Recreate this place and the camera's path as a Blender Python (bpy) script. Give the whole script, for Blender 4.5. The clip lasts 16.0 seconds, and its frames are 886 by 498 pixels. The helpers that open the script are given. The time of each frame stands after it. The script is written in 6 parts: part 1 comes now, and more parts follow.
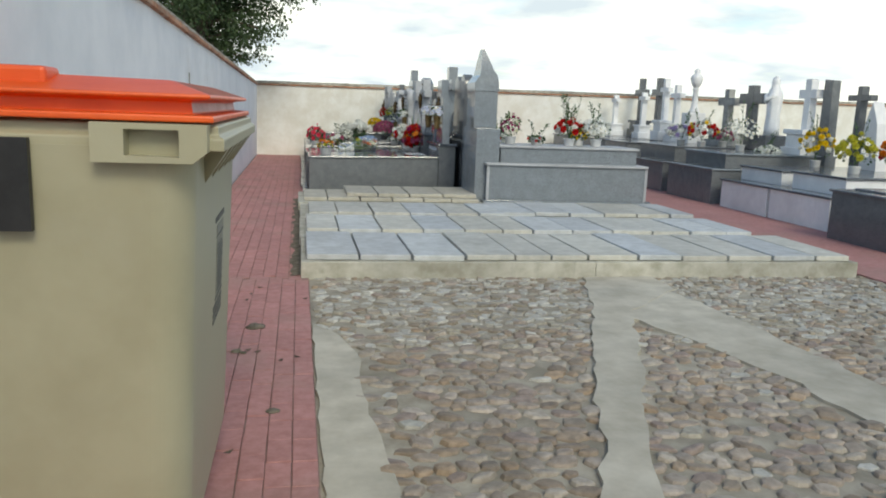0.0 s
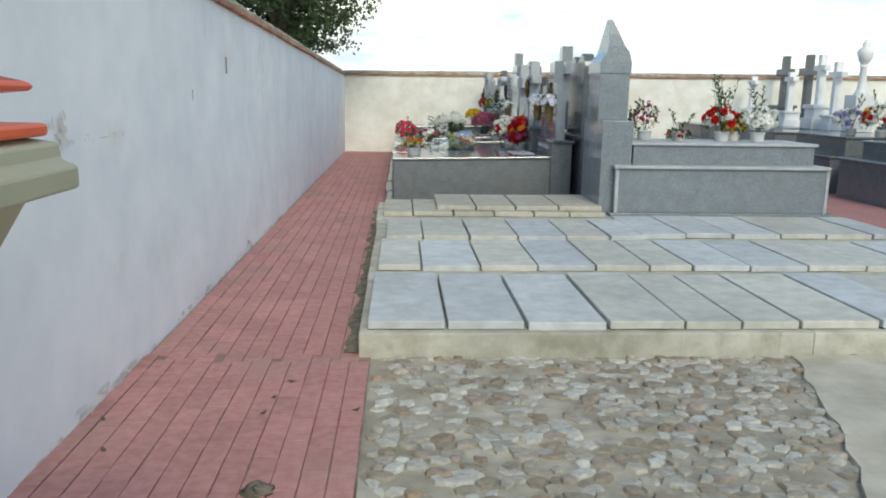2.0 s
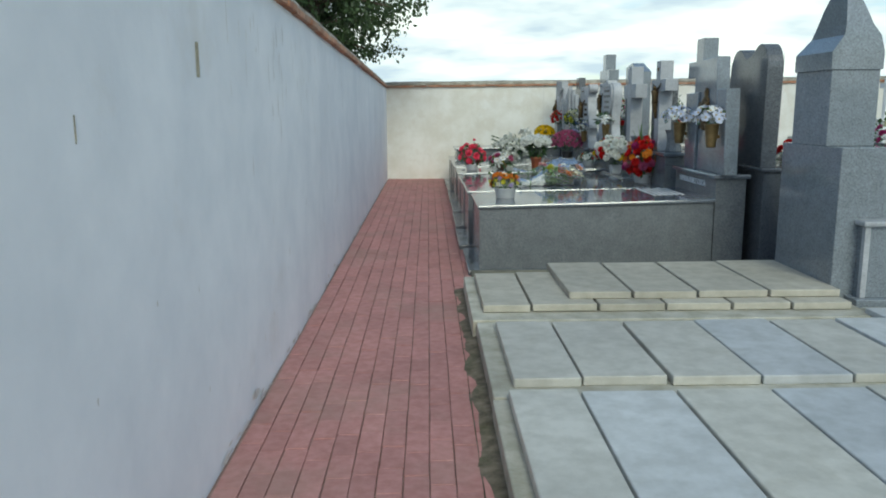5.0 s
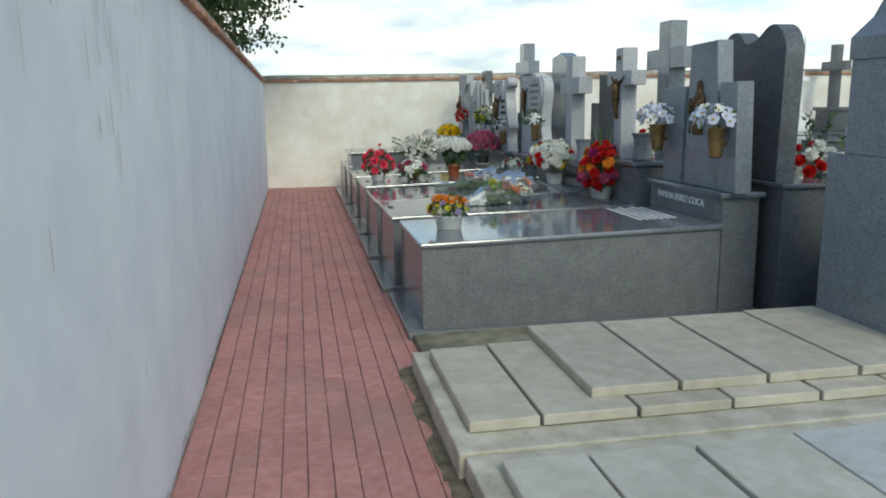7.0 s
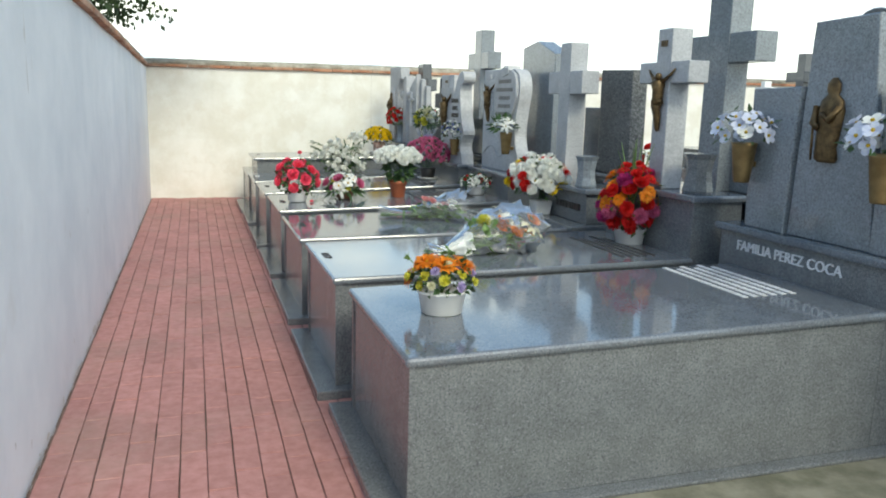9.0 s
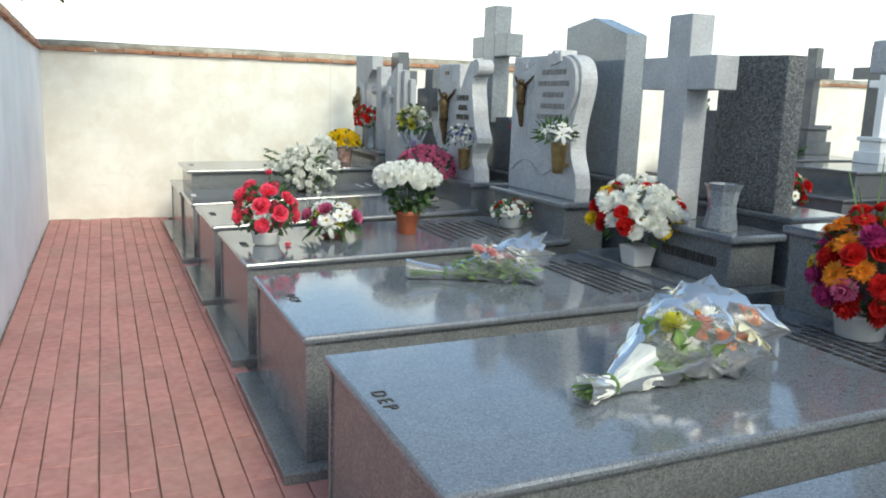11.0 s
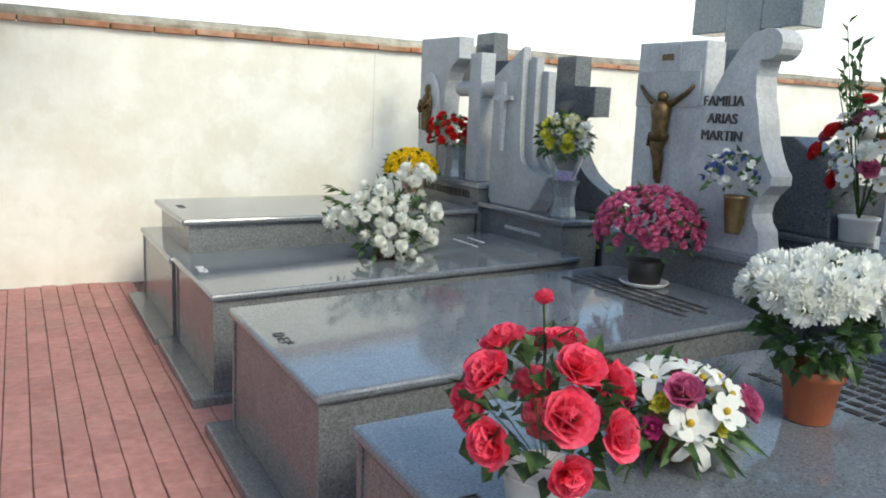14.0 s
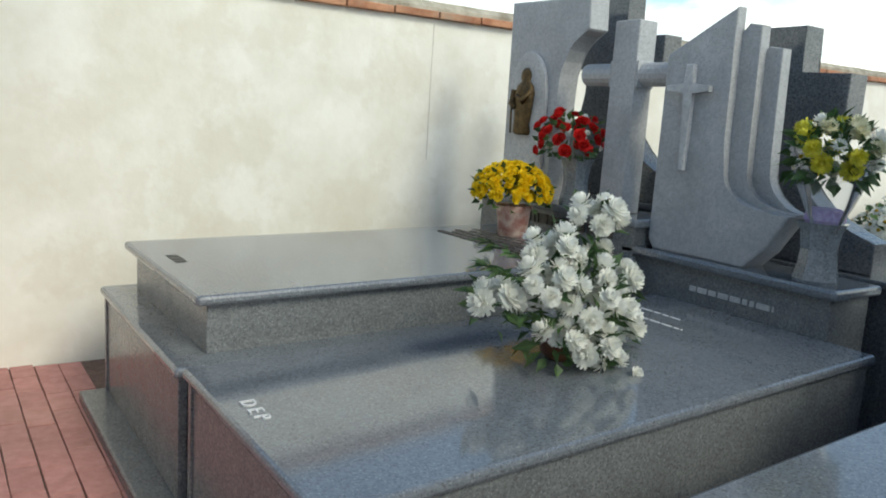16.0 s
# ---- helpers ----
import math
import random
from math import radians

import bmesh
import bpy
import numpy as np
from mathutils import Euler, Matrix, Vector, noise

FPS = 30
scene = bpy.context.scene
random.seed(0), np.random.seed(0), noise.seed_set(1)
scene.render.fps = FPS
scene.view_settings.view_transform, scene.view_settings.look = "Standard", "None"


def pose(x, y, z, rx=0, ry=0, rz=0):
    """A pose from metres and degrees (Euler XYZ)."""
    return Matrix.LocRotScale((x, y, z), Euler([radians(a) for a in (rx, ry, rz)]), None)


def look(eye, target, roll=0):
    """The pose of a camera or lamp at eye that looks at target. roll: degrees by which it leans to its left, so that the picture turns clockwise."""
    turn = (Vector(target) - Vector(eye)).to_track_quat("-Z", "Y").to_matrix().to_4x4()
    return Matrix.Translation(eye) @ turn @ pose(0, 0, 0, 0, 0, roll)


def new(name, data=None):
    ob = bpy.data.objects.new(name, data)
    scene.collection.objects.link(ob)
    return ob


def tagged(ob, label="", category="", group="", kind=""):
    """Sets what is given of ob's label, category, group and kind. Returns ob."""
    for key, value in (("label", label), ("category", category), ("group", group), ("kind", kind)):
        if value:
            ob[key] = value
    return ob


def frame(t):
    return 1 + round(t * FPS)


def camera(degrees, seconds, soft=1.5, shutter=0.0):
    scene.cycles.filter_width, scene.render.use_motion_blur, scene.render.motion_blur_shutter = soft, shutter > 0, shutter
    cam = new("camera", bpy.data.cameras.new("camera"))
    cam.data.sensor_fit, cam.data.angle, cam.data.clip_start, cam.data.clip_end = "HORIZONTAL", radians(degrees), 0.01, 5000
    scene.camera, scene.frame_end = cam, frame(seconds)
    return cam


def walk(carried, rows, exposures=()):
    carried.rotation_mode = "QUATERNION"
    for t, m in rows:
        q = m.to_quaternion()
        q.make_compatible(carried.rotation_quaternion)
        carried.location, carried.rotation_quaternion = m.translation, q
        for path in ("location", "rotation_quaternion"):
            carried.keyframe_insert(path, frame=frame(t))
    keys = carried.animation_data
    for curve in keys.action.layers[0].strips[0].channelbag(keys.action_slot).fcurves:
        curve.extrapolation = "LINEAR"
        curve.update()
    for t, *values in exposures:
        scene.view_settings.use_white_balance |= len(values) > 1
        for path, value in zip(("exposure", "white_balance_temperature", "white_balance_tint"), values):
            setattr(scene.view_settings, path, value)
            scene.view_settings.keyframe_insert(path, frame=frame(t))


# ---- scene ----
cam = camera(59.8, 16.0, soft=1.9)
PATH = [
    (0, (-0.018, 0.906, 1.426), (0.35, 2.839, 1.068), 2.2),
    (0.5, (0.086, 1.416, 1.423), (0.379, 3.355, 1.028), 2.6),
    (1, (0.152, 2.022, 1.43), (0.317, 3.977, 1.038), 0.8),
    (1.5, (0.142, 2.59, 1.453), (0.311, 4.543, 1.052), 1.5),
    (2, (0.226, 3.194, 1.429), (0.338, 5.152, 1.037), 0.9),
    (2.5, (0.144, 3.786, 1.462), (0.132, 5.741, 1.04), 1.2),
    (3, (0.102, 4.336, 1.441), (-0.002, 6.295, 1.049), 1.6),
    (3.5, (-0.045, 4.974, 1.419), (-0.251, 6.931, 1.063), 0.6),
    (4, (-0.163, 5.55, 1.441), (-0.375, 7.503, 1.064), 1.0),
    (4.2, (-0.18, 5.775, 1.435), (-0.335, 7.734, 1.061), 1.1),
    (6.3, (-0.611, 7.796, 1.482), (-0.423, 9.756, 1.132), -1.1),
    (6.5, (-0.639, 7.972, 1.481), (-0.405, 9.924, 1.111), -0.4),
    (7, (-0.602, 8.566, 1.493), (-0.245, 10.498, 1.119), -0.7),
    (7.5, (-0.662, 9.167, 1.488), (-0.219, 11.08, 1.109), 1.0),
    (8, (-0.613, 9.771, 1.466), (-0.085, 11.665, 1.099), 0.9),
    (8.2, (-0.594, 10.006, 1.471), (-0.059, 11.9, 1.112), 0.7),
    (10.3, (-0.472, 12.346, 1.431), (0.3, 14.146, 1.029), 2.2),
    (10.5, (-0.484, 12.569, 1.46), (0.298, 14.364, 1.055), 1.8),
    (11, (-0.551, 13.17, 1.452), (0.243, 14.967, 1.08), 2.0),
    (11.5, (-0.579, 13.733, 1.421), (0.247, 15.519, 1.061), 2.9),
    (12, (-0.627, 14.32, 1.389), (0.236, 16.079, 0.985), 3.2),
    (12.5, (-0.664, 14.862, 1.385), (0.248, 16.594, 0.976), 4.6),
    (13, (-0.671, 15.452, 1.392), (0.27, 17.166, 0.973), 4.2),
    (13.5, (-0.701, 16.031, 1.397), (0.25, 17.749, 1.021), 4.2),
    (14, (-0.622, 16.614, 1.378), (0.335, 18.337, 1.035), 2.7),
    (14.5, (-0.625, 17.198, 1.374), (0.33, 18.926, 1.054), 2.4),
    (15, (-0.58, 17.791, 1.312), (0.438, 19.488, 1.022), 2.9),
    (15.5, (-0.54, 18.345, 1.313), (0.495, 20.022, 0.973), 2.7),
    (16, (-0.509, 18.809, 1.316), (0.604, 20.436, 0.98), 3.8),
]
EXPOSURES = [(0.0, -0.02, 7150, 0), (1.0, 0.08, 7100, -1), (2.0, 0.14, 6950, -2), (3.0, 0.06, 6700, -4), (4.2, -0.17, 6450, -8), (6.5, -0.06, 6700, -5), (7.3, 0.0, 6850, -4), (8.0, 0.26, 7000, -4), (10.5, 0.66, 7100, -3), (12.5, 0.69, 7100, -3), (14.0, 0.61, 7050, -1), (15.2, 0.50, 7000, -3), (16.0, 0.32, 7050, -3)]
walk(cam, [(t, look(eye, target, roll)) for t, eye, target, roll in PATH], EXPOSURES)

# ---- light ----
world = bpy.data.worlds.new("sky")
scene.world = world
world.use_nodes = True
wn, wl = world.node_tree.nodes, world.node_tree.links
wn.clear()
SUN_TO = Vector((0.13, -0.76, 0.65)).normalized()


def wnode(kind, **kw):
    n = wn.new(kind)
    for k, v in kw.items():
        n.inputs[k].default_value = v
    return n


sky = wn.new("ShaderNodeTexSky")
sky.sky_type, sky.sun_disc = "NISHITA", False
sky.sun_elevation, sky.sun_rotation = math.asin(SUN_TO.z), math.atan2(SUN_TO.x, SUN_TO.y)
sky.dust_density, sky.air_density = 1.2, 1.0
tc = wn.new("ShaderNodeTexCoord")
sep = wn.new("ShaderNodeSeparateXYZ")
wl.new(tc.outputs["Generated"], sep.inputs[0])
up = wn.new("ShaderNodeMath")
up.operation = "MAXIMUM"
up.inputs[1].default_value = 0.0
wl.new(sep.outputs["Z"], up.inputs[0])
lift = wn.new("ShaderNodeMath")
lift.operation = "ADD"
lift.inputs[1].default_value = 0.16
wl.new(up.outputs[0], lift.inputs[0])
flat = wn.new("ShaderNodeVectorMath")
flat.operation = "DIVIDE"
comb = wn.new("ShaderNodeCombineXYZ")
for i in range(3):
    wl.new(lift.outputs[0], comb.inputs[i])
wl.new(tc.outputs["Generated"], flat.inputs[0])
wl.new(comb.outputs[0], flat.inputs[1])
clouds = wn.new("ShaderNodeTexNoise")
clouds.inputs["Scale"].default_value, clouds.inputs["Detail"].default_value, clouds.inputs["Roughness"].default_value = 1.3, 7.0, 0.55
wl.new(flat.outputs[0], clouds.inputs["Vector"])
cover = wn.new("ShaderNodeMath")
cover.operation = "MULTIPLY_ADD"
cover.inputs[1].default_value, cover.inputs[2].default_value = -1.05, 0.25
wl.new(up.outputs[0], cover.inputs[0])
dens = wn.new("ShaderNodeMath")
dens.operation = "ADD"
wl.new(clouds.outputs["Fac"], dens.inputs[0])
wl.new(cover.outputs[0], dens.inputs[1])
ramp = wn.new("ShaderNodeValToRGB")
ramp.color_ramp.elements[0].position, ramp.color_ramp.elements[1].position = 0.46, 0.60
wl.new(dens.outputs[0], ramp.inputs[0])
shade = wn.new("ShaderNodeTexNoise")
shade.inputs["Scale"].default_value, shade.inputs["Detail"].default_value = 1.7, 5.0
wl.new(flat.outputs[0], shade.inputs["Vector"])
tone = wn.new("ShaderNodeValToRGB")
tone.color_ramp.elements[0].position, tone.color_ramp.elements[1].position = 0.33, 0.58
tone.color_ramp.elements[0].color, tone.color_ramp.elements[1].color = (6.1, 6.9, 8.3, 1), (10.9, 11.0, 11.0, 1)
wl.new(shade.outputs["Fac"], tone.inputs[0])
mixs = wn.new("ShaderNodeMix")
mixs.data_type = "RGBA"
wl.new(ramp.outputs[0], mixs.inputs["Factor"])
clear_sky = wn.new("ShaderNodeMix")
clear_sky.data_type, clear_sky.blend_type, clear_sky.inputs["Factor"].default_value = "RGBA", "MULTIPLY", 1.0
clear_sky.inputs["B"].default_value = (1.50, 1.51, 1.58, 1)
wl.new(sky.outputs[0], clear_sky.inputs["A"])
wl.new(clear_sky.outputs["Result"], mixs.inputs["A"])
wl.new(tone.outputs[0], mixs.inputs["B"])
bg = wn.new("ShaderNodeBackground")
bg.inputs["Strength"].default_value = 0.125
wl.new(mixs.outputs["Result"], bg.inputs["Color"])
wout = wn.new("ShaderNodeOutputWorld")
wl.new(bg.outputs[0], wout.inputs["Surface"])
sun = new("sun", bpy.data.lights.new("sun", "SUN"))
sun.data.energy, sun.data.angle, sun.data.color = 1.25, radians(18), (1.0, 0.95, 0.86)
sun.matrix_world = look(SUN_TO * 50, (0, 0, 0))
scene.view_settings.exposure = 0.0


# ---- materials ----
def surface(name, dark, light, scale=8.0, rough=0.7, metal=0.0, bump=0.2, grain=60.0, broad=0.25, vary=0.0, spots=None, streak=0.0,
            stretch=(1, 1, 1), lo=0.35, hi=0.65, blotch=None, spec=0.5, wear=0.12, palette=(), coat=0.0, through_light=0.0):
    """Two colours mixed by a noise of that scale, broad stains over it, fine relief; vary: change of tone, palette: change of colour from piece to piece."""
    m = bpy.data.materials.new(name)
    m.use_nodes = True
    n, l = m.node_tree.nodes, m.node_tree.links
    b = n["Principled BSDF"]
    geo = n.new("ShaderNodeNewGeometry")
    mapp = n.new("ShaderNodeMapping")
    mapp.inputs["Scale"].default_value = stretch
    l.new(geo.outputs["Position"], mapp.inputs[0])

    def noisy(s, detail=4.0, rg=0.6, vec=None):
        q = n.new("ShaderNodeTexNoise")
        q.inputs["Scale"].default_value, q.inputs["Detail"].default_value, q.inputs["Roughness"].default_value = s, detail, rg
        l.new(vec or mapp.outputs[0], q.inputs["Vector"])
        return q.outputs["Fac"]

    def ramped(fac, p0, p1, c0, c1):
        r = n.new("ShaderNodeValToRGB")
        e = r.color_ramp.elements
        e[0].position, e[1].position, e[0].color, e[1].color = p0, p1, (*c0, 1), (*c1, 1)
        l.new(fac, r.inputs[0])
        return r.outputs[0]

    def mixed(kind, fac, a, c):
        x = n.new("ShaderNodeMix")
        x.data_type, x.blend_type = "RGBA", kind
        for sock, val in (("Factor", fac), ("A", a), ("B", c)):
            if isinstance(val, (int, float)):
                x.inputs[sock].default_value = val
            elif isinstance(val, tuple):
                x.inputs[sock].default_value = (*val, 1)
            else:
                l.new(val, x.inputs[sock])
        return x.outputs["Result"]

    col = ramped(noisy(scale), lo, hi, dark, light)
    if broad:
        g = ramped(noisy(max(scale * 0.09, 0.35), 3.0), 0.3, 0.7, (1 - broad,) * 3, (1 + broad * 0.35,) * 3)
        col = mixed("MULTIPLY", 1.0, col, g)
    if spots:
        for colour, size, amount in spots:
            v = n.new("ShaderNodeTexVoronoi")
            v.inputs["Scale"].default_value = size
            l.new(mapp.outputs[0], v.inputs["Vector"])
            pick = n.new("ShaderNodeSeparateColor")
            l.new(v.outputs["Color"], pick.inputs[0])
            k = ramped(pick.outputs[0], 1 - amount, min(1 - amount + 0.06, 1), (0, 0, 0), (1, 1, 1))
            col = mixed("MIX", k, col, colour)
    if blotch:
        colour, size, p0, p1, most = blotch
        k = ramped(noisy(size, 6.0, 0.65), p0, p1, (0, 0, 0), (most,) * 3)
        col = mixed("MIX", k, col, colour)
    if streak:
        sm = n.new("ShaderNodeMapping")
        sm.inputs["Scale"].default_value = (9, 9, 0.5)
        l.new(geo.outputs["Position"], sm.inputs[0])
        k = ramped(noisy(1.6, 4.0, 0.6, sm.outputs[0]), 0.60, 0.78, (0, 0, 0), (streak,) * 3)
        col = mixed("MIX", k, col, tuple(c * 0.55 for c in dark))
    if vary or palette:
        info = n.new("ShaderNodeObjectInfo")
        isl = n.new("ShaderNodeMath")
        isl.operation = "ADD"
        l.new(info.outputs["Random"], isl.inputs[0])
        l.new(geo.outputs["Random Per Island"], isl.inputs[1])
        fr = n.new("ShaderNodeMath")
        fr.operation = "FRACT"
        l.new(isl.outputs[0], fr.inputs[0])
        if palette:
            pr = n.new("ShaderNodeValToRGB")
            pr.color_ramp.interpolation = "CONSTANT"
            while len(pr.color_ramp.elements) < len(palette):
                pr.color_ramp.elements.new(0.5)
            for i, c in enumerate(palette):
                pr.color_ramp.elements[i].position, pr.color_ramp.elements[i].color = i / len(palette), (*c, 1)
            l.new(fr.outputs[0], pr.inputs[0])
            col = mixed("MULTIPLY", 1.0, col, pr.outputs[0])
        hs = n.new("ShaderNodeHueSaturation")
        sp = n.new("ShaderNodeMapRange")
        sp.inputs["To Min"].default_value, sp.inputs["To Max"].default_value = 1 - vary, 1 + vary
        l.new(fr.outputs[0], sp.inputs["Value"])
        l.new(sp.outputs[0], hs.inputs["Value"])
        l.new(col, hs.inputs["Color"])
        col = hs.outputs[0]
    l.new(col, b.inputs["Base Color"])
    rr = n.new("ShaderNodeMapRange")
    rr.inputs["To Min"].default_value, rr.inputs["To Max"].default_value = max(rough - wear, 0.02), min(rough + wear, 1)
    l.new(noisy(scale * 0.5 + 1.5, 5.0), rr.inputs["Value"])
    l.new(rr.outputs[0], b.inputs["Roughness"])
    b.inputs["Metallic"].default_value, b.inputs["Specular IOR Level"].default_value = metal, spec
    if coat:
        b.inputs["Coat Weight"].default_value, b.inputs["Coat Roughness"].default_value = coat, 0.03
    if bump:
        bp = n.new("ShaderNodeBump")
        bp.inputs["Strength"].default_value, bp.inputs["Distance"].default_value = bump, 0.01
        l.new(noisy(grain, 5.0), bp.inputs["Height"])
        l.new(bp.outputs[0], b.inputs["Normal"])
    if through_light:
        thin, mx = n.new("ShaderNodeBsdfTranslucent"), n.new("ShaderNodeMixShader")
        mx.inputs[0].default_value = through_light
        l.new(col, thin.inputs[0])
        l.new(b.outputs[0], mx.inputs[1])
        l.new(thin.outputs[0], mx.inputs[2])
        l.new(mx.outputs[0], n["Material Output"].inputs[0])
    return m


M = {}
GREYSPOTS = [((0.105, 0.112, 0.122), 220, 0.17), ((0.245, 0.262, 0.28), 260, 0.08)]
M["granite"] = surface("polished_grey_granite", (0.135, 0.152, 0.174), (0.185, 0.205, 0.232), 90, 0.10, bump=0.0, spec=0.8, coat=0.25, spots=GREYSPOTS, broad=0.12, wear=0.03)
M["granite_side"] = surface("grey_granite_sides", (0.135, 0.145, 0.15), (0.21, 0.222, 0.228), 90, 0.20, bump=0.02, grain=200, spots=GREYSPOTS, broad=0.18)
M["granite_dark"] = surface("dark_granite", (0.094, 0.102, 0.112), (0.16, 0.170, 0.182), 90, 0.12, bump=0.02, spots=[((0.055, 0.057, 0.063), 240, 0.14), ((0.20, 0.20, 0.21), 300, 0.06)], broad=0.15)
M["granite_blue"] = surface("blue_grey_granite", (0.175, 0.20, 0.222), (0.265, 0.295, 0.318), 80, 0.12, coat=0.3, bump=0.02, spots=[((0.12, 0.13, 0.142), 250, 0.14), ((0.30, 0.32, 0.34), 300, 0.08)], broad=0.15)
M["granite_rough"] = surface("rough_speckled_granite", (0.06, 0.065, 0.065), (0.18, 0.185, 0.185), 45, 0.5, bump=0.35, grain=110, spots=[((0.035, 0.037, 0.04), 150, 0.25), ((0.28, 0.28, 0.28), 180, 0.10)], broad=0.2)
M["stone"] = surface("honed_grey_stone", (0.37, 0.38, 0.392), (0.465, 0.475, 0.488), 60, 0.5, bump=0.10, grain=140, spots=[((0.29, 0.30, 0.315), 220, 0.10)], broad=0.2)
M["stone_light"] = surface("pale_grey_stone", (0.46, 0.47, 0.48), (0.58, 0.585, 0.585), 45, 0.6, bump=0.12, grain=150, spots=[((0.36, 0.365, 0.38), 170, 0.09)], broad=0.22)
M["marble"] = surface("weathered_white_marble", (0.80, 0.80, 0.80), (0.88, 0.88, 0.87), 6, 0.45, bump=0.1, grain=90, broad=0.2, streak=0.2)
M["sandstone"] = surface("grey_cast_stone", (0.30, 0.30, 0.28), (0.45, 0.44, 0.41), 14, 0.75, bump=0.25, grain=90, broad=0.3, streak=0.3)
M["concrete"] = surface("pale_concrete_slab", (0.50, 0.50, 0.475), (0.62, 0.62, 0.60), 9, 0.75, bump=0.12, grain=70, broad=0.18, vary=0.08, blotch=((0.32, 0.30, 0.23), 3.0, 0.57, 0.8, 0.4),
                         palette=((0.98, 0.95, 0.88), (0.93, 0.95, 0.98), (1.0, 0.98, 0.92), (0.93, 0.96, 1.0), (0.95, 0.92, 0.85), (0.96, 0.98, 1.0), (0.98, 0.95, 0.87)))
M["concrete_beige"] = surface("beige_concrete_slab", (0.44, 0.41, 0.335), (0.55, 0.515, 0.43), 9, 0.75, bump=0.12, grain=70, broad=0.18, vary=0.09, blotch=((0.34, 0.30, 0.20), 3.5, 0.55, 0.8, 0.5))
M["rim"] = surface("mossy_concrete_rim", (0.40, 0.38, 0.30), (0.58, 0.56, 0.48), 6, 0.85, bump=0.35, grain=50, broad=0.3, blotch=((0.14, 0.14, 0.08), 2.2, 0.55, 0.75, 0.55), streak=0.4)
M["moss"] = surface("dark_mossy_concrete", (0.15, 0.145, 0.10), (0.30, 0.285, 0.215), 7, 0.9, bump=0.4, grain=45, broad=0.3, blotch=((0.09, 0.095, 0.055), 3.0, 0.5, 0.72, 0.6))
M["strip"] = surface("smoothed_concrete", (0.46, 0.415, 0.325), (0.62, 0.57, 0.465), 4, 0.8, bump=0.15, grain=40, broad=0.25, blotch=((0.24, 0.23, 0.19), 1.6, 0.5, 0.75, 0.4))
M["paver"] = surface("red_clay_paver", (0.41, 0.19, 0.17), (0.50, 0.25, 0.23), 18, 0.85, bump=0.07, grain=90, broad=0.12, vary=0.08, blotch=((0.34, 0.245, 0.20), 1.3, 0.50, 0.78, 0.6))
M["bed"] = surface("dark_sand_bed", (0.13, 0.085, 0.07), (0.21, 0.14, 0.115), 50, 0.95, bump=0.4, grain=120)
M["dirt"] = surface("dry_earth", (0.15, 0.125, 0.085), (0.28, 0.235, 0.17), 12, 0.95, bump=0.5, grain=40, broad=0.3)
M["edge"] = surface("mossy_earth", (0.10, 0.085, 0.055), (0.24, 0.20, 0.15), 14, 0.95, bump=0.6, grain=60, broad=0.3, blotch=((0.07, 0.075, 0.03), 5.0, 0.5, 0.7, 0.7))
M["cobble_pale"] = surface("pale_split_cobble", (0.66, 0.65, 0.63), (0.95, 0.95, 0.94), 26, 0.8, bump=0.35, grain=90, vary=0.10, broad=0.2,
                            palette=((0.56, 0.54, 0.48), (0.40, 0.35, 0.27), (0.66, 0.64, 0.58), (0.47, 0.43, 0.35), (0.60, 0.58, 0.52), (0.36, 0.30, 0.23), (0.52, 0.49, 0.43), (0.44, 0.41, 0.36)))
M["bed_dusty"] = surface("dusty_joint_sand", (0.24, 0.15, 0.125), (0.34, 0.235, 0.20), 12, 0.95, bump=0.4, grain=120)
M["cobble"] = surface("river_cobble", (0.62, 0.61, 0.60), (0.92, 0.92, 0.92), 22, 0.7, bump=0.3, grain=80, vary=0.12, broad=0.25,
                       palette=((0.42, 0.345, 0.265), (0.50, 0.43, 0.345), (0.36, 0.29, 0.22), (0.47, 0.39, 0.315), (0.56, 0.49, 0.40), (0.39, 0.31, 0.26), (0.48, 0.36, 0.245), (0.42, 0.355, 0.29), (0.38, 0.30, 0.22), (0.51, 0.44, 0.365), (0.40, 0.335, 0.27)))
M["mortar"] = surface("cobble_mortar", (0.30, 0.265, 0.20), (0.50, 0.45, 0.36), 5, 0.9, bump=0.5, grain=45, broad=0.35)
M["wall"] = surface("white_limewash", (0.78, 0.79, 0.80), (0.87, 0.87, 0.87), 2.2, 0.85, bump=0.15, grain=28, broad=0.06, streak=0.04, blotch=((0.62, 0.57, 0.49), 0.9, 0.60, 0.78, 0.5), spec=0.25)
M["wall_back"] = surface("cream_plaster", (0.76, 0.735, 0.65), (0.87, 0.86, 0.80), 2.6, 0.85, bump=0.22, grain=22, broad=0.08, streak=0.06, blotch=((0.68, 0.63, 0.53), 2.2, 0.53, 0.60, 0.34), spec=0.25)
M["tile"] = surface("clay_coping_tile", (0.33, 0.135, 0.07), (0.52, 0.27, 0.16), 9, 0.8, bump=0.3, grain=70, broad=0.35, vary=0.2, blotch=((0.40, 0.35, 0.27), 2.5, 0.5, 0.7, 0.6))
M["cap"] = surface("lichen_mortar_cap", (0.27, 0.24, 0.18), (0.52, 0.48, 0.40), 7, 0.9, bump=0.5, grain=40, broad=0.35, blotch=((0.16, 0.13, 0.09), 3.0, 0.55, 0.7, 0.6))
M["bronze"] = surface("aged_bronze", (0.075, 0.048, 0.02), (0.19, 0.125, 0.055), 30, 0.48, metal=0.6, bump=0.15, grain=90)
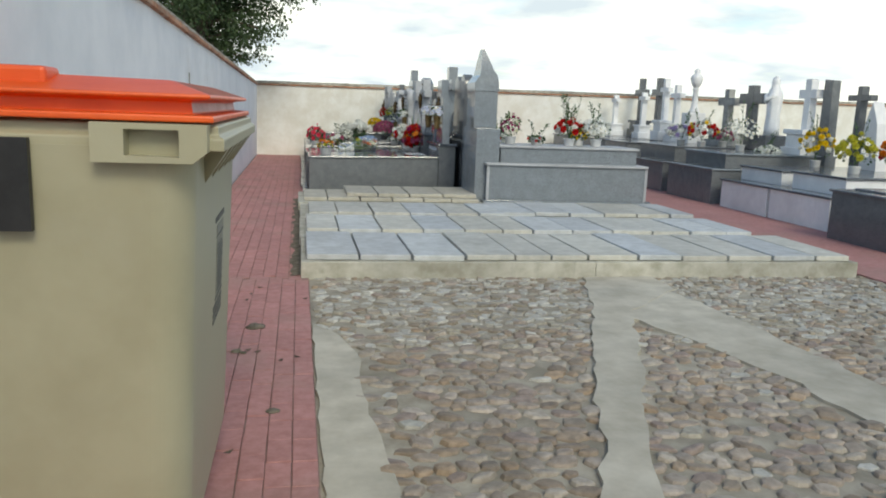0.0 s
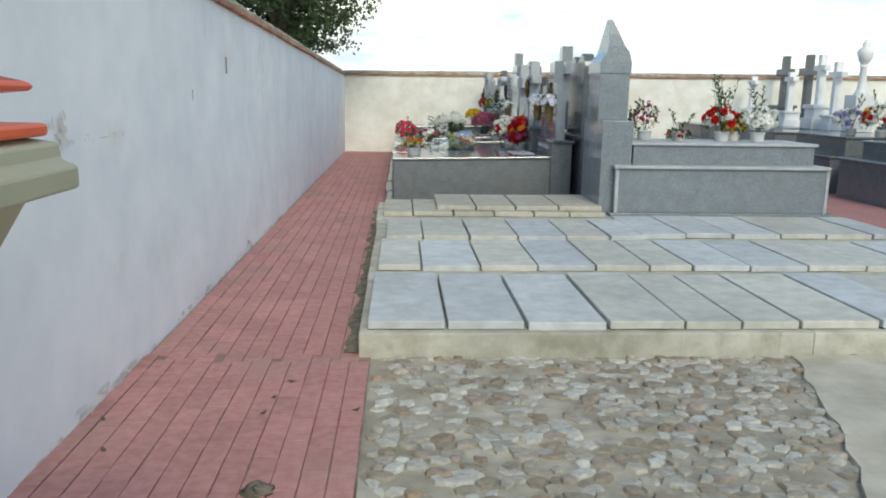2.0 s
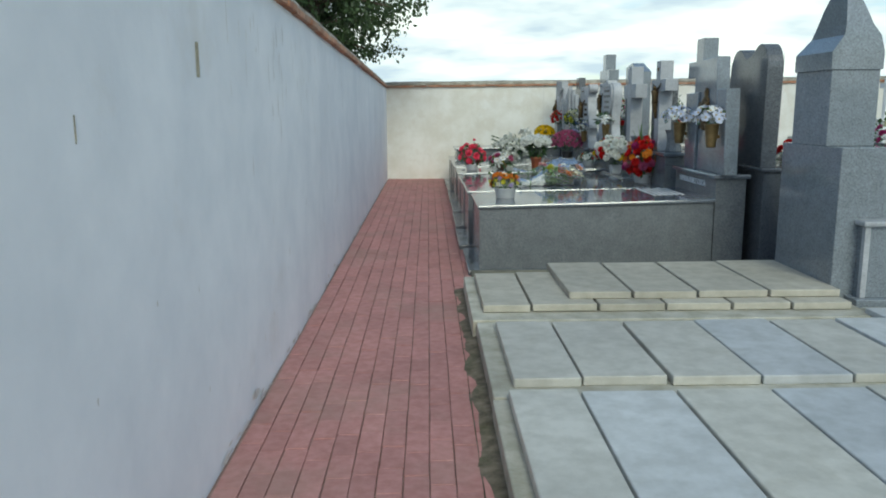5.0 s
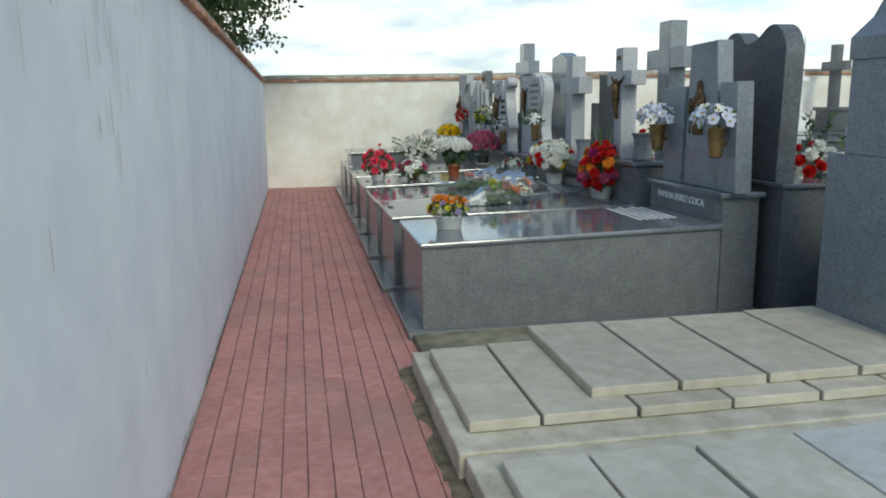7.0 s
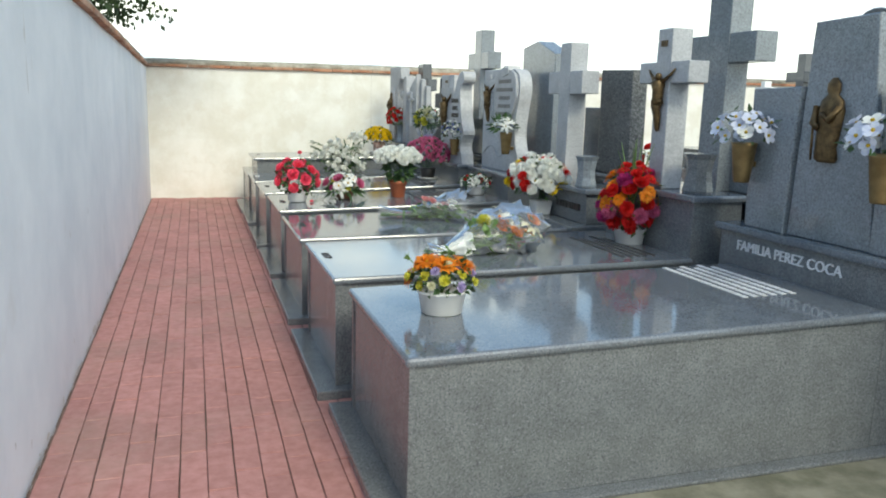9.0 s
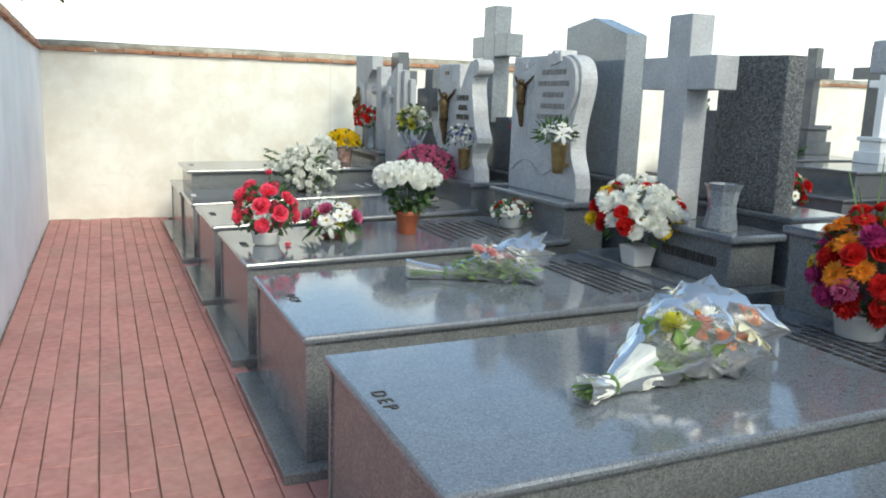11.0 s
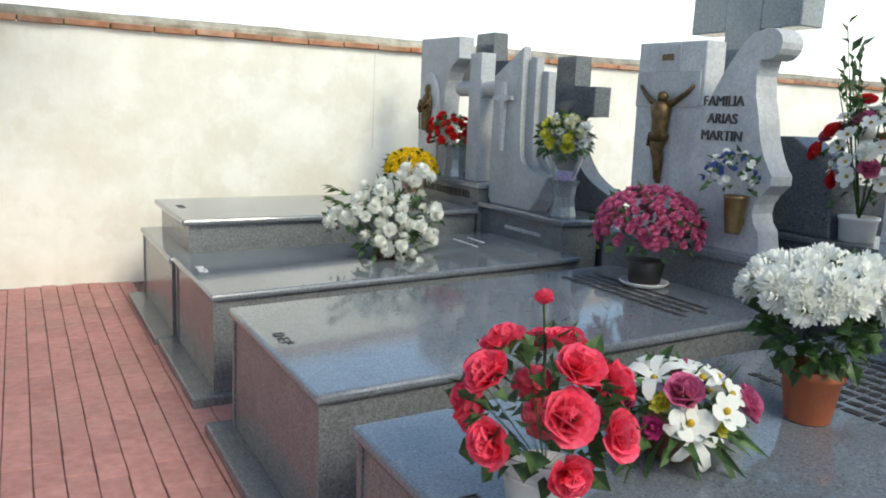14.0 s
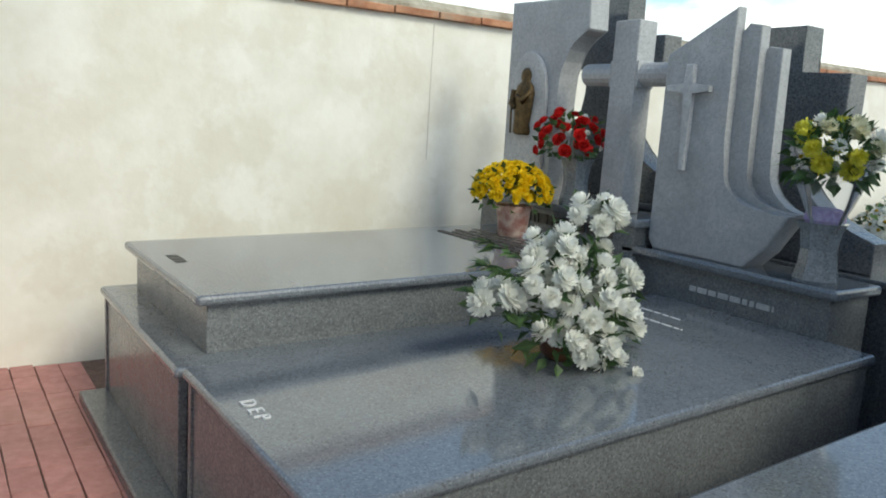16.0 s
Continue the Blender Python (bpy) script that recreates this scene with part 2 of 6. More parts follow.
M["brass"] = surface("brass_vase", (0.20, 0.135, 0.055), (0.31, 0.22, 0.10), 12, 0.4, metal=0.7, bump=0.05)
M["letter"] = surface("dark_metal_letter", (0.05, 0.047, 0.045), (0.09, 0.085, 0.08), 40, 0.45, metal=0.5, bump=0.0)
M["letter_worn"] = surface("worn_grey_letter", (0.15, 0.145, 0.14), (0.23, 0.225, 0.22), 40, 0.5, metal=0.2, bump=0.0)
M["letter_white"] = surface("white_letter", (0.75, 0.75, 0.76), (0.82, 0.82, 0.82), 40, 0.5, bump=0.0)
M["bin"] = surface("beige_plastic", (0.35, 0.325, 0.215), (0.40, 0.375, 0.255), 3, 0.42, bump=0.03, grain=150, broad=0.10, blotch=((0.38, 0.36, 0.27), 2.0, 0.55, 0.8, 0.5))
M["lid"] = surface("orange_plastic", (0.70, 0.085, 0.012), (0.80, 0.12, 0.02), 5, 0.38, bump=0.03, grain=120, broad=0.08, wear=0.1)
M["lid_pale"] = surface("pale_orange_plastic", (0.52, 0.30, 0.28), (0.66, 0.48, 0.47), 9, 0.5, bump=0.05, grain=100, broad=0.2)
# darker copy of the lid's orange, shade put into the colour
M["lid_shaded"] = surface("shaded_orange_plastic", (0.30, 0.075, 0.025), (0.42, 0.11, 0.04), 4, 0.6, bump=0.05, grain=100, broad=0.2)
M["stain"] = surface("damp_stain_on_limewash", (0.60, 0.57, 0.51), (0.72, 0.70, 0.65), 14, 0.9, bump=0.1, grain=60)
M["black"] = surface("black_plastic", (0.012, 0.012, 0.012), (0.022, 0.022, 0.022), 20, 0.5, bump=0.05)
M["print"] = surface("dark_ink", (0.07, 0.068, 0.06), (0.13, 0.125, 0.11), 60, 0.6, bump=0.0, lo=0.3, hi=0.7)
M["print_grey"] = surface("grey_ink", (0.22, 0.21, 0.17), (0.30, 0.29, 0.23), 60, 0.6, bump=0.0)
M["terracotta"] = surface("terracotta_plastic", (0.42, 0.115, 0.05), (0.50, 0.15, 0.07), 12, 0.55, bump=0.05)
M["white_pot"] = surface("white_plastic", (0.74, 0.74, 0.72), (0.82, 0.82, 0.81), 10, 0.4, bump=0.02)
M["brown_pot"] = surface("brown_plastic", (0.13, 0.055, 0.03), (0.20, 0.09, 0.05), 12, 0.5, bump=0.05)
M["foil"] = surface("printed_foil_wrap", (0.42, 0.17, 0.14), (0.70, 0.55, 0.48), 26, 0.35, bump=0.3, grain=35)
M["soil"] = surface("potting_soil", (0.02, 0.015, 0.01), (0.05, 0.035, 0.025), 60, 0.95, bump=0.5)
LEAF = dict(rough=0.5, bump=0.1, grain=150, vary=0.35, broad=0.0, through_light=0.3)
M["leaf"] = surface("green_leaf", (0.035, 0.075, 0.026), (0.085, 0.16, 0.05), 30, **LEAF)
M["leaf_light"] = surface("pale_green_leaf", (0.10, 0.19, 0.055), (0.20, 0.30, 0.10), 30, **LEAF)
M["leaf_tree"] = surface("tree_leaf", (0.034, 0.060, 0.022), (0.075, 0.120, 0.042), 6, **LEAF)
M["bark"] = surface("brown_bark", (0.07, 0.05, 0.035), (0.16, 0.12, 0.085), 14, 0.9, bump=0.7, grain=30, stretch=(1, 1, 0.25))
PETAL = dict(rough=0.65, bump=0.08, grain=130, broad=0.0, through_light=0.35, spec=0.3)
for key, d, li in (("white", (0.88, 0.88, 0.81), (0.94, 0.94, 0.90)), ("red", (0.55, 0.010, 0.012), (0.74, 0.03, 0.03)), ("rose", (0.86, 0.05, 0.13), (0.95, 0.17, 0.26)),
                   ("pink", (0.50, 0.085, 0.20), (0.72, 0.20, 0.36)), ("yellow", (0.86, 0.60, 0.012), (0.93, 0.74, 0.05)), ("lemon", (0.62, 0.58, 0.05), (0.78, 0.74, 0.14)),
                   ("orange", (0.72, 0.19, 0.012), (0.86, 0.32, 0.03)), ("blue", (0.055, 0.09, 0.28), (0.14, 0.20, 0.48)), ("lilac", (0.38, 0.30, 0.55), (0.60, 0.52, 0.74)),
                   ("cream", (0.66, 0.64, 0.42), (0.82, 0.80, 0.62)), ("paleblue", (0.62, 0.66, 0.82), (0.80, 0.83, 0.92)), ("eye", (0.50, 0.34, 0.02), (0.65, 0.45, 0.05)),
                   ("magenta", (0.36, 0.02, 0.13), (0.52, 0.05, 0.22)), ("blush", (0.78, 0.36, 0.36), (0.90, 0.55, 0.53))):
    M[key] = surface(key + "_petal", d, li, 60, vary=0.04 if key == "white" else 0.12, **PETAL)


def film_material():
    m = bpy.data.materials.new("clear_cellophane")
    m.use_nodes = True
    n, l = m.node_tree.nodes, m.node_tree.links
    n.clear()
    geo, noi, bump = n.new("ShaderNodeNewGeometry"), n.new("ShaderNodeTexNoise"), n.new("ShaderNodeBump")
    noi.inputs["Scale"].default_value, noi.inputs["Detail"].default_value = 22, 4
    bump.inputs["Strength"].default_value = 0.55
    l.new(geo.outputs["Position"], noi.inputs["Vector"])
    l.new(noi.outputs["Fac"], bump.inputs["Height"])
    clear, gloss, mix, out = n.new("ShaderNodeBsdfTransparent"), n.new("ShaderNodeBsdfGlossy"), n.new("ShaderNodeMixShader"), n.new("ShaderNodeOutputMaterial")
    clear.inputs[0].default_value = (0.94, 0.955, 0.97, 1)
    gloss.inputs["Roughness"].default_value = 0.16
    fres = n.new("ShaderNodeFresnel")
    fres.inputs[0].default_value = 1.38
    l.new(bump.outputs[0], gloss.inputs["Normal"])
    l.new(bump.outputs[0], fres.inputs["Normal"])
    l.new(fres.outputs[0], mix.inputs[0])
    l.new(clear.outputs[0], mix.inputs[1])
    l.new(gloss.outputs[0], mix.inputs[2])
    veil, both = n.new("ShaderNodeBsdfDiffuse"), n.new("ShaderNodeMixShader")
    veil.inputs[0].default_value = (0.8, 0.82, 0.84, 1)
    both.inputs[0].default_value = 0.10
    l.new(mix.outputs[0], both.inputs[1])
    l.new(veil.outputs[0], both.inputs[2])
    l.new(both.outputs[0], out.inputs[0])
    return m


M["film"] = film_material()


# ---- mesh helpers ----
def origin(ob):
    o = Vector((0, 0, 0))
    while ob is not None:
        o += ob.location
        ob = ob.parent
    return o


def thing(name, at, label, category, group="", kind=""):
    """An empty at the thing's base, to carry its parts."""
    ob = new(name)
    ob.empty_display_size = 0.1
    ob.location = at
    return tagged(ob, label, category, group, kind)


def mesh_of(bm, mats, smooth=False):
    me = bpy.data.meshes.new("m")
    bmesh.ops.recalc_face_normals(bm, faces=bm.faces)
    bm.to_mesh(me)
    bm.free()
    for m in mats if isinstance(mats, (list, tuple)) else [mats]:
        me.materials.append(M[m] if isinstance(m, str) else m)
    if smooth:
        me.polygons.foreach_set("use_smooth", [True] * len(me.polygons))
    return me


def part(name, bm, material, parent, label="", smooth=False):
    """A mesh drawn in world places, hung under a thing or a part."""
    bmesh.ops.translate(bm, vec=-origin(parent), verts=bm.verts)
    ob = new(name, mesh_of(bm, material, smooth))
    ob.parent = parent
    return tagged(ob, label)


def solid(name, bm, material, label, category, kind="", smooth=False):
    """A thing or piece of the setting that is one mesh, in world places."""
    return tagged(new(name, mesh_of(bm, material, smooth)), label, category, "", kind)


def put(name, me, parent, m, label=""):
    ob = new(name, me)
    ob.parent = parent
    ob.matrix_basis = m
    return tagged(ob, label)


def box(bm, x0, x1, y0, y1, z0, z1, soft=0.0):
    v = [bm.verts.new(p) for p in ((x0, y0, z0), (x1, y0, z0), (x1, y1, z0), (x0, y1, z0), (x0, y0, z1), (x1, y0, z1), (x1, y1, z1), (x0, y1, z1))]
    f = [bm.faces.new([v[i] for i in q]) for q in ((3, 2, 1, 0), (4, 5, 6, 7), (0, 1, 5, 4), (1, 2, 6, 5), (2, 3, 7, 6), (3, 0, 4, 7))]
    if soft:
        bmesh.ops.bevel(bm, geom=list({e for q in f for e in q.edges}), offset=soft, segments=2, affect="EDGES", profile=0.5)
    return bm


def prism(bm, outline, x0, x1, soft=0.0):
    """An outline in y and z, drawn out along x."""
    a = [bm.verts.new((x0, y, z)) for y, z in outline]
    b = [bm.verts.new((x1, y, z)) for y, z in outline]
    k = len(outline)
    caps = [bm.faces.new(a), bm.faces.new(b[::-1])]
    for i in range(k):
        j = (i + 1) % k
        bm.faces.new((a[j], a[i], b[i], b[j]))
    if soft:
        bmesh.ops.bevel(bm, geom=list({e for q in caps for e in q.edges}), offset=soft, segments=2, affect="EDGES", profile=0.5)
    return bm


def lathe(bm, profile, at, segs=20, sx=1.0, sy=1.0):
    """Radii and heights turned round an upright axis at the given place."""
    rings = []
    for r, z in profile:
        rings.append([bm.verts.new((at[0] + sx * r * math.cos(a), at[1] + sy * r * math.sin(a), at[2] + z)) for a in (2 * math.pi * i / segs for i in range(segs))])
    for lo, hi in zip(rings, rings[1:]):
        for i in range(segs):
            j = (i + 1) % segs
            bm.faces.new((lo[i], lo[j], hi[j], hi[i]))
    bm.faces.new(rings[0][::-1])
    bm.faces.new(rings[-1])
    return bm


def tube(bm, points, radii, segs=7):
    """A round limb through points, with a radius at each."""
    rings = []
    pts = [Vector(p) for p in points]
    for i, p in enumerate(pts):
        d = (pts[min(i + 1, len(pts) - 1)] - pts[max(i - 1, 0)]).normalized()
        q = Vector((0, 0, 1)).rotation_difference(d)
        rings.append([bm.verts.new(p + q @ Vector((radii[i] * math.cos(a), radii[i] * math.sin(a), 0))) for a in (2 * math.pi * k / segs for k in range(segs))])
    for lo, hi in zip(rings, rings[1:]):
        for i in range(segs):
            j = (i + 1) % segs
            bm.faces.new((lo[i], lo[j], hi[j], hi[i]))
    bm.faces.new(rings[0][::-1])
    bm.faces.new(rings[-1])
    return bm


def B():
    return bmesh.new()


def arc(cy, cz, ry, rz, a0, a1, k=10):
    return [(cy + ry * math.cos(radians(a0 + (a1 - a0) * i / k)), cz + rz * math.sin(radians(a0 + (a1 - a0) * i / k))) for i in range(k + 1)]


def curve_pts(p0, p1, p2, k=8):
    """Points of a bent line from p0 to p2, drawn towards p1."""
    return [tuple((1 - t) ** 2 * a + 2 * t * (1 - t) * b + t * t * c for a, b, c in zip(p0, p1, p2)) for t in (i / k for i in range(k + 1))]


def lettering(words, size, at, upward, material, parent, depth=0.004):
    """Words that read from the path; upward: the letters' up, along x when they lie on a slab, along z on an upright face."""
    cu = bpy.data.curves.new("letters", "FONT")
    cu.body, cu.size, cu.extrude, cu.align_x, cu.align_y = words, size, depth, "CENTER", "CENTER"
    tmp = new("letters", cu)
    bpy.context.view_layer.update()
    me = bpy.data.meshes.new_from_object(tmp.evaluated_get(bpy.context.evaluated_depsgraph_get()))
    bpy.data.objects.remove(tmp)
    right = Vector((0, -1, 0))
    u = Vector(upward)
    m = Matrix((right, u, right.cross(u))).transposed().to_4x4()
    m.translation = Vector(at) - origin(parent)
    bm = B()
    bm.from_mesh(me)
    bpy.data.meshes.remove(me)
    bmesh.ops.transform(bm, matrix=m, verts=bm.verts)
    bmesh.ops.remove_doubles(bm, verts=bm.verts, dist=1e-6)
    left = set(bm.verts)
    while left:
        todo, isle = [left.pop()], []
        while todo:
            q = todo.pop()
            isle.append(q)
            for e in q.link_edges:
                o = e.other_vert(q)
                if o in left:
                    left.discard(o)
                    todo.append(o)
        num = {q: i for i, q in enumerate(isle)}
        one = bpy.data.meshes.new("m")
        one.from_pydata([q.co[:] for q in isle], [], [[num[q] for q in f.verts] for f in {f for q in isle for f in q.link_faces}])
        one.materials.append(M[material])
        new("letter", one).parent = parent
    bm.free()


# ---- the large structure ----
WX, WY = -1.165, 22.877          # inner faces of the side wall and the end wall


def side_top(y):
    return 1.875 + 0.0155 * (WY - y)


def end_top(x):
    return 1.875 + 0.007 * (x - WX)


bm = B()
v = [bm.verts.new(p) for p in ((-1500, -1500, -0.09), (1500, -1500, -0.09), (1500, 1500, -0.09), (-1500, 1500, -0.09))]
bm.faces.new(v)
solid("ground", bm, "dirt", "dry bare earth around the graveyard", "ground", "structure")

wall_left = thing("wall_left", (WX, 7, 0), "long white limewashed boundary wall beside the path", "wall", kind="structure")
bm = B()
y0, y1, th = -8.0, WY, 0.30
steps = 40
for i in range(steps):
    a, b = y0 + (y1 - y0) * i / steps, y0 + (y1 - y0) * (i + 1) / steps
    box(bm, WX - th, WX, a, b, -0.1, 0)
    bm.verts.ensure_lookup_table()
    for q in bm.verts[-4:]:
        q.co.z = side_top(q.co.y)
bmesh.ops.remove_doubles(bm, verts=bm.verts, dist=1e-4)
bmesh.ops.delete(bm, geom=[f for f in bm.faces if abs(f.normal.y) > 0.9 and y0 + 0.1 < f.calc_center_median().y < y1 - 0.1], context="FACES")
for q in bm.verts:
    if abs(q.co.x - WX) < 1e-4:
        q.co.x += 0.004 * math.sin(q.co.y * 1.7) + 0.003 * math.sin(q.co.y * 4.1 + q.co.z)
part("plaster", bm, "wall", wall_left)

wall_end = thing("wall_end", (5, WY, 0), "cream plastered end wall with patched paint", "wall", kind="structure")
bm = B()
x0, x1 = WX - th, 24.0
steps = 30
for i in range(steps):
    a, b = x0 + (x1 - x0) * i / steps, x0 + (x1 - x0) * (i + 1) / steps
    box(bm, a, b, WY, WY + th, -0.1, 0)
    bm.verts.ensure_lookup_table()
    for q in bm.verts[-4:]:
        q.co.z = end_top(q.co.x)
bmesh.ops.remove_doubles(bm, verts=bm.verts, dist=1e-4)
part("plaster", bm, "wall_back", wall_end)

def copings(parent, along, start, stop, top_of):
    """Clay tiles laid on edge to edge under a rough mortar cap."""
    rng = random.Random(5)
    p = start
    while p < stop:
        q = min(p + 0.30 + rng.uniform(-0.01, 0.01), stop)
        z = top_of((p + q) / 2) + rng.uniform(-0.003, 0.003)
        out = 0.045 + rng.uniform(-0.006, 0.006)
        bm = B()
        if along == "y":
            box(bm, WX - 0.34, WX + out, p + 0.004, q - 0.004, z, z + 0.042, 0.006)
        else:
            box(bm, p + 0.004, q - 0.004, WY - out, WY + 0.34, z, z + 0.042, 0.006)
        part("coping_tile", bm, "tile", parent)
        p = q
    bm = B()
    k = 140
    ring = []
    for i in range(k + 1):
        s = start + (stop - start) * i / k
        z = top_of(s) + 0.036
        prof = [(-0.34, 0.0), (0.028, 0.0), (0.030, 0.030), (0.0, 0.064), (-0.15, 0.090), (-0.30, 0.066), (-0.34, 0.03)]
        row = []
        for o, h in prof:
            o += 0.008 * noise.noise((s * 3.1, o * 9, h * 30))
            h += 0.008 * noise.noise((s * 4.3, h * 40, 3.0)) if h > 0 else 0
            row.append(bm.verts.new((WX + o, s, z + h) if along == "y" else (s, WY - o, z + h)))
        ring.append(row)
    for a, b in zip(ring, ring[1:]):
        for j in range(7):
            bm.faces.new((a[j], a[(j + 1) % 7], b[(j + 1) % 7], b[j]))
    bm.faces.new(ring[0][::-1]), bm.faces.new(ring[-1])
    part("mortar_cap", bm, "cap", parent, "lichen-stained mortar capping")


copings(wall_left, "y", 0.0, WY - 0.05, side_top)
copings(wall_end, "x", WX - 0.04, 22.0, end_top)
bm = B()
box(bm, -8, 24.3, -8.3, -8, -0.1, 2.1)
solid("wall_rear", bm, "wall_back", "plain plastered boundary wall", "wall", "structure")
bm = B()
box(bm, 24, 24.3, -8, WY, -0.1, 2.1)
solid("wall_right", bm, "wall_back", "plain plastered boundary wall", "wall", "structure")

# thin cracks in the side wall
for y, z, h, w in ((9.59, 1.57, 0.13, 0.0010), (8.52, 1.37, 0.07, 0.0010)):
    bm = B()
    prism(bm, [(y, z), (y + w, z + h * 0.3), (y + w * 0.5, z + h), (y - w * 0.5, z + h * 0.6)], WX - 0.004, WX + 0.0085)
    part("crack", bm, "print_grey", wall_left, "short dark crack in the limewash")
# old plaster laid bare low on the side wall, and drips under its coping
DR = random.Random(31)


def flake(bm, y, z, wide, high):
    k = 9
    ring = [(y + wide * DR.uniform(0.5, 1.1) * math.cos(6.283 * i / k), max(0.0, z + high * DR.uniform(0.5, 1.1) * math.sin(6.283 * i / k))) for i in range(k)]
    out = WX + 0.0085 + 0.004 * DR.random()
    bm.faces.new([bm.verts.new((out, a, b)) for a, b in ring])


bm = B()
for i in range(170):
    flake(bm, 2 + 20 * DR.random(), abs(DR.gauss(0, 0.030)), DR.uniform(0.01, 0.09), DR.uniform(0.004, 0.022))
for i in range(64):
    y = DR.gauss(11.3, 0.7) if i % 4 else DR.uniform(8.3, 18)
    flake(bm, y, 1.88 - abs(DR.gauss(0, 0.30)), DR.uniform(0.003, 0.008), DR.uniform(0.02, 0.11))
for i in range(30):
    flake(bm, DR.uniform(8.3, 20), DR.uniform(0.1, 0.9), DR.uniform(0.003, 0.010), DR.uniform(0.01, 0.04))
for i in range(14):
    flake(bm, 6.46 + DR.gauss(0, 0.03), 1.25 + DR.gauss(0, 0.04), DR.uniform(0.01, 0.03), DR.uniform(0.01, 0.03))
for i in range(16):
    flake(bm, DR.uniform(6.5, 7.2), 1.215 + DR.gauss(0, 0.006), DR.uniform(0.01, 0.05), DR.uniform(0.002, 0.008))
tagged(part("bare_plaster", bm, "stain", wall_left, "patches of bare stained plaster"), kind="stuff")
bm = B()
box(bm, 2.098, 2.103, WY - 0.003, WY + 0.002, 1.05, 1.87)
part("seam", bm, "stain", wall_end, "faint upright seam in the plaster")
# earth and moss gathered along the kerb
bm = B()
k = 60
pts = [(-0.125 + 0.10 * noise.noise((i * 0.35, 2.0, 0.0)) + 0.05 * noise.noise((i * 1.7, 5.0, 0.0)), 7.34 + 5.4 * i / k) for i in range(k + 1)]
low = [bm.verts.new((x, y, -0.01)) for x, y in pts]
mid = [bm.verts.new((x * 0.55, y, 0.003 + 0.004 * noise.noise((y * 6, 1, 0)))) for x, y in pts]
far_ = [bm.verts.new((0.004, y, 0.016 + 0.010 * noise.noise((y * 5, 0, 0)))) for x, y in pts]
for a, b in ((low, mid), (mid, far_)):
    for i in range(k):
        bm.faces.new((a[i], a[i + 1], b[i + 1], b[i]))
solid("edge_dirt", bm, "edge", "dark earth and moss gathered along a kerb", "dirt", "structure", True)

# red path and its bed
bm = B()
box(bm, WX, 0.066, -8, 7.36, -0.09, -0.010)
box(bm, WX, -0.02, 7.36, 12.72, -0.09, -0.012)
box(bm, WX, 2.9, 12.72, WY, -0.09, -0.012)
bm.faces.ensure_lookup_table()
for q in bm.faces[:12]:
    q.material_index = 1
path = solid("path", bm, ["bed", "bed_dusty"], "path of red clay pavers laid in sand", "path", "structure")

# yard of cobbles
bm = B()
box(bm, 0.066, 24, -8, 7.30, -0.09, -0.022)
box(bm, 5.2, 24, 7.30, WY, -0.09, -0.024)
yard = solid("yard", bm, "mortar", "yard of river cobbles set in worn mortar", "yard", "structure")
# second path between the rows of graves
bm = B()
v = [bm.verts.new(p) for p in ((5.36, 6.6, -0.006), (7.4, 8.6, -0.006), (6.95, WY, -0.006), (5.25, WY, -0.006))]
bm.faces.new(v)
r = bmesh.ops.extrude_face_region(bm, geom=bm.faces[:])
bmesh.ops.translate(bm, vec=(0, 0, -0.05), verts=[g for g in r["geom"] if isinstance(g, bmesh.types.BMVert)])
path_far = solid("path_far", bm, "paver", "far path of red clay pavers between the graves", "path", "structure")


def inside(x, y, poly):
    c = False
    for (xa, ya), (xb, yb) in zip(poly, poly[1:] + poly[:1]):
        if (ya > y) != (yb > y) and x < (xb - xa) * (y - ya) / (yb - ya) + xa:
            c = not c
    return c


def wobbly(poly, seed, amount=0.03, step=0.12):
    """The outline cut into short pieces that stray a little."""
    out = []
    for (xa, ya), (xb, yb) in zip(poly, poly[1:] + poly[:1]):
        k = max(1, int(math.hypot(xb - xa, yb - ya) / step))
        for i in range(k):
            t = i / k
            x, y = xa + (xb - xa) * t, ya + (yb - ya) * t
            out.append((x + amount * noise.noise((x * 5, y * 5, seed)), y + amount * noise.noise((x * 5, y * 5, seed + 9))))
    return out


STRIPS = [wobbly([(2.48, 7.29), (3.15, 7.29), (3.08, 6.8), (2.6, 6.3), (2.45, 6.15), (2.3, 5.83), (2.18, 5.47), (1.93, 4.86), (1.55, 3.96), (1.3, 3.3), (0.9, 2.0), (0.55, 2.0), (1.05, 3.3), (1.33, 3.96), (1.72, 5.1), (1.94, 5.68), (2.16, 6.23)], 1, 0.05),
          wobbly([(0.075, 5.92), (0.24, 5.6), (0.32, 5.25), (0.31, 4.6), (0.33, 4.2), (0.37, 3.6), (0.32, 2.6), (0.075, 2.0)], 2),
          wobbly([(2.30, 6.30), (2.85, 7.0), (3.10, 6.6), (3.12, 6.0), (3.17, 5.15), (3.2, 4.5), (3.1, 2.0), (2.65, 2.0), (2.75, 3.8), (2.72, 4.58), (2.58, 5.14), (2.42, 5.74), (2.30, 6.0)], 3, 0.05)]
for k, poly in enumerate(STRIPS):
    bm = B()
    f = bm.faces.new([bm.verts.new((x, y, -0.03)) for x, y in poly])
    r = bmesh.ops.extrude_face_region(bm, geom=[f])
    bmesh.ops.translate(bm, vec=(0, 0, 0.030 - 0.002 * k), verts=[g for g in r["geom"] if isinstance(g, bmesh.types.BMVert)])
    bmesh.ops.triangulate(bm, faces=[q for q in bm.faces if len(q.verts) > 4])
    part("concrete_strip", bm, "strip", yard, "smooth concrete strip crossing the cobbles")

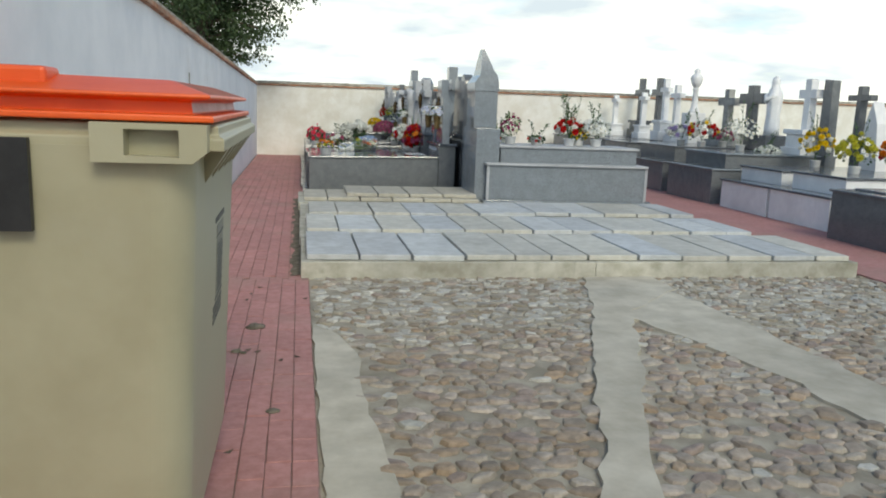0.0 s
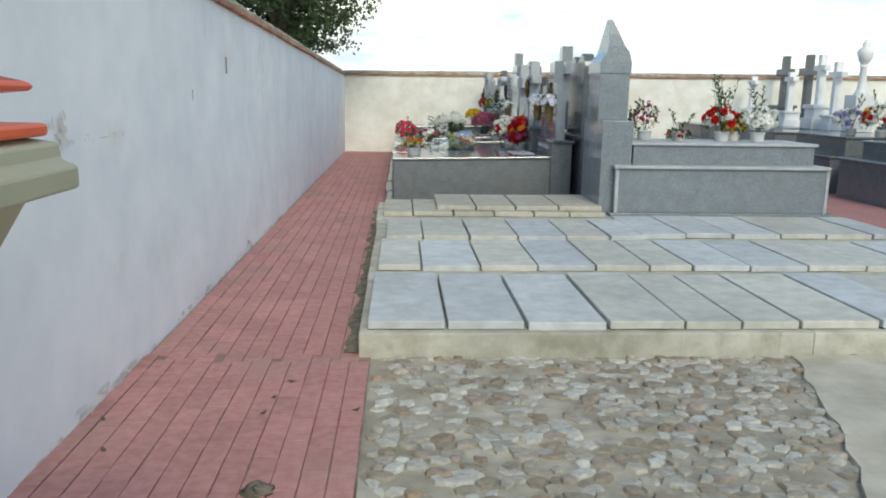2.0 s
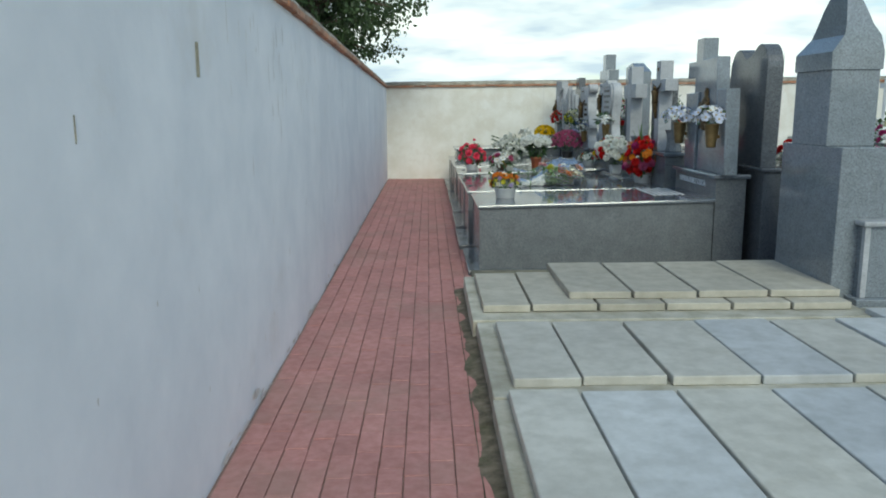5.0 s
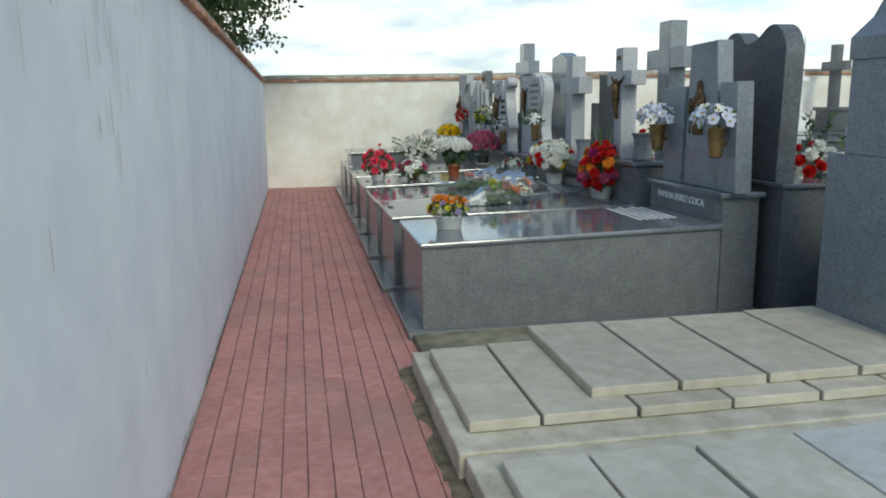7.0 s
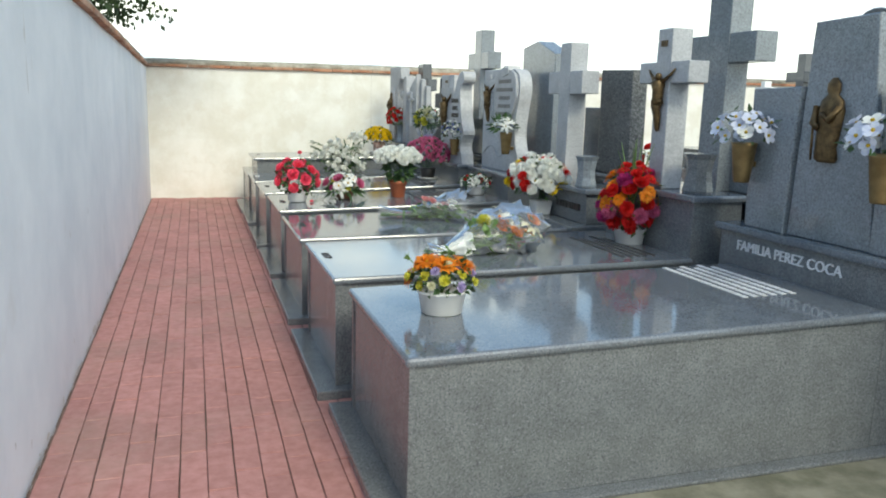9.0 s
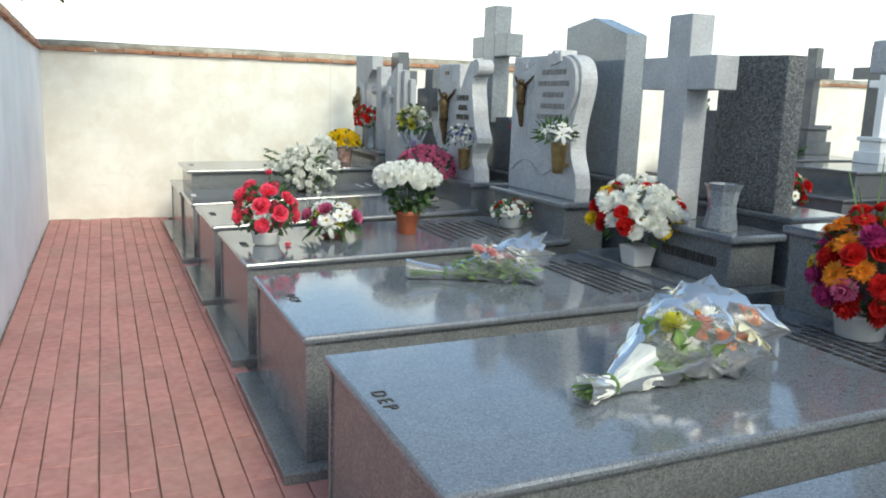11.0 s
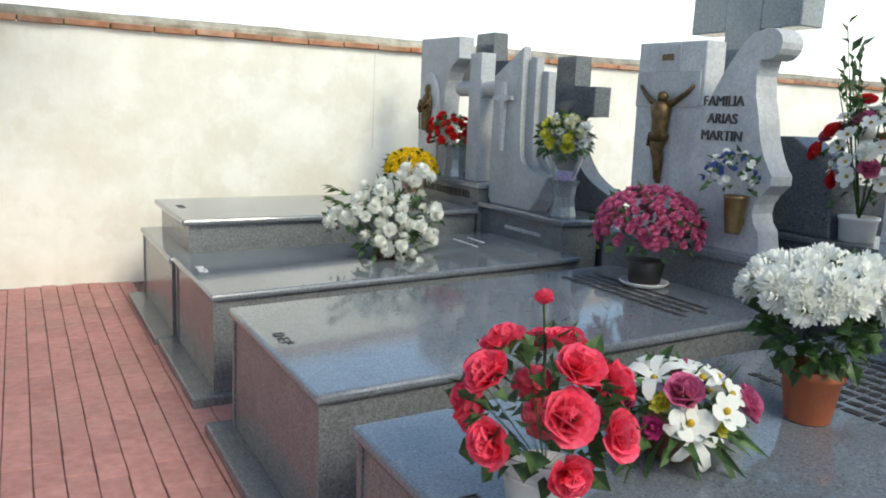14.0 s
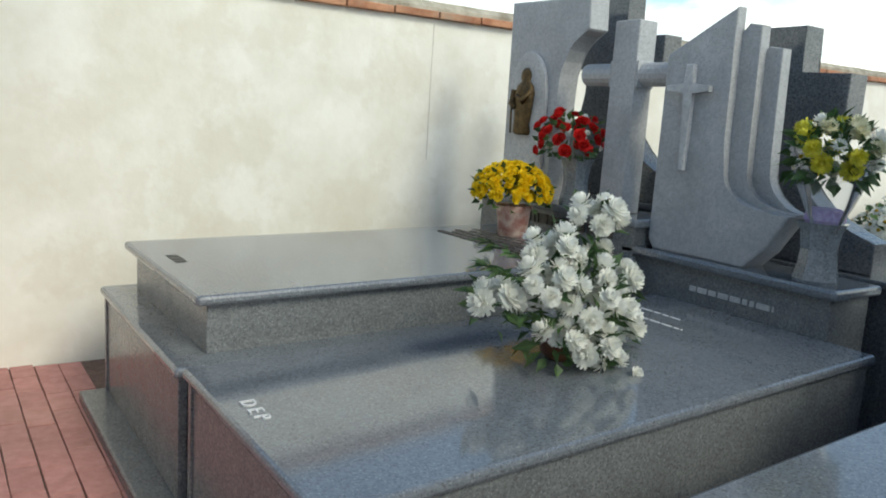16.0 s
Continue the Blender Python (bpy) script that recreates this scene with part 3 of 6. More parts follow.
# low terrace of concrete grave covers
terrace = thing("grave_terrace", (2.6, 10, 0), "low concrete terrace with rows of pale grave covers", "terrace", kind="structure")
for q in ((0.0, 2.60, 7.30, 8.72, 0.127), (2.604, 5.26, 7.306, 8.72, 0.127), (-0.012, 5.24, 8.724, 10.06, 0.098), (-0.006, 5.22, 10.064, 11.36, 0.108), (-0.03, 2.58, 11.364, 12.66, 0.121), (2.584, 5.2, 11.364, 11.58, 0.122)):
    bm = B()
    box(bm, *q[:4], -0.09, q[4], 0.008)
    part("kerb", bm, "rim", terrace, "mossy concrete kerb")
bm = B()
box(bm, 0.06, 2.5, 12.665, 13.22, -0.09, 0.055, 0.012)
part("footing", bm, "moss", terrace, "dark mossy concrete beam")
rng = random.Random(11)


def cover(x0, x1, y0, y1, z, tilt=0.0, material="concrete"):
    bm = B()
    box(bm, x0 + rng.uniform(0.004, 0.014), x1 - rng.uniform(0.004, 0.014), y0, y1, z, z + 0.050, 0.007)
    for q in bm.verts:
        q.co.z += 0.003 * noise.noise((q.co.x * 2, q.co.y * 2, 1.0)) + tilt * (q.co.x - x0)
    part("grave_cover", bm, material, terrace)


def cover_row(y0, y1, z, cuts, material="concrete"):
    for a, b in zip(cuts, cuts[1:]):
        cover(a, b, y0 + rng.uniform(-0.012, 0.012), y1 + rng.uniform(-0.02, 0.02), z + rng.uniform(-0.003, 0.006), 0.0, material)


cover_row(7.36, 8.56, 0.128, [0.04, 0.49, 0.945, 1.415, 1.865, 2.195, 2.545, 3.025, 3.46, 3.92, 4.38, 4.83, 5.2])
cover_row(8.97, 10.05, 0.098, [0.05, 0.39, 0.845, 1.295, 1.75, 2.18, 2.525, 2.98, 3.45, 3.93, 4.40, 4.85, 5.18])
cover_row(10.19, 11.19, 0.108, [0.09, 0.44, 0.87, 1.325, 1.78, 2.19, 2.535])
cover_row(10.33, 11.44, 0.108, [2.535, 2.97, 3.43, 3.9, 4.36, 4.83, 5.18])
cover_row(11.53, 12.54, 0.122, [0.04, 0.365, 0.81, 1.26, 1.7, 2.1, 2.5], "concrete_beige")
cover_row(11.66, 12.68, 0.174, [0.63, 1.07, 1.52, 2.0, 2.5], "concrete_beige")


# ---- the row of granite tombs beside the path ----
def tilt_top(bm, x0, fall, above):
    """Raise what lies above a height by the slab's fall."""
    for q in bm.verts:
        if q.co.z > above:
            q.co.z += fall * (q.co.x - x0)


def tomb(x0, x1, y0, y1, top, ped=None, label="", mats=("granite", "granite_side"), plinth=(0.085, 0.05), ground=0.0, lid_th=0.035, fall=0.0):
    """A grave chest: plinth, sides, polished cover slab, and at the head end a pedestal (x0, x1, y0, y1, top)."""
    t = thing("tomb", ((x0 + x1) / 2, (y0 + y1) / 2, ground), label, "tomb", "granite tombs")
    far = max(x1, ped[1] if ped else x1)
    bm = B()
    box(bm, x0 - plinth[0], far + 0.03, y0 - plinth[1], y1 + plinth[1], ground - 0.09, ground + 0.045, 0.008)
    part("plinth", bm, mats[1], t)
    bm = B()
    box(bm, x0 + 0.022, x1, y0 + 0.022, y1 - 0.022, ground + 0.045, top - lid_th, 0.003)
    tilt_top(bm, x0, fall, ground + 0.2)
    part("body", bm, mats[1], t)
    for yy in (y0 + 0.016, y1 - 0.046):
        for xx in (x0 + 0.015,):
            bm = B()
            box(bm, xx, xx + 0.03, yy, yy + 0.03, ground + 0.045, top - lid_th, 0.003)
            part("corner_strip", bm, mats[1], t)
    bm = B()
    box(bm, x0, x1 + 0.01, y0, y1, top - lid_th, top, 0.012)
    tilt_top(bm, x0, fall, ground)
    part("cover_slab", bm, mats[0], t, "polished granite slab with a rounded edge")
    if ped:
        px0, px1, py0, py1, pz = ped
        bm = B()
        box(bm, px0, px1, py0, py1, ground + 0.045, pz - 0.04, 0.004)
        part("pedestal", bm, mats[1], t)
        bm = B()
        box(bm, px0 - 0.03, px1 + 0.03, py0 - 0.03, py1 + 0.03, pz - 0.04, pz, 0.012)
        part("pedestal_cap", bm, mats[0], t)
    return t


TOPS = dict(a=0.614, b=0.605, c=0.566, d=0.562, e=0.553, f=0.522, g=0.505)
FALL = dict(a=0.020, b=0.012, c=0.014, d=0.027, e=0.036, f=0.036, g=0.016)      # the slabs rise towards the head


def top(key, x):
    """Height of a cover slab at x."""
    return TOPS[key] + FALL[key] * (x - 0.11)


tomb_a = tomb(0.125, 2.21, 13.30, 14.34, TOPS["a"], (2.22, 2.49, 13.33, 14.44, 0.867), "grey granite tomb with white inscription on its pedestal", fall=FALL["a"])
tomb_b = tomb(0.095, 2.15, 14.58, 15.60, TOPS["b"], (2.16, 2.49, 14.62, 15.58, 0.985), "grey granite tomb with a polished reflecting cover slab", fall=FALL["b"])
tomb_c = tomb(0.105, 2.15, 15.93, 17.01, TOPS["c"], None, "grey granite tomb with a stone cross at its head", fall=FALL["c"])
tomb_d = tomb(0.115, 2.17, 17.31, 18.40, TOPS["d"], (2.18, 2.49, 17.41, 18.42, 0.845), "grey granite tomb with three pots of flowers on it", fall=FALL["d"])
tomb_e = tomb(0.11, 2.16, 18.65, 19.74, TOPS["e"], (2.17, 2.49, 18.79, 19.84, 0.825), "grey granite tomb with dark lettering on its slab", fall=FALL["e"])
tomb_f = tomb(0.115, 2.22, 20.09, 21.07, TOPS["f"], (2.23, 2.50, 20.28, 21.27, 0.79), "grey granite tomb with white chrysanthemums on it", plinth=(0.085, 0.018), fall=FALL["f"])
tomb_g = tomb(0.105, 2.20, 21.11, 22.30, TOPS["g"], (2.20, 2.50, 21.22, 22.40, 0.915), "grey granite tomb of two tiers against the end wall", plinth=(0.088, 0.0), fall=FALL["g"])
# upper tier of the last tomb
bm = B()
box(bm, 0.235, 2.18, 21.22, 22.20, TOPS["g"], 0.675, 0.003)
tilt_top(bm, 0.19, FALL["g"], 0.4)
part("upper_body", bm, "granite_side", tomb_g)
bm = B()
box(bm, 0.19, 2.19, 21.18, 22.23, 0.675, 0.710, 0.012)
tilt_top(bm, 0.19, FALL["g"], 0.4)
part("upper_slab", bm, "granite", tomb_g, "polished granite slab with a rounded edge")
# stepped head of the third tomb
bm = B()
box(bm, 2.04, 2.52, 15.86, 17.03, 0.0, 0.612, 0.008)
part("head_step", bm, "granite_side", tomb_c)
bm = B()
box(bm, 2.20, 2.49, 15.96, 16.62, 0.612, 0.835, 0.006)
part("pedestal", bm, "granite_side", tomb_c)
bm = B()
box(bm, 2.165, 2.52, 15.92, 16.66, 0.835, 0.875, 0.012)
part("pedestal_cap", bm, "granite", tomb_c)


# ---- headstones and crosses of the first row ----
def bars(rows, parent, material="letter", name="inscription"):
    """Lines of writing too worn to read: rows of (x, y0, y1, z0, upright or lying, height)."""
    bm = B()
    rg = random.Random(3)
    for x, ya, yb, z, upright, h in rows:
        y = yb
        while y > ya:
            w = rg.uniform(0.018, 0.065)
            y2 = max(y - w, ya)
            if upright:
                box(bm, x - 0.003, x + 0.004, y2, y, z, z + h)
            else:
                box(bm, x, x + h, y2, y, z - 0.004, z + 0.003)
            y = y2 - 0.012
    return tagged(part(name, bm, material, parent), kind="stuff")


def figure(parent, x, y, z, h):
    """A small plain cast figure with its arms spread."""
    bm = B()
    u = h / 0.42
    tube(bm, [(x - 0.006, y, z), (x - 0.010, y + 0.004, z + h * 0.05), (x - 0.018, y, z + h * 0.22), (x - 0.024, y + 0.010 * u, z + h * 0.36), (x - 0.024, y, z + h * 0.48)], [0.010 * u, 0.018 * u, 0.024 * u, 0.030 * u, 0.040 * u], 9)
    tube(bm, [(x - 0.022, y, z + h * 0.44), (x - 0.026, y, z + h * 0.53), (x - 0.026, y - 0.004, z + h * 0.66), (x - 0.028, y, z + h * 0.78), (x - 0.02, y, z + h * 0.85)], [0.043 * u, 0.036 * u, 0.040 * u, 0.050 * u, 0.022 * u], 9)
    for s in (-1, 1):
        tube(bm, [(x - 0.02, y + s * 0.03 * u, z + h * 0.80), (x - 0.018, y + s * h * 0.18, z + h * 0.85), (x - 0.010, y + s * h * 0.30, z + h * 0.93), (x - 0.006, y + s * h * 0.37, z + h)], [0.019 * u, 0.013 * u, 0.010 * u, 0.007 * u], 7)
    bmesh.ops.create_uvsphere(bm, u_segments=9, v_segments=7, radius=0.025 * u, matrix=Matrix.Translation((x - 0.036, y - 0.014, z + h * 0.885)))
    tube(bm, [(x - 0.028, y - 0.05 * u, z + h * 0.50), (x - 0.036, y, z + h * 0.46), (x - 0.026, y + 0.05 * u, z + h * 0.50), (x - 0.02, y + 0.06 * u, z + h * 0.38)], [0.014 * u] * 4, 6)
    return bm


def saint(x, y, z, h):
    """A small plain robed relief, flat against its stone."""
    bm = B()
    lathe(bm, [(0.050, 0), (0.062, h * 0.04), (0.058, h * 0.18), (0.066, h * 0.42), (0.074, h * 0.62), (0.060, h * 0.74), (0.030, h * 0.80), (0.038, h * 0.86), (0.036, h * 0.93), (0.014, h)], (x, y, z), 16, 0.55, 1.0)
    for q in bm.verts:
        w = (q.co.z - z) / h
        q.co.y += 0.010 * math.sin(w * 7) * (1 - w)
        if w < 0.72:
            q.co.x += 0.006 * math.sin((q.co.y - y) * 190)
    tube(bm, [(x - 0.02, y - 0.062, z + h * 0.66), (x - 0.05, y - 0.035, z + h * 0.50), (x - 0.05, y + 0.01, z + h * 0.58)], [0.020, 0.019, 0.013], 7)
    tube(bm, [(x - 0.02, y + 0.064, z + h * 0.66), (x - 0.042, y + 0.060, z + h * 0.46), (x - 0.045, y + 0.03, z + h * 0.40)], [0.020, 0.018, 0.013], 7)
    tube(bm, [(x - 0.03, y + 0.066, z + h * 0.02), (x - 0.034, y + 0.070, z + h * 0.55)], [0.006, 0.006], 6)
    return bm


def cross(name, x, th, y, base, top, half, arm_lo, arm_hi, shaft, material, label, category="cross"):
    """An upright stone cross in one piece, its arms along y."""
    t = thing(name, (x + th / 2, y, base), label, category)
    w = shaft / 2
    bm = B()
    box(bm, x, x + th, y - w, y + w, base, top, 0.006)
    part("shaft", bm, material, t)
    for lo, hi in ((y - half, y - w), (y + w, y + half)):
        bm = B()
        box(bm, x + 0.002, x + th - 0.002, lo, hi, arm_lo, arm_hi, 0.006)
        part("arm", bm, material, t)
    return t


def headstone(x, th, outline, material, label, soft=0.008):
    ys = [p[0] for p in outline]
    t = thing("headstone", (x + th / 2, sum(ys) / len(ys), min(p[1] for p in outline)), label, "headstone")
    bm = B()
    prism(bm, outline, x, x + th, soft)
    part("slab", bm, material, t)
    return t


# first tomb: cross, tall centre stone, two low side stones, saint
hs = headstone(2.27, 0.12, [(13.50, 0.867), (14.01, 0.867), (13.966, 1.885), (13.60, 1.895)], "granite_blue", "tall grey granite headstone with a bronze saint")
solid("saint_relief", saint(2.262, 13.80, 1.24, 0.385), "bronze", "small bronze saint fixed to a headstone", "statue", smooth=True)
headstone(2.25, 0.12, [(13.245, 0.867), (13.49, 0.867), (13.505, 1.605), (13.286, 1.607)], "granite_blue", "low grey granite side stone with a vase bracket")
headstone(2.25, 0.12, [(14.02, 0.867), (14.30, 0.867), (14.325, 1.58), (13.99, 1.588)], "granite_blue", "low grey granite side stone with a vase bracket")
lettering("FAMILIA PEREZ COCA", 0.073, (2.216, 13.94, 0.762), (0, 0, 1), "letter_white", tomb_a)
bars([(1.78 + 0.052 * i, 13.68, 14.32 - 0.05 * (i % 2), top("a", 1.78 + 0.052 * i), False, 0.026) for i in range(6)], tomb_a, "letter_white")

# second tomb: cross with a cast figure
cross("stone_cross", 2.18, 0.14, 15.065, 0.985, 1.94, 0.26, 1.62, 1.745, 0.155, "stone", "grey stone cross with a bronze figure")
solid("crucifix_figure", figure(None, 2.176, 15.06, 1.33, 0.37), "bronze", "small bronze figure on a stone cross", "statue", smooth=True)
bm = B()
box(bm, 2.172, 2.185, 15.035, 15.095, 1.835, 1.87)
solid("name_plate", bm, "bronze", "small bronze plate on a stone cross", "plate")
bars([(1.78 + 0.05 * i, 14.72, 15.4 - 0.08 * (i % 3), top("b", 1.78 + 0.05 * i), False, 0.024) for i in range(5)], tomb_b)
lettering("D E P", 0.062, (0.155, 15.15, top("b", 0.155)), (1, 0, 0), "letter", tomb_b)

# third tomb: plain cross
cross("stone_cross", 2.25, 0.15, 16.525, 0.875, 1.952, 0.29, 1.565, 1.737, 0.18, "stone", "plain grey stone cross on a stepped pedestal")
bars([(2.196, 16.05, 16.45, 0.70, True, 0.05)], tomb_c)
bars([(1.62 + 0.055 * i, 16.10, 16.85 - 0.1 * (i % 2), top("c", 1.62 + 0.055 * i), False, 0.024) for i in range(6)], tomb_c)
lettering("D E P", 0.062, (0.195, 16.51, top("c", 0.195)), (1, 0, 0), "letter", tomb_c)

# fourth tomb: heart stone
out = [(18.375, 0.845), (18.37, 1.805), (17.84, 1.80), (17.80, 1.775), (17.70, 1.79)] + curve_pts((17.62, 1.795), (17.44, 1.77), (17.455, 1.60), 8) + curve_pts((17.47, 1.52), (17.54, 1.33), (17.54, 1.22), 5) + curve_pts((17.54, 1.18), (17.52, 1.10), (17.465, 1.02), 5) + [(17.445, 0.93), (17.455, 0.845)]
hs = headstone(2.275, 0.12, out, "stone_light", "pale grey headstone with a carved heart and cast figure")
heart = curve_pts((17.745, 1.225), (18.02, 1.42), (18.025, 1.60), 8) + curve_pts((18.02, 1.68), (17.98, 1.80), (17.80, 1.757), 7) + curve_pts((17.72, 1.785), (17.49, 1.80), (17.482, 1.62), 8) + curve_pts((17.482, 1.55), (17.52, 1.40), (17.745, 1.225), 6)[:-1]
bm = B()
prism(bm, heart, 2.245, 2.277, 0.010)
part("heart", bm, "stone", hs, "raised stone heart with worn lettering")
bars([(2.244, 17.60, 17.90, 1.665, True, 0.034), (2.244, 17.55, 17.95, 1.59, True, 0.034), (2.244, 17.62, 17.88, 1.515, True, 0.034), (2.244, 17.60, 17.90, 1.44, True, 0.034), (2.244, 17.62, 17.94, 1.37, True, 0.032)], hs, "letter_worn")
bm = B()
box(bm, 2.266, 2.277, 18.12, 18.25, 1.24, 1.58, 0.003)
box(bm, 2.266, 2.277, 18.06, 18.365, 1.58, 1.70, 0.003)
box(bm, 2.259, 2.277, 18.155, 18.215, 1.715, 1.755, 0.003)
part("carved_cross", bm, "stone_light", hs)
for i, a in enumerate((35, 60, 120, 145)):
    bm = B()
    c, s = math.cos(radians(a)), math.sin(radians(a))
    tube(bm, [(2.274, 18.185 + 0.06 * c, 1.69 + 0.06 * s), (2.274, 18.185 + 0.15 * c, 1.69 + 0.11 * s)], [0.004, 0.003], 5)
    part("carved_ray", bm, "stone", hs)
bm = B()
tube(bm, [(2.273, y, z) for y, z in [(18.365, 0.975)] + curve_pts((18.32, 0.982), (18.12, 1.15), (17.96, 1.0), 9) + curve_pts((17.93, 0.985), (17.86, 0.96), (17.70, 1.062), 6)], [0.007] * 18, 5)
part("carved_scroll", bm, "stone", hs)
bm = B()
prism(bm, [(17.72, 1.735), (17.80, 1.72), (17.835, 1.81), (17.79, 1.79), (17.755, 1.83), (17.715, 1.79), (17.665, 1.825), (17.655, 1.75)], 2.232, 2.365, 0.008)
part("dove", bm, "stone_light", hs)
solid("crucifix_figure", figure(None, 2.266, 18.185, 1.30, 0.365), "bronze", "small bronze figure on a headstone", "statue", smooth=True)
lettering("D E P", 0.062, (0.20, 17.87, top("d", 0.20)), (1, 0, 0), "letter", tomb_d)
bars([(1.42 + 0.062 * i, 17.52 + 0.06 * (i % 3), 18.22 - 0.07 * (i % 2), top("d", 1.42 + 0.062 * i), False, 0.03) for i in range(9)], tomb_d)

# fifth tomb: block with a figure and a scrolled stone with the family's name
hs = headstone(2.27, 0.13, [(19.77, 0.825), (19.79, 1.795), (19.33, 1.787), (19.31, 0.825)], "stone_light", "pale grey headstone with cast figure and scrolled wing")
out = [(19.50, 0.825), (19.45, 1.03), (19.38, 1.12), (19.32, 1.30)] + curve_pts((19.30, 1.40), (19.18, 1.68), (19.04, 1.795), 7) + arc(18.96, 1.745, 0.075, 0.068, 85, 290, 9) + [(19.0, 1.61), (18.99, 1.52)] + curve_pts((18.96, 1.42), (18.94, 1.28), (18.86, 1.18), 6) + curve_pts((18.86, 1.14), (19.0, 1.02), (18.90, 0.93), 5) + [(18.88, 0.825)]
bm = B()
prism(bm, out, 2.235, 2.37, 0.0)
part("scrolled_wing", bm, "stone_light", hs)
for i, (w, z) in enumerate((("FAMILIA", 1.498), ("ARIAS", 1.418), ("MARTIN", 1.340))):
    lettering(w, 0.066, (2.231, 19.165 - 0.004 * i, z), (0, 0, 1), "letter", hs)
bm = B()
box(bm, 2.262, 2.272, 19.345, 19.78, 1.47, 1.645, 0.003)
box(bm, 2.262, 2.272, 19.49, 19.65, 1.645, 1.775, 0.003)
box(bm, 2.262, 2.272, 19.50, 19.63, 0.99, 1.47, 0.003)
part("carved_cross", bm, "stone", hs)
bm = B()
box(bm, 2.254, 2.266, 19.535, 19.605, 1.70, 1.73)
part("name_plate", bm, "bronze", hs)
solid("crucifix_figure", figure(None, 2.262, 19.56, 1.085, 0.49), "bronze", "small bronze figure on a headstone", "statue", smooth=True)
lettering("D E P", 0.062, (0.185, 19.23, top("e", 0.185)), (1, 0, 0), "letter", tomb_e)
bars([(1.72 + 0.06 * i, 18.80 + 0.05 * (i % 2), 19.6, top("e", 1.72 + 0.06 * i), False, 0.03) for i in range(4)], tomb_e)

# sixth tomb: stepped stone with a raised sword cross
base = [(21.16, 0.79), (21.19, 0.83), (21.19, 1.655), (20.855, 1.838)]
sweep = curve_pts((20.835, 1.15), (20.81, 1.02), (20.51, 1.025), 8)
hs = headstone(2.26, 0.06, base + [(20.845, 1.30)] + sweep + [(20.60, 0.88), (20.69, 0.79)], "stone", "grey granite headstone with stepped curved flank")
for k, (dx, ytop, ztop, ylow) in enumerate(((0.045, 20.765, 1.765, 20.775), (0.09, 20.69, 1.675, 20.70))):
    bm = B()
    prism(bm, [(21.12, 0.79), (21.12, 1.45), (ytop + 0.06, ztop + 0.01), (ytop, ztop), (ylow - 0.02, 1.25)] + curve_pts((ylow - 0.02, 1.16), (ylow - 0.05, 1.03 + 0.02 * k), (20.515, 1.03), 7) + [(20.62, 0.86), (20.69, 0.79)], 2.26 + dx, 2.26 + dx + 0.06, 0.006)
    part("step", bm, "stone", hs)
bm = B()
prism(bm, [(21.02, 1.157), (21.045, 1.157), (21.055, 1.49), (21.155, 1.495), (21.155, 1.52), (21.06, 1.525), (21.062, 1.61), (21.022, 1.61), (21.02, 1.525), (20.93, 1.52), (20.93, 1.495), (21.02, 1.49)], 2.232, 2.262, 0.005)
part("sword_cross", bm, "stone_light", hs)
lettering("D E P", 0.062, (0.19, 20.66, top("f", 0.19)), (1, 0, 0), "letter_white", tomb_f)
bars([(1.84 + 0.11 * i, 20.62 + 0.1 * i, 20.92, top("f", 1.84 + 0.11 * i), False, 0.009) for i in range(2)], tomb_f, "letter_white")
bars([(2.226, 20.5, 20.9, 0.65, True, 0.022)], tomb_f, "stone_light")

# seventh tomb: slab with an oval relief, and a cross with round arms
out = [(22.32, 0.91), (22.335, 1.97), (21.72, 1.955), (21.71, 1.80)] + curve_pts((21.72, 1.79), (21.90, 1.75), (21.905, 1.50), 6) + [(21.93, 0.91)]
hs = headstone(2.27, 0.13, out, "stone", "grey granite headstone with an oval saint relief")
bm = B()
prism(bm, arc(22.13, 1.45, 0.155, 0.25, 0, 180, 12) + [(21.975, 0.95), (22.285, 0.95)], 2.248, 2.272, 0.006)
part("oval_panel", bm, "stone_light", hs)
solid("saint_relief", saint(2.24, 22.135, 1.25, 0.36), "bronze", "dark bronze saint relief on a headstone", "statue", smooth=True)
xs = cross("stone_cross", 2.26, 0.12, 21.45, 0.915, 1.822, 0.09, 1.513, 1.637, 0.155, "stone", "grey granite cross with round arms on a tomb")
for s in (-1, 1):
    bm = B()
    tube(bm, [(2.32, 21.45 + s * 0.08, 1.575), (2.32, 21.45 + s * 0.285, 1.575)], [0.055, 0.055], 16)
    part("round_arm", bm, "stone", xs, smooth=False)
bars([(1.70 + 0.055 * i, 21.35, 22.1 - 0.05 * (i % 2), 0.736, False, 0.03) for i in range(5)], tomb_g)
bars([(0.27, 21.72, 21.87, 0.710, False, 0.045)], tomb_g)
bars([(2.196, 21.35, 22.2, 0.80, True, 0.05)], tomb_g)


# ---- second row: monuments that stand back to back with the first ----
def back_tomb(y0, y1, top, ped_top, label):
    t = tomb(2.98, 5.0, y0, y1, top, None, label, ("granite_dark", "granite_dark"))
    bm = B()
    box(bm, 2.58, 2.98, y0 - 0.02, y1 + 0.02, 0.0, ped_top - 0.035, 0.005)
    part("pedestal", bm, "granite_dark", t)
    bm = B()
    box(bm, 2.555, 3.0, y0 - 0.045, y1 + 0.045, ped_top - 0.035, ped_top, 0.01)
    part("pedestal_cap", bm, "granite_dark", t)
    return t


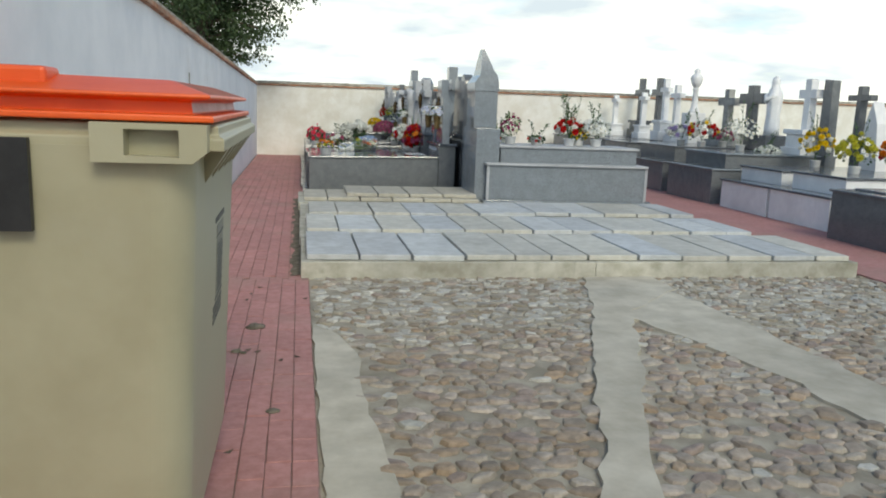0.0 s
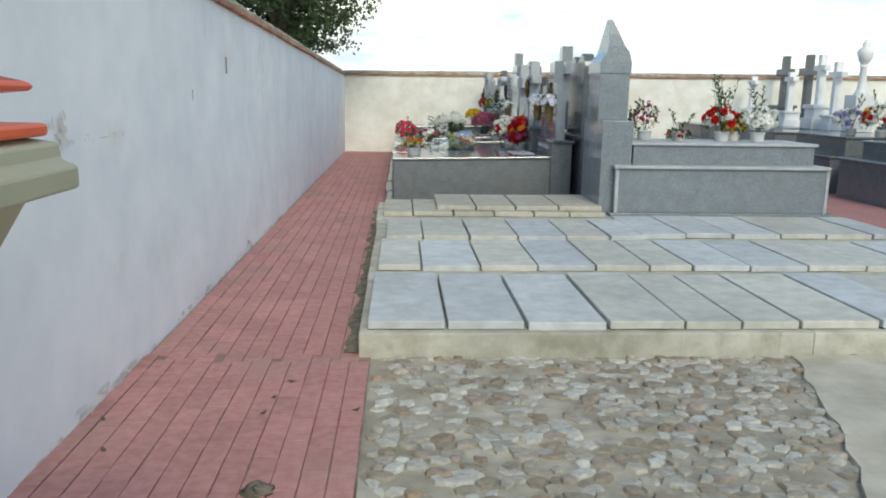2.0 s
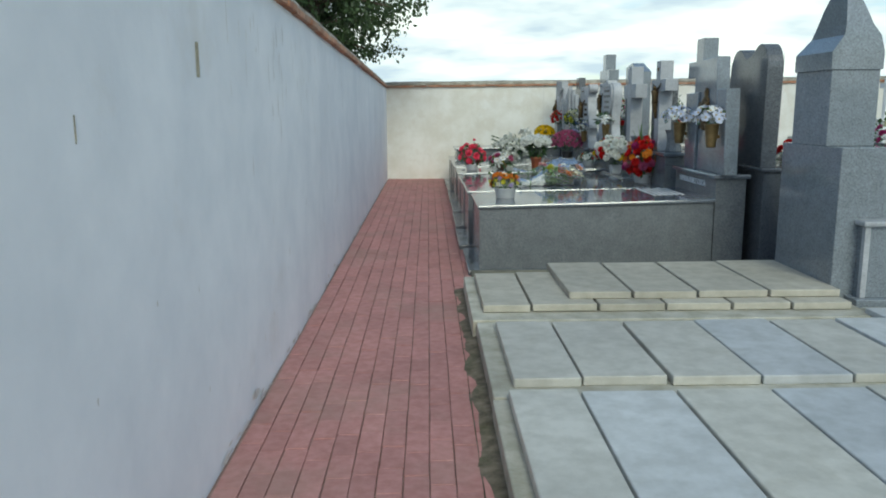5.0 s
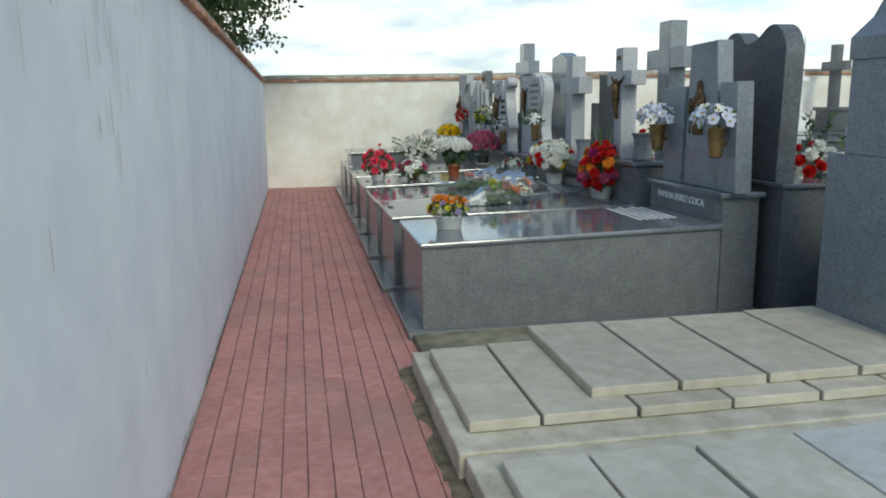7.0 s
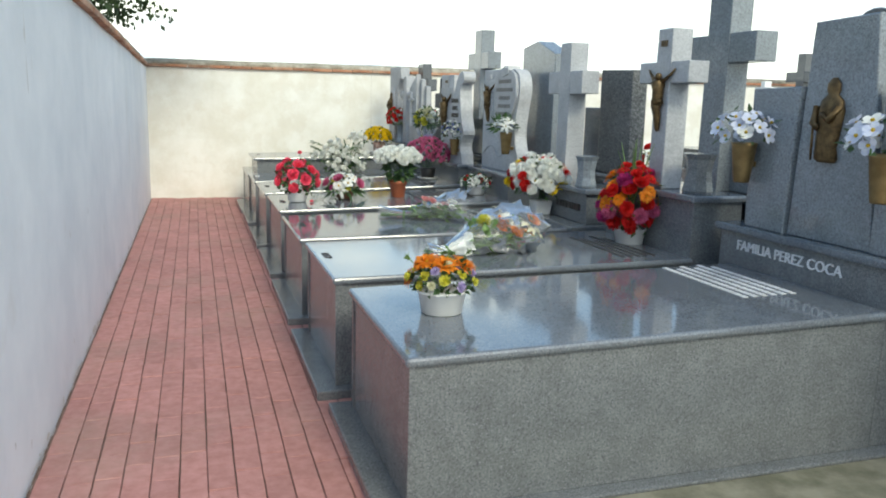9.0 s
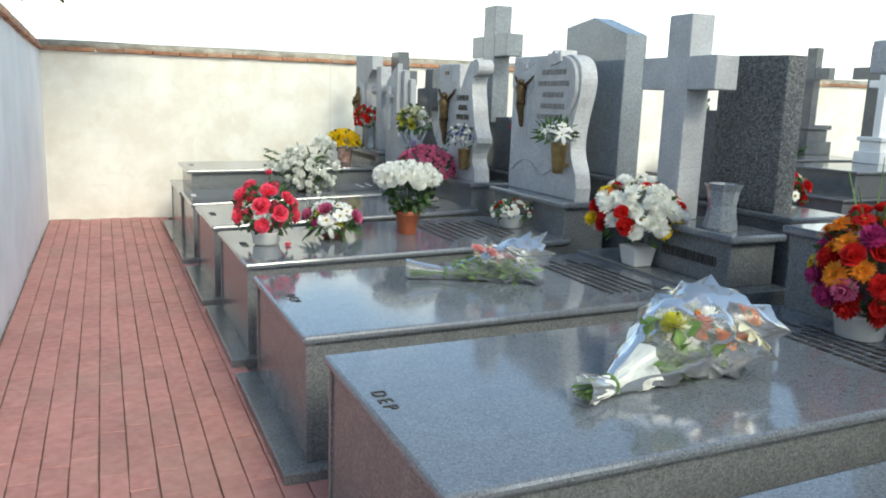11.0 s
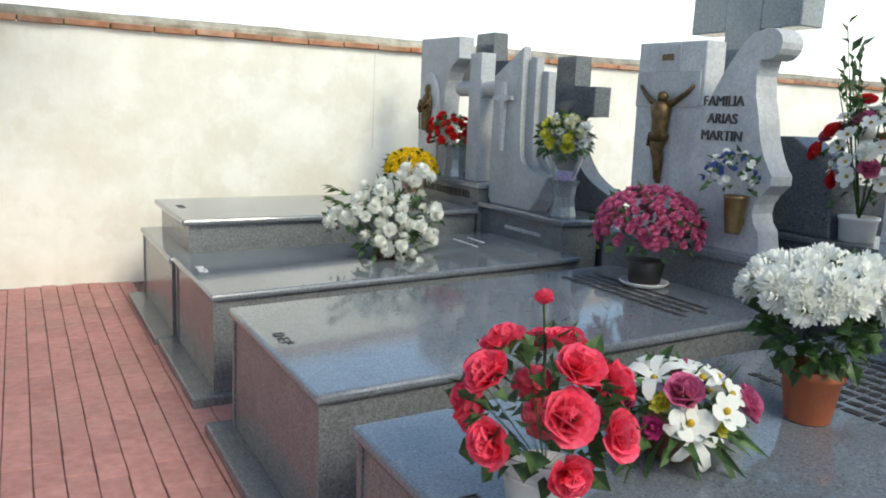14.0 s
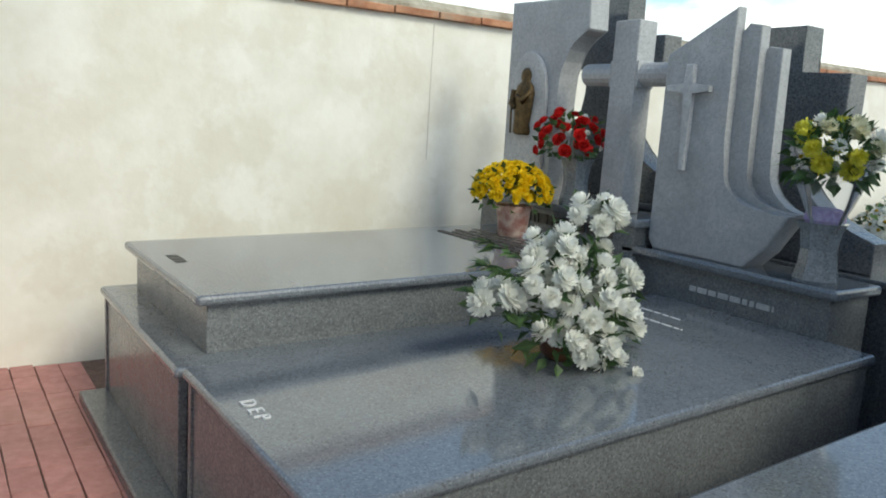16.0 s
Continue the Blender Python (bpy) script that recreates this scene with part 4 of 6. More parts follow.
# large grave beside the terrace, of two tiers
big = thing("tomb", (3.86, 12.3, 0), "large grey granite tomb of two tiers with a pointed headstone", "tomb", "granite tombs")
for name, q, soft, m in (("plinth", (2.58, 5.16, 11.62, 12.74, 0.0, 0.16), 0.006, "granite_blue"), ("body", (2.64, 5.07, 11.69, 12.70, 0.16, 0.652), 0.004, "granite_blue"), ("ledge", (2.61, 5.10, 11.655, 12.73, 0.652, 0.690), 0.012, "stone"),
                         ("upper_body", (2.86, 4.97, 11.83, 12.62, 0.690, 0.905), 0.004, "granite_blue"), ("cover_slab", (2.83, 5.0, 11.80, 12.65, 0.905, 0.942), 0.012, "stone"), ("head_block", (2.48, 2.828, 11.78, 12.66, 0.0, 1.175), 0.006, "granite_blue")):
    bm = B()
    box(bm, *q, soft)
    part(name, bm, m, big)
for xx in (2.632, 5.06):
    bm = B()
    box(bm, xx, xx + 0.04, 11.68, 11.72, 0.16, 0.652, 0.003)
    part("corner_strip", bm, "stone", big)
hs = thing("headstone", (2.65, 12.26, 1.175), "blue-grey granite headstone rising to a point", "headstone")
bm = B()
box(bm, 2.48, 2.82, 12.0, 12.52, 1.175, 1.70, 0.006)
part("block", bm, "granite_blue", hs)
bm = B()
rings = []
for z, xa, xb, ya, yb in ((1.70, 2.47, 2.83, 11.99, 12.53), (1.82, 2.47, 2.83, 11.99, 12.53), (1.93, 2.545, 2.80, 11.995, 12.46), (2.0, 2.555, 2.745, 12.0, 12.42), (2.12, 2.56, 2.69, 12.02, 12.34), (2.29, 2.568, 2.605, 12.06, 12.18)):
    rings.append([bm.verts.new((x, y, z)) for x, y in ((xa, ya), (xb, ya), (xb, yb), (xa, yb))])
for lo, hi in zip(rings, rings[1:]):
    for i in range(4):
        bm.faces.new((lo[i], lo[(i + 1) % 4], hi[(i + 1) % 4], hi[i]))
bm.faces.new(rings[0][::-1]), bm.faces.new(rings[-1])
part("pointed_top", bm, "granite_blue", hs)

for y0, y1, high, ped, lab in ((13.22, 14.40, 0.60, 0.93, "dark granite tomb behind a tall arched headstone"), (14.62, 15.70, 0.60, 0.95, "dark granite tomb behind a large cross"), (15.98, 17.0, 0.58, 0.95, "dark granite tomb behind a rough square headstone"),
                             (17.32, 18.35, 0.58, 1.0, "dark granite tomb behind a tall plain headstone"), (18.52, 19.95, 0.56, 0.90, "dark granite tomb behind a large cross"), (20.25, 21.25, 0.56, 0.80, "dark granite tomb behind a flared cross"), (21.42, 22.5, 0.56, 0.95, "dark granite tomb behind a flared cross")):
    back_tomb(y0, y1, high, ped, lab)
out = [(13.33, 0.93)] + [(13.31, 1.80)] + arc(13.48, 1.78, 0.17, 0.21, 180, 60, 8) + curve_pts((13.58, 1.95), (13.70, 1.85), (13.80, 1.87), 5)[1:] + arc(13.95, 1.88, 0.12, 0.09, 140, 20, 6) + [(14.12, 1.84), (14.20, 0.93)]
headstone(2.60, 0.14, out, "granite_dark", "tall dark granite headstone with a curved top")
c2 = cross("stone_cross", 2.68, 0.16, 15.235, 0.95, 2.185, 0.36, 1.765, 1.945, 0.225, "granite_blue", "large blue-grey granite cross")
headstone(2.78, 0.12, [(14.72, 0.95)] + arc(15.08, 1.20, 0.36, 0.17, 180, 0, 12)[::1] + [(15.44, 0.95)], "granite_blue", "low round-topped grey headstone")
headstone(2.62, 0.13, [(16.12, 0.95), (16.60, 0.95), (16.61, 1.765), (16.13, 1.75)], "granite_rough", "square headstone of rough speckled granite")
headstone(2.66, 0.12, [(16.61, 0.95), (16.93, 0.95), (16.93, 1.465), (16.61, 1.465)], "granite_dark", "low dark granite side stone")
headstone(2.63, 0.17, [(17.50, 1.0), (18.24, 1.0), (18.24, 2.03), (17.90, 2.075), (17.50, 1.94)], "granite_blue", "tall plain blue-grey granite headstone")
cross("stone_cross", 2.57, 0.16, 19.40, 1.30, 2.29, 0.335, 1.86, 2.045, 0.215, "granite_blue", "large blue-grey granite cross on a sloping block")
headstone(2.62, 0.20, [(18.82, 0.90), (19.80, 0.90), (19.78, 1.33), (19.07, 1.355), (18.85, 1.215)], "granite_dark", "sloping dark granite block under a cross")
for y, high, lo, hi, half, w, base in ((20.87, 1.80, 1.41, 1.60, 0.32, 0.10, 0.80), (21.93, 2.02, 1.64, 1.80, 0.40, 0.13, 0.95)):
    t = thing("stone_cross", (2.70, y, base), "dark granite cross with a flared curved foot", "cross")
    bm = B()
    right = curve_pts((y - w, lo - 0.05), (y - w, base + 0.25), (y - 0.52, base + 0.13), 8)
    left = [(2 * y - a, b) for a, b in right][::-1]
    prism(bm, [(y - 0.52, base)] + [(y + 0.52, base)] + left + [(y + w, lo), (y + half, lo), (y + half, hi), (y + w, hi), (y + w, high), (y - w, high), (y - w, hi), (y - half, hi), (y - half, lo), (y - w, lo)] + right, 2.62, 2.75, 0.006)
    part("shaft", bm, "granite_dark", t)


# ---- third row across the far path ----
def low_tomb(x0, x1, y0, y1, z1, z2, m_body, m_top, label):
    t = thing("tomb", ((x0 + x1) / 2, (y0 + y1) / 2, 0), label, "tomb", "far tombs")
    for name, q, soft, m in (("lower_tier", (x0, x1, y0, y1, -0.02, z1 - 0.035), 0.004, m_body), ("ledge", (x0 - 0.03, x1, y0 - 0.03, y1 + 0.03, z1 - 0.035, z1), 0.01, m_top),
                             ("upper_tier", (x0 + 0.28, x1, y0 + 0.10, y1 - 0.10, z1, z2 - 0.035), 0.004, m_body), ("cover_slab", (x0 + 0.25, x1, y0 + 0.07, y1 - 0.07, z2 - 0.035, z2), 0.01, m_top)):
        bm = B()
        box(bm, *q, soft)
        part(name, bm, m, t)
    return t


low_tomb(6.95, 10.0, 20.95, 22.6, 0.55, 0.85, "granite_dark", "granite_dark", "dark granite tomb of two tiers across the far path")
low_tomb(6.95, 9.3, 19.2, 20.6, 0.55, 0.85, "granite_dark", "granite_dark", "dark granite tomb of two tiers across the far path")
low_tomb(6.95, 9.3, 17.3, 18.7, 0.55, 0.85, "granite_side", "granite_dark", "grey granite tomb of two tiers across the far path")
low_tomb(6.95, 9.3, 14.95, 16.7, 0.58, 0.88, "granite_side", "granite_dark", "grey granite tomb of two tiers across the far path")
low_tomb(6.90, 9.3, 13.0, 14.6, 0.60, 0.86, "granite_side", "granite_blue", "grey granite tomb with a jutting lower tier")
low_tomb(6.95, 9.3, 11.45, 12.75, 0.46, 0.70, "marble", "granite_dark", "white tomb of two tiers with dark ledges")
low_tomb(6.95, 9.3, 10.02, 11.38, 0.46, 0.72, "marble", "granite_dark", "white tomb of two tiers with dark ledges")
low_tomb(6.60, 9.3, 8.2, 9.55, 0.62, 0.64, "granite_dark", "granite_dark", "dark granite tomb with a flat cover")


def far_cross(x, y, base, top, half, arm, w, material, label, foot=None):
    t = cross("stone_cross", x, 0.14, y, base, top, half, arm - w * 0.8, arm + w * 0.8, w * 1.7, material, label)
    if foot:
        z0, wide = foot
        bm = B()
        for i, (f, a, b) in enumerate(((1.0, 0.0, 0.45), (0.8, 0.45, 0.85), (0.95, 0.85, 1.0))):
            h = base - z0
            box(bm, x + 0.07 - wide * f, x + 0.07 + wide * f, y - wide * f, y + wide * f, z0 + h * a, z0 + h * b + 0.002, 0.01)
        part("foot", bm, material, t)
    return t


far_cross(9.68, 22.28, 1.31, 2.50, 0.35, 2.10, 0.11, "granite_dark", "tall dark granite cross on a stepped foot", (0.85, 0.27))
far_cross(9.68, 21.15, 0.85, 2.48, 0.36, 2.09, 0.11, "granite_dark", "tall dark granite cross on a far tomb")
far_cross(8.9, 19.16, 1.35, 2.37, 0.22, 2.10, 0.07, "marble", "white marble cross on a square foot", (0.85, 0.24))
far_cross(8.9, 18.55, 1.15, 2.20, 0.25, 1.95, 0.07, "marble", "white marble cross on a square foot", (0.85, 0.2))
far_cross(8.9, 22.27, 1.2, 2.0, 0.2, 1.85, 0.06, "marble", "white marble cross on a square foot", (0.85, 0.2))
far_cross(8.9, 20.4, 1.2, 2.05, 0.2, 1.9, 0.06, "marble", "white marble cross on a square foot", (0.85, 0.2))
far_cross(8.9, 16.22, 1.15, 2.06, 0.33, 1.80, 0.10, "sandstone", "weathered grey stone cross with a wide foot", (0.88, 0.33))
far_cross(8.9, 15.33, 0.88, 2.12, 0.40, 1.86, 0.13, "granite_dark", "black granite cross on a far tomb")
far_cross(8.9, 13.53, 1.30, 2.19, 0.25, 1.93, 0.10, "marble", "white marble cross on a tall foot", (0.72, 0.30))
far_cross(9.05, 12.40, 0.70, 2.05, 0.27, 1.86, 0.06, "granite_dark", "slim dark cross on a far tomb")
headstone(9.0, 0.16, [(12.98, 0.70), (13.26, 0.70), (13.24, 2.18), (13.02, 2.16)], "granite_side", "tall narrow grey granite headstone")
headstone(9.0, 0.2, [(11.75, 0.70), (12.15, 0.70), (12.12, 1.45), (12.0, 1.80), (11.85, 1.45)], "marble", "weathered white marble headstone with a pointed top")
# column with an urn
t = thing("urn_column", (8.95, 17.66, 0.85), "white marble column carrying a small urn", "monument")
bm = B()
box(bm, 8.75, 9.15, 17.46, 17.86, 0.85, 1.55, 0.02)
part("foot", bm, "marble", t)
bm = B()
lathe(bm, [(0.14, 0), (0.11, 0.05), (0.075, 0.12), (0.06, 0.5), (0.09, 0.55)], (8.95, 17.66, 1.55), 14)
part("shaft", bm, "marble", t, smooth=True)
bm = B()
lathe(bm, [(0.05, 0), (0.11, 0.10), (0.15, 0.24), (0.11, 0.30), (0.06, 0.34), (0.07, 0.40), (0.02, 0.46)], (8.95, 17.66, 2.10), 14)
part("urn", bm, "marble", t, smooth=True)
# robed statue
bm = B()
lathe(bm, [(0.15, 0), (0.145, 0.15), (0.125, 0.40), (0.14, 0.62), (0.15, 0.74), (0.11, 0.86), (0.075, 0.92), (0.085, 1.0), (0.07, 1.08), (0.02, 1.12)], (8.95, 14.58, 1.16), 18, 0.9, 1.0)
for q in bm.verts:
    a = math.atan2(q.co.y - 14.58, q.co.x - 8.95)
    if q.co.z < 1.9:
        q.co.x, q.co.y = 8.95 + (q.co.x - 8.95) * (1 + 0.10 * math.sin(a * 7)), 14.58 + (q.co.y - 14.58) * (1 + 0.10 * math.sin(a * 7))
tube(bm, [(8.86, 14.46, 1.92), (8.78, 14.58, 1.80), (8.86, 14.70, 1.92)], [0.05, 0.04, 0.05], 8)
for q in bm.verts:
    q.co += 0.012 * Vector(noise.noise_vector(q.co * 7))
solid("robed_statue", bm, "marble", "pale stone robed statue on a block", "statue", smooth=True)
bm = B()
box(bm, 8.68, 9.22, 14.33, 14.91, 0.86, 1.16, 0.015)
solid("statue_block", bm, "granite_dark", "dark granite block under a statue", "block")

# ---- flowers ----
FR = random.Random(17)


def petal_ring(verts, faces, n, length, width, tilt, lift=0.0, curl=0.2, phase=0.0, cup=0.0):
    """Petals in a ring about the upward axis; tilt in degrees above the level."""
    for i in range(n):
        a = 2 * math.pi * (i + phase) / n + FR.uniform(-0.08, 0.08)
        ca, sa = math.cos(a), math.sin(a)
        tl = radians(tilt + FR.uniform(-7, 7))
        k = len(verts)
        ln = length * FR.uniform(0.88, 1.08)
        for s, w in ((0.12, 0.45), (0.55, 1.0), (0.86, 0.85), (1.0, 0.30)):
            ang = tl + curl * s * s
            r, z = ln * s * math.cos(ang), lift + ln * s * math.sin(ang)
            for side in (-1, 1):
                o = side * width * w * 0.5
                zz = z + cup * abs(o)
                verts.append((r * ca - o * sa, r * sa + o * ca, zz))
        for j in range(3):
            faces.append((k + 2 * j, k + 2 * j + 1, k + 2 * j + 3, k + 2 * j + 2))


def head_mesh(kind, colour):
    verts, faces = [], []
    eye = None
    if kind == "mum":
        for n, ln, w, t, lf, c in ((18, 0.046, 0.0125, -34, 0.004, 0.25), (20, 0.049, 0.0125, -12, 0.006, 0.25), (18, 0.048, 0.0125, 10, 0.008, 0.3), (16, 0.044, 0.012, 30, 0.009, 0.35), (13, 0.039, 0.011, 50, 0.010, 0.4), (9, 0.031, 0.010, 72, 0.012, 0.35)):
            petal_ring(verts, faces, n, ln, w, t, lf, c, FR.random())
    elif kind == "button":
        for n, ln, w, t, c in ((9, 0.025, 0.015, 0, 0.3), (8, 0.023, 0.014, 30, 0.4), (6, 0.018, 0.012, 60, 0.5)):
            petal_ring(verts, faces, n, ln, w, t, 0, c, FR.random())
    elif kind == "daisy":
        petal_ring(verts, faces, 15, 0.034, 0.010, 8, 0, -0.1)
        petal_ring(verts, faces, 13, 0.030, 0.009, 20, 0.001, -0.1, 0.5)
        eye = 0.009
    elif kind == "gerbera":
        petal_ring(verts, faces, 20, 0.050, 0.012, 10, 0, -0.15)
        petal_ring(verts, faces, 18, 0.042, 0.011, 28, 0.002, -0.2, 0.5)
        petal_ring(verts, faces, 12, 0.024, 0.009, 50, 0.003, 0.1, 0.2)
        eye = 0.008
    elif kind == "rose":
        for n, ln, w, t, lf, c, cu in ((6, 0.052, 0.060, 26, -0.008, 0.15, 0.10), (6, 0.048, 0.056, 46, -0.008, 0.10, 0.12), (5, 0.045, 0.050, 60, -0.006, 0.25, 0.12), (4, 0.040, 0.042, 72, -0.002, 0.35, 0.10), (4, 0.035, 0.030, 82, 0.002, 0.35, 0.1)):
            petal_ring(verts, faces, n, ln, w, t, lf, c, FR.random(), cu)
    elif kind == "lily":
        petal_ring(verts, faces, 3, 0.075, 0.030, 45, 0, -0.8)
        petal_ring(verts, faces, 3, 0.070, 0.024, 40, 0, -0.8, 0.5)
        eye = 0.006
    elif kind == "orchid":
        petal_ring(verts, faces, 5, 0.042, 0.034, 12, 0, 0.1, 0, 0.2)
        eye = 0.008
    me = bpy.data.meshes.new("m")
    me.from_pydata(verts, [], faces)
    me.materials.append(M[colour])
    if eye:
        bm = B()
        bm.from_mesh(me)
        k = len(bm.faces)
        bmesh.ops.create_uvsphere(bm, u_segments=8, v_segments=5, radius=eye, matrix=Matrix.Translation((0, 0, 0.006)))
        bm.faces.ensure_lookup_table()
        for f in bm.faces[k:]:
            f.material_index = 1
        bm.to_mesh(me)
        bm.free()
        me.materials.append(M["eye"])
    me.polygons.foreach_set("use_smooth", [True] * len(me.polygons))
    return me


HEADS = {}


def head(kind, colour):
    if (kind, colour) not in HEADS:
        HEADS[kind, colour] = [head_mesh(kind, colour) for _ in range(2)]
    return FR.choice(HEADS[kind, colour])


def foliage(places, parent, material="leaf", name="foliage", size=(0.05, 0.018), stems_to=None):
    """Many small folded leaves at (place, direction), and thin stems that run down to a point."""
    verts, faces = [], []
    for p, d in places:
        d = (Vector(d) + Vector((FR.uniform(-0.5, 0.5), FR.uniform(-0.5, 0.5), FR.uniform(-0.4, 0.4)))).normalized()
        q = d.to_track_quat("X", "Z") @ Euler((FR.uniform(-1.2, 1.2), 0, 0)).to_quaternion()
        ln, w = size[0] * FR.uniform(0.6, 1.25), size[1] * FR.uniform(0.7, 1.3)
        k = len(verts)
        for v in ((0, 0, 0), (ln * 0.45, w, w * 0.35), (ln * 0.45, -w, w * 0.35), (ln * 0.5, 0, -w * 0.1), (ln, 0, -ln * 0.15)):
            verts.append(tuple(Vector(p) + q @ Vector(v)))
        faces += [(k, k + 3, k + 1), (k, k + 2, k + 3), (k + 1, k + 3, k + 4), (k + 3, k + 2, k + 4)]
    if stems_to is not None:
        for p, d in places[::4]:
            k = len(verts)
            a, b = Vector(stems_to), Vector(p)
            side = Vector((0.0016, 0.0012, 0))
            verts += [tuple(a - side), tuple(a + side), tuple(b + side), tuple(b - side)]
            faces.append((k, k + 1, k + 2, k + 3))
    me = bpy.data.meshes.new("m")
    o = origin(parent)
    me.from_pydata([tuple(Vector(v) - o) for v in verts], [], faces)
    me.materials.append(M[material])
    ob = new(name, me)
    ob.parent = parent
    return tagged(ob, kind="stuff")


def dome(centre, radii, n, low=-0.1, jitter=0.12, tilt=(0, 0, 0)):
    """Places and outward directions spread over the upper part of an egg."""
    out = []
    ga = math.pi * (3 - math.sqrt(5))
    for i in range(n):
        z = 1 - (1 - low) * (i + 0.5) / n
        r = math.sqrt(max(0, 1 - z * z))
        a = ga * i + FR.uniform(-0.2, 0.2)
        d = Vector((r * math.cos(a), r * math.sin(a), z))
        f = 1 + FR.uniform(-jitter, jitter)
        p = Vector(centre) + Vector((d.x * radii[0], d.y * radii[1], d.z * radii[2])) * f + Vector(tilt) * max(0, d.z)
        out.append((p, (d + Vector((0, 0, 0.25))).normalized()))
    return out


def bloom(t, spots, kinds, scale=(0.9, 1.1)):
    """Flower heads at the spots; kinds: (kind, colour, share)."""
    o = origin(t)
    kinds = [(k, c, s) for k, c, s in kinds]
    for p, d in spots:
        k, c, _ = FR.choices(kinds, [s for _, _, s in kinds])[0]
        q = d.to_track_quat("Z", "Y").to_matrix().to_4x4() @ Matrix.Rotation(FR.uniform(0, 6.28), 4, "Z")
        put("flower", head(k, c), t, Matrix.Translation(p - o) @ q @ Matrix.Diagonal((*[FR.uniform(*scale)] * 3, 1)))


def pot(t, at, kind):
    x, y, z = at
    bm = B()
    if kind == "bowl":
        lathe(bm, [(0.060, 0), (0.078, 0.010), (0.088, 0.07), (0.092, 0.075), (0.092, 0.082), (0.084, 0.082), (0.078, 0.06)], at, 28)
        return part("pot", bm, "white_pot", t, "white plastic bowl", True)
    if kind == "planter":
        lathe(bm, [(0.078, 0), (0.084, 0.004), (0.098, 0.085), (0.104, 0.088), (0.104, 0.098), (0.096, 0.098), (0.09, 0.08)], at, 30)
        return part("pot", bm, "white_pot", t, "white plastic pot", True)
    if kind == "tall":
        lathe(bm, [(0.09, 0), (0.096, 0.005), (0.115, 0.17), (0.122, 0.175), (0.122, 0.19), (0.113, 0.19), (0.108, 0.16)], at, 30)
        return part("pot", bm, "white_pot", t, "tall white plastic pot", True)
    if kind == "white":
        lathe(bm, [(0.070, 0), (0.074, 0.004), (0.082, 0.095), (0.088, 0.100), (0.088, 0.112), (0.080, 0.112), (0.076, 0.09)], at, 28)
        return part("pot", bm, "white_pot", t, "white plastic pot", True)
    if kind == "square":
        v0 = [bm.verts.new((x + sx * 0.058, y + sy * 0.058, z)) for sx, sy in ((-1, -1), (1, -1), (1, 1), (-1, 1))]
        v1 = [bm.verts.new((x + sx * 0.074, y + sy * 0.074, z + 0.11)) for sx, sy in ((-1, -1), (1, -1), (1, 1), (-1, 1))]
        bm.faces.new(v0[::-1]), bm.faces.new(v1)
        for i in range(4):
            bm.faces.new((v0[i], v0[(i + 1) % 4], v1[(i + 1) % 4], v1[i]))
        bmesh.ops.bevel(bm, geom=bm.edges[:], offset=0.008, segments=2, affect="EDGES", profile=0.5)
        return part("pot", bm, "white_pot", t, "white square plastic pot")
    if kind == "terracotta":
        lathe(bm, [(0.056, 0), (0.060, 0.004), (0.078, 0.125), (0.085, 0.127), (0.086, 0.155), (0.080, 0.155), (0.074, 0.13)], at, 28)
        return part("pot", bm, "terracotta", t, "terracotta-coloured plastic pot", True)
    if kind == "brown":
        lathe(bm, [(0.055, 0), (0.075, 0.02), (0.085, 0.075), (0.080, 0.085), (0.070, 0.075)], at, 24)
        return part("pot", bm, "brown_pot", t, "brown plastic bowl", True)
    if kind == "dark":
        lathe(bm, [(0.07, 0.012), (0.075, 0.02), (0.09, 0.12), (0.085, 0.125)], at, 24)
        p = part("pot", bm, "black", t, "dark plastic pot", True)
        bm = B()
        lathe(bm, [(0.085, 0), (0.10, 0.006), (0.118, 0.022), (0.115, 0.025), (0.095, 0.012)], at, 28)
        part("saucer", bm, "white_pot", p, "white saucer", True)
        return p
    if kind == "foil":
        lathe(bm, [(0.070, 0), (0.074, 0.004), (0.088, 0.13), (0.098, 0.16), (0.092, 0.16), (0.08, 0.12)], at, 24)
        for q in bm.verts:
            q.co += 0.005 * Vector(noise.noise_vector(q.co * 30))
        return part("pot", bm, "foil", t, "printed wrap round the pot", True)


def plant(at, kind, label, centre, radii, n, kinds, leaves=70, low=-0.1, scale=(0.9, 1.1), leaf="leaf", leaf_size=(0.05, 0.018), jitter=0.12, name="potted_flowers", tilt=(0, 0, 0)):
    t = thing(name, at, label, "flowers", "flowers on the graves")
    if kind:
        pot(t, at, kind)
    inner = dome(centre, [r * 0.86 for r in radii], leaves, low - 0.35, 0.22, tilt)
    foliage(inner, t, leaf, size=leaf_size, stems_to=(at[0], at[1], at[2] + 0.08))
    bloom(t, dome(centre, radii, n, low, jitter, tilt), kinds, scale)
    return t



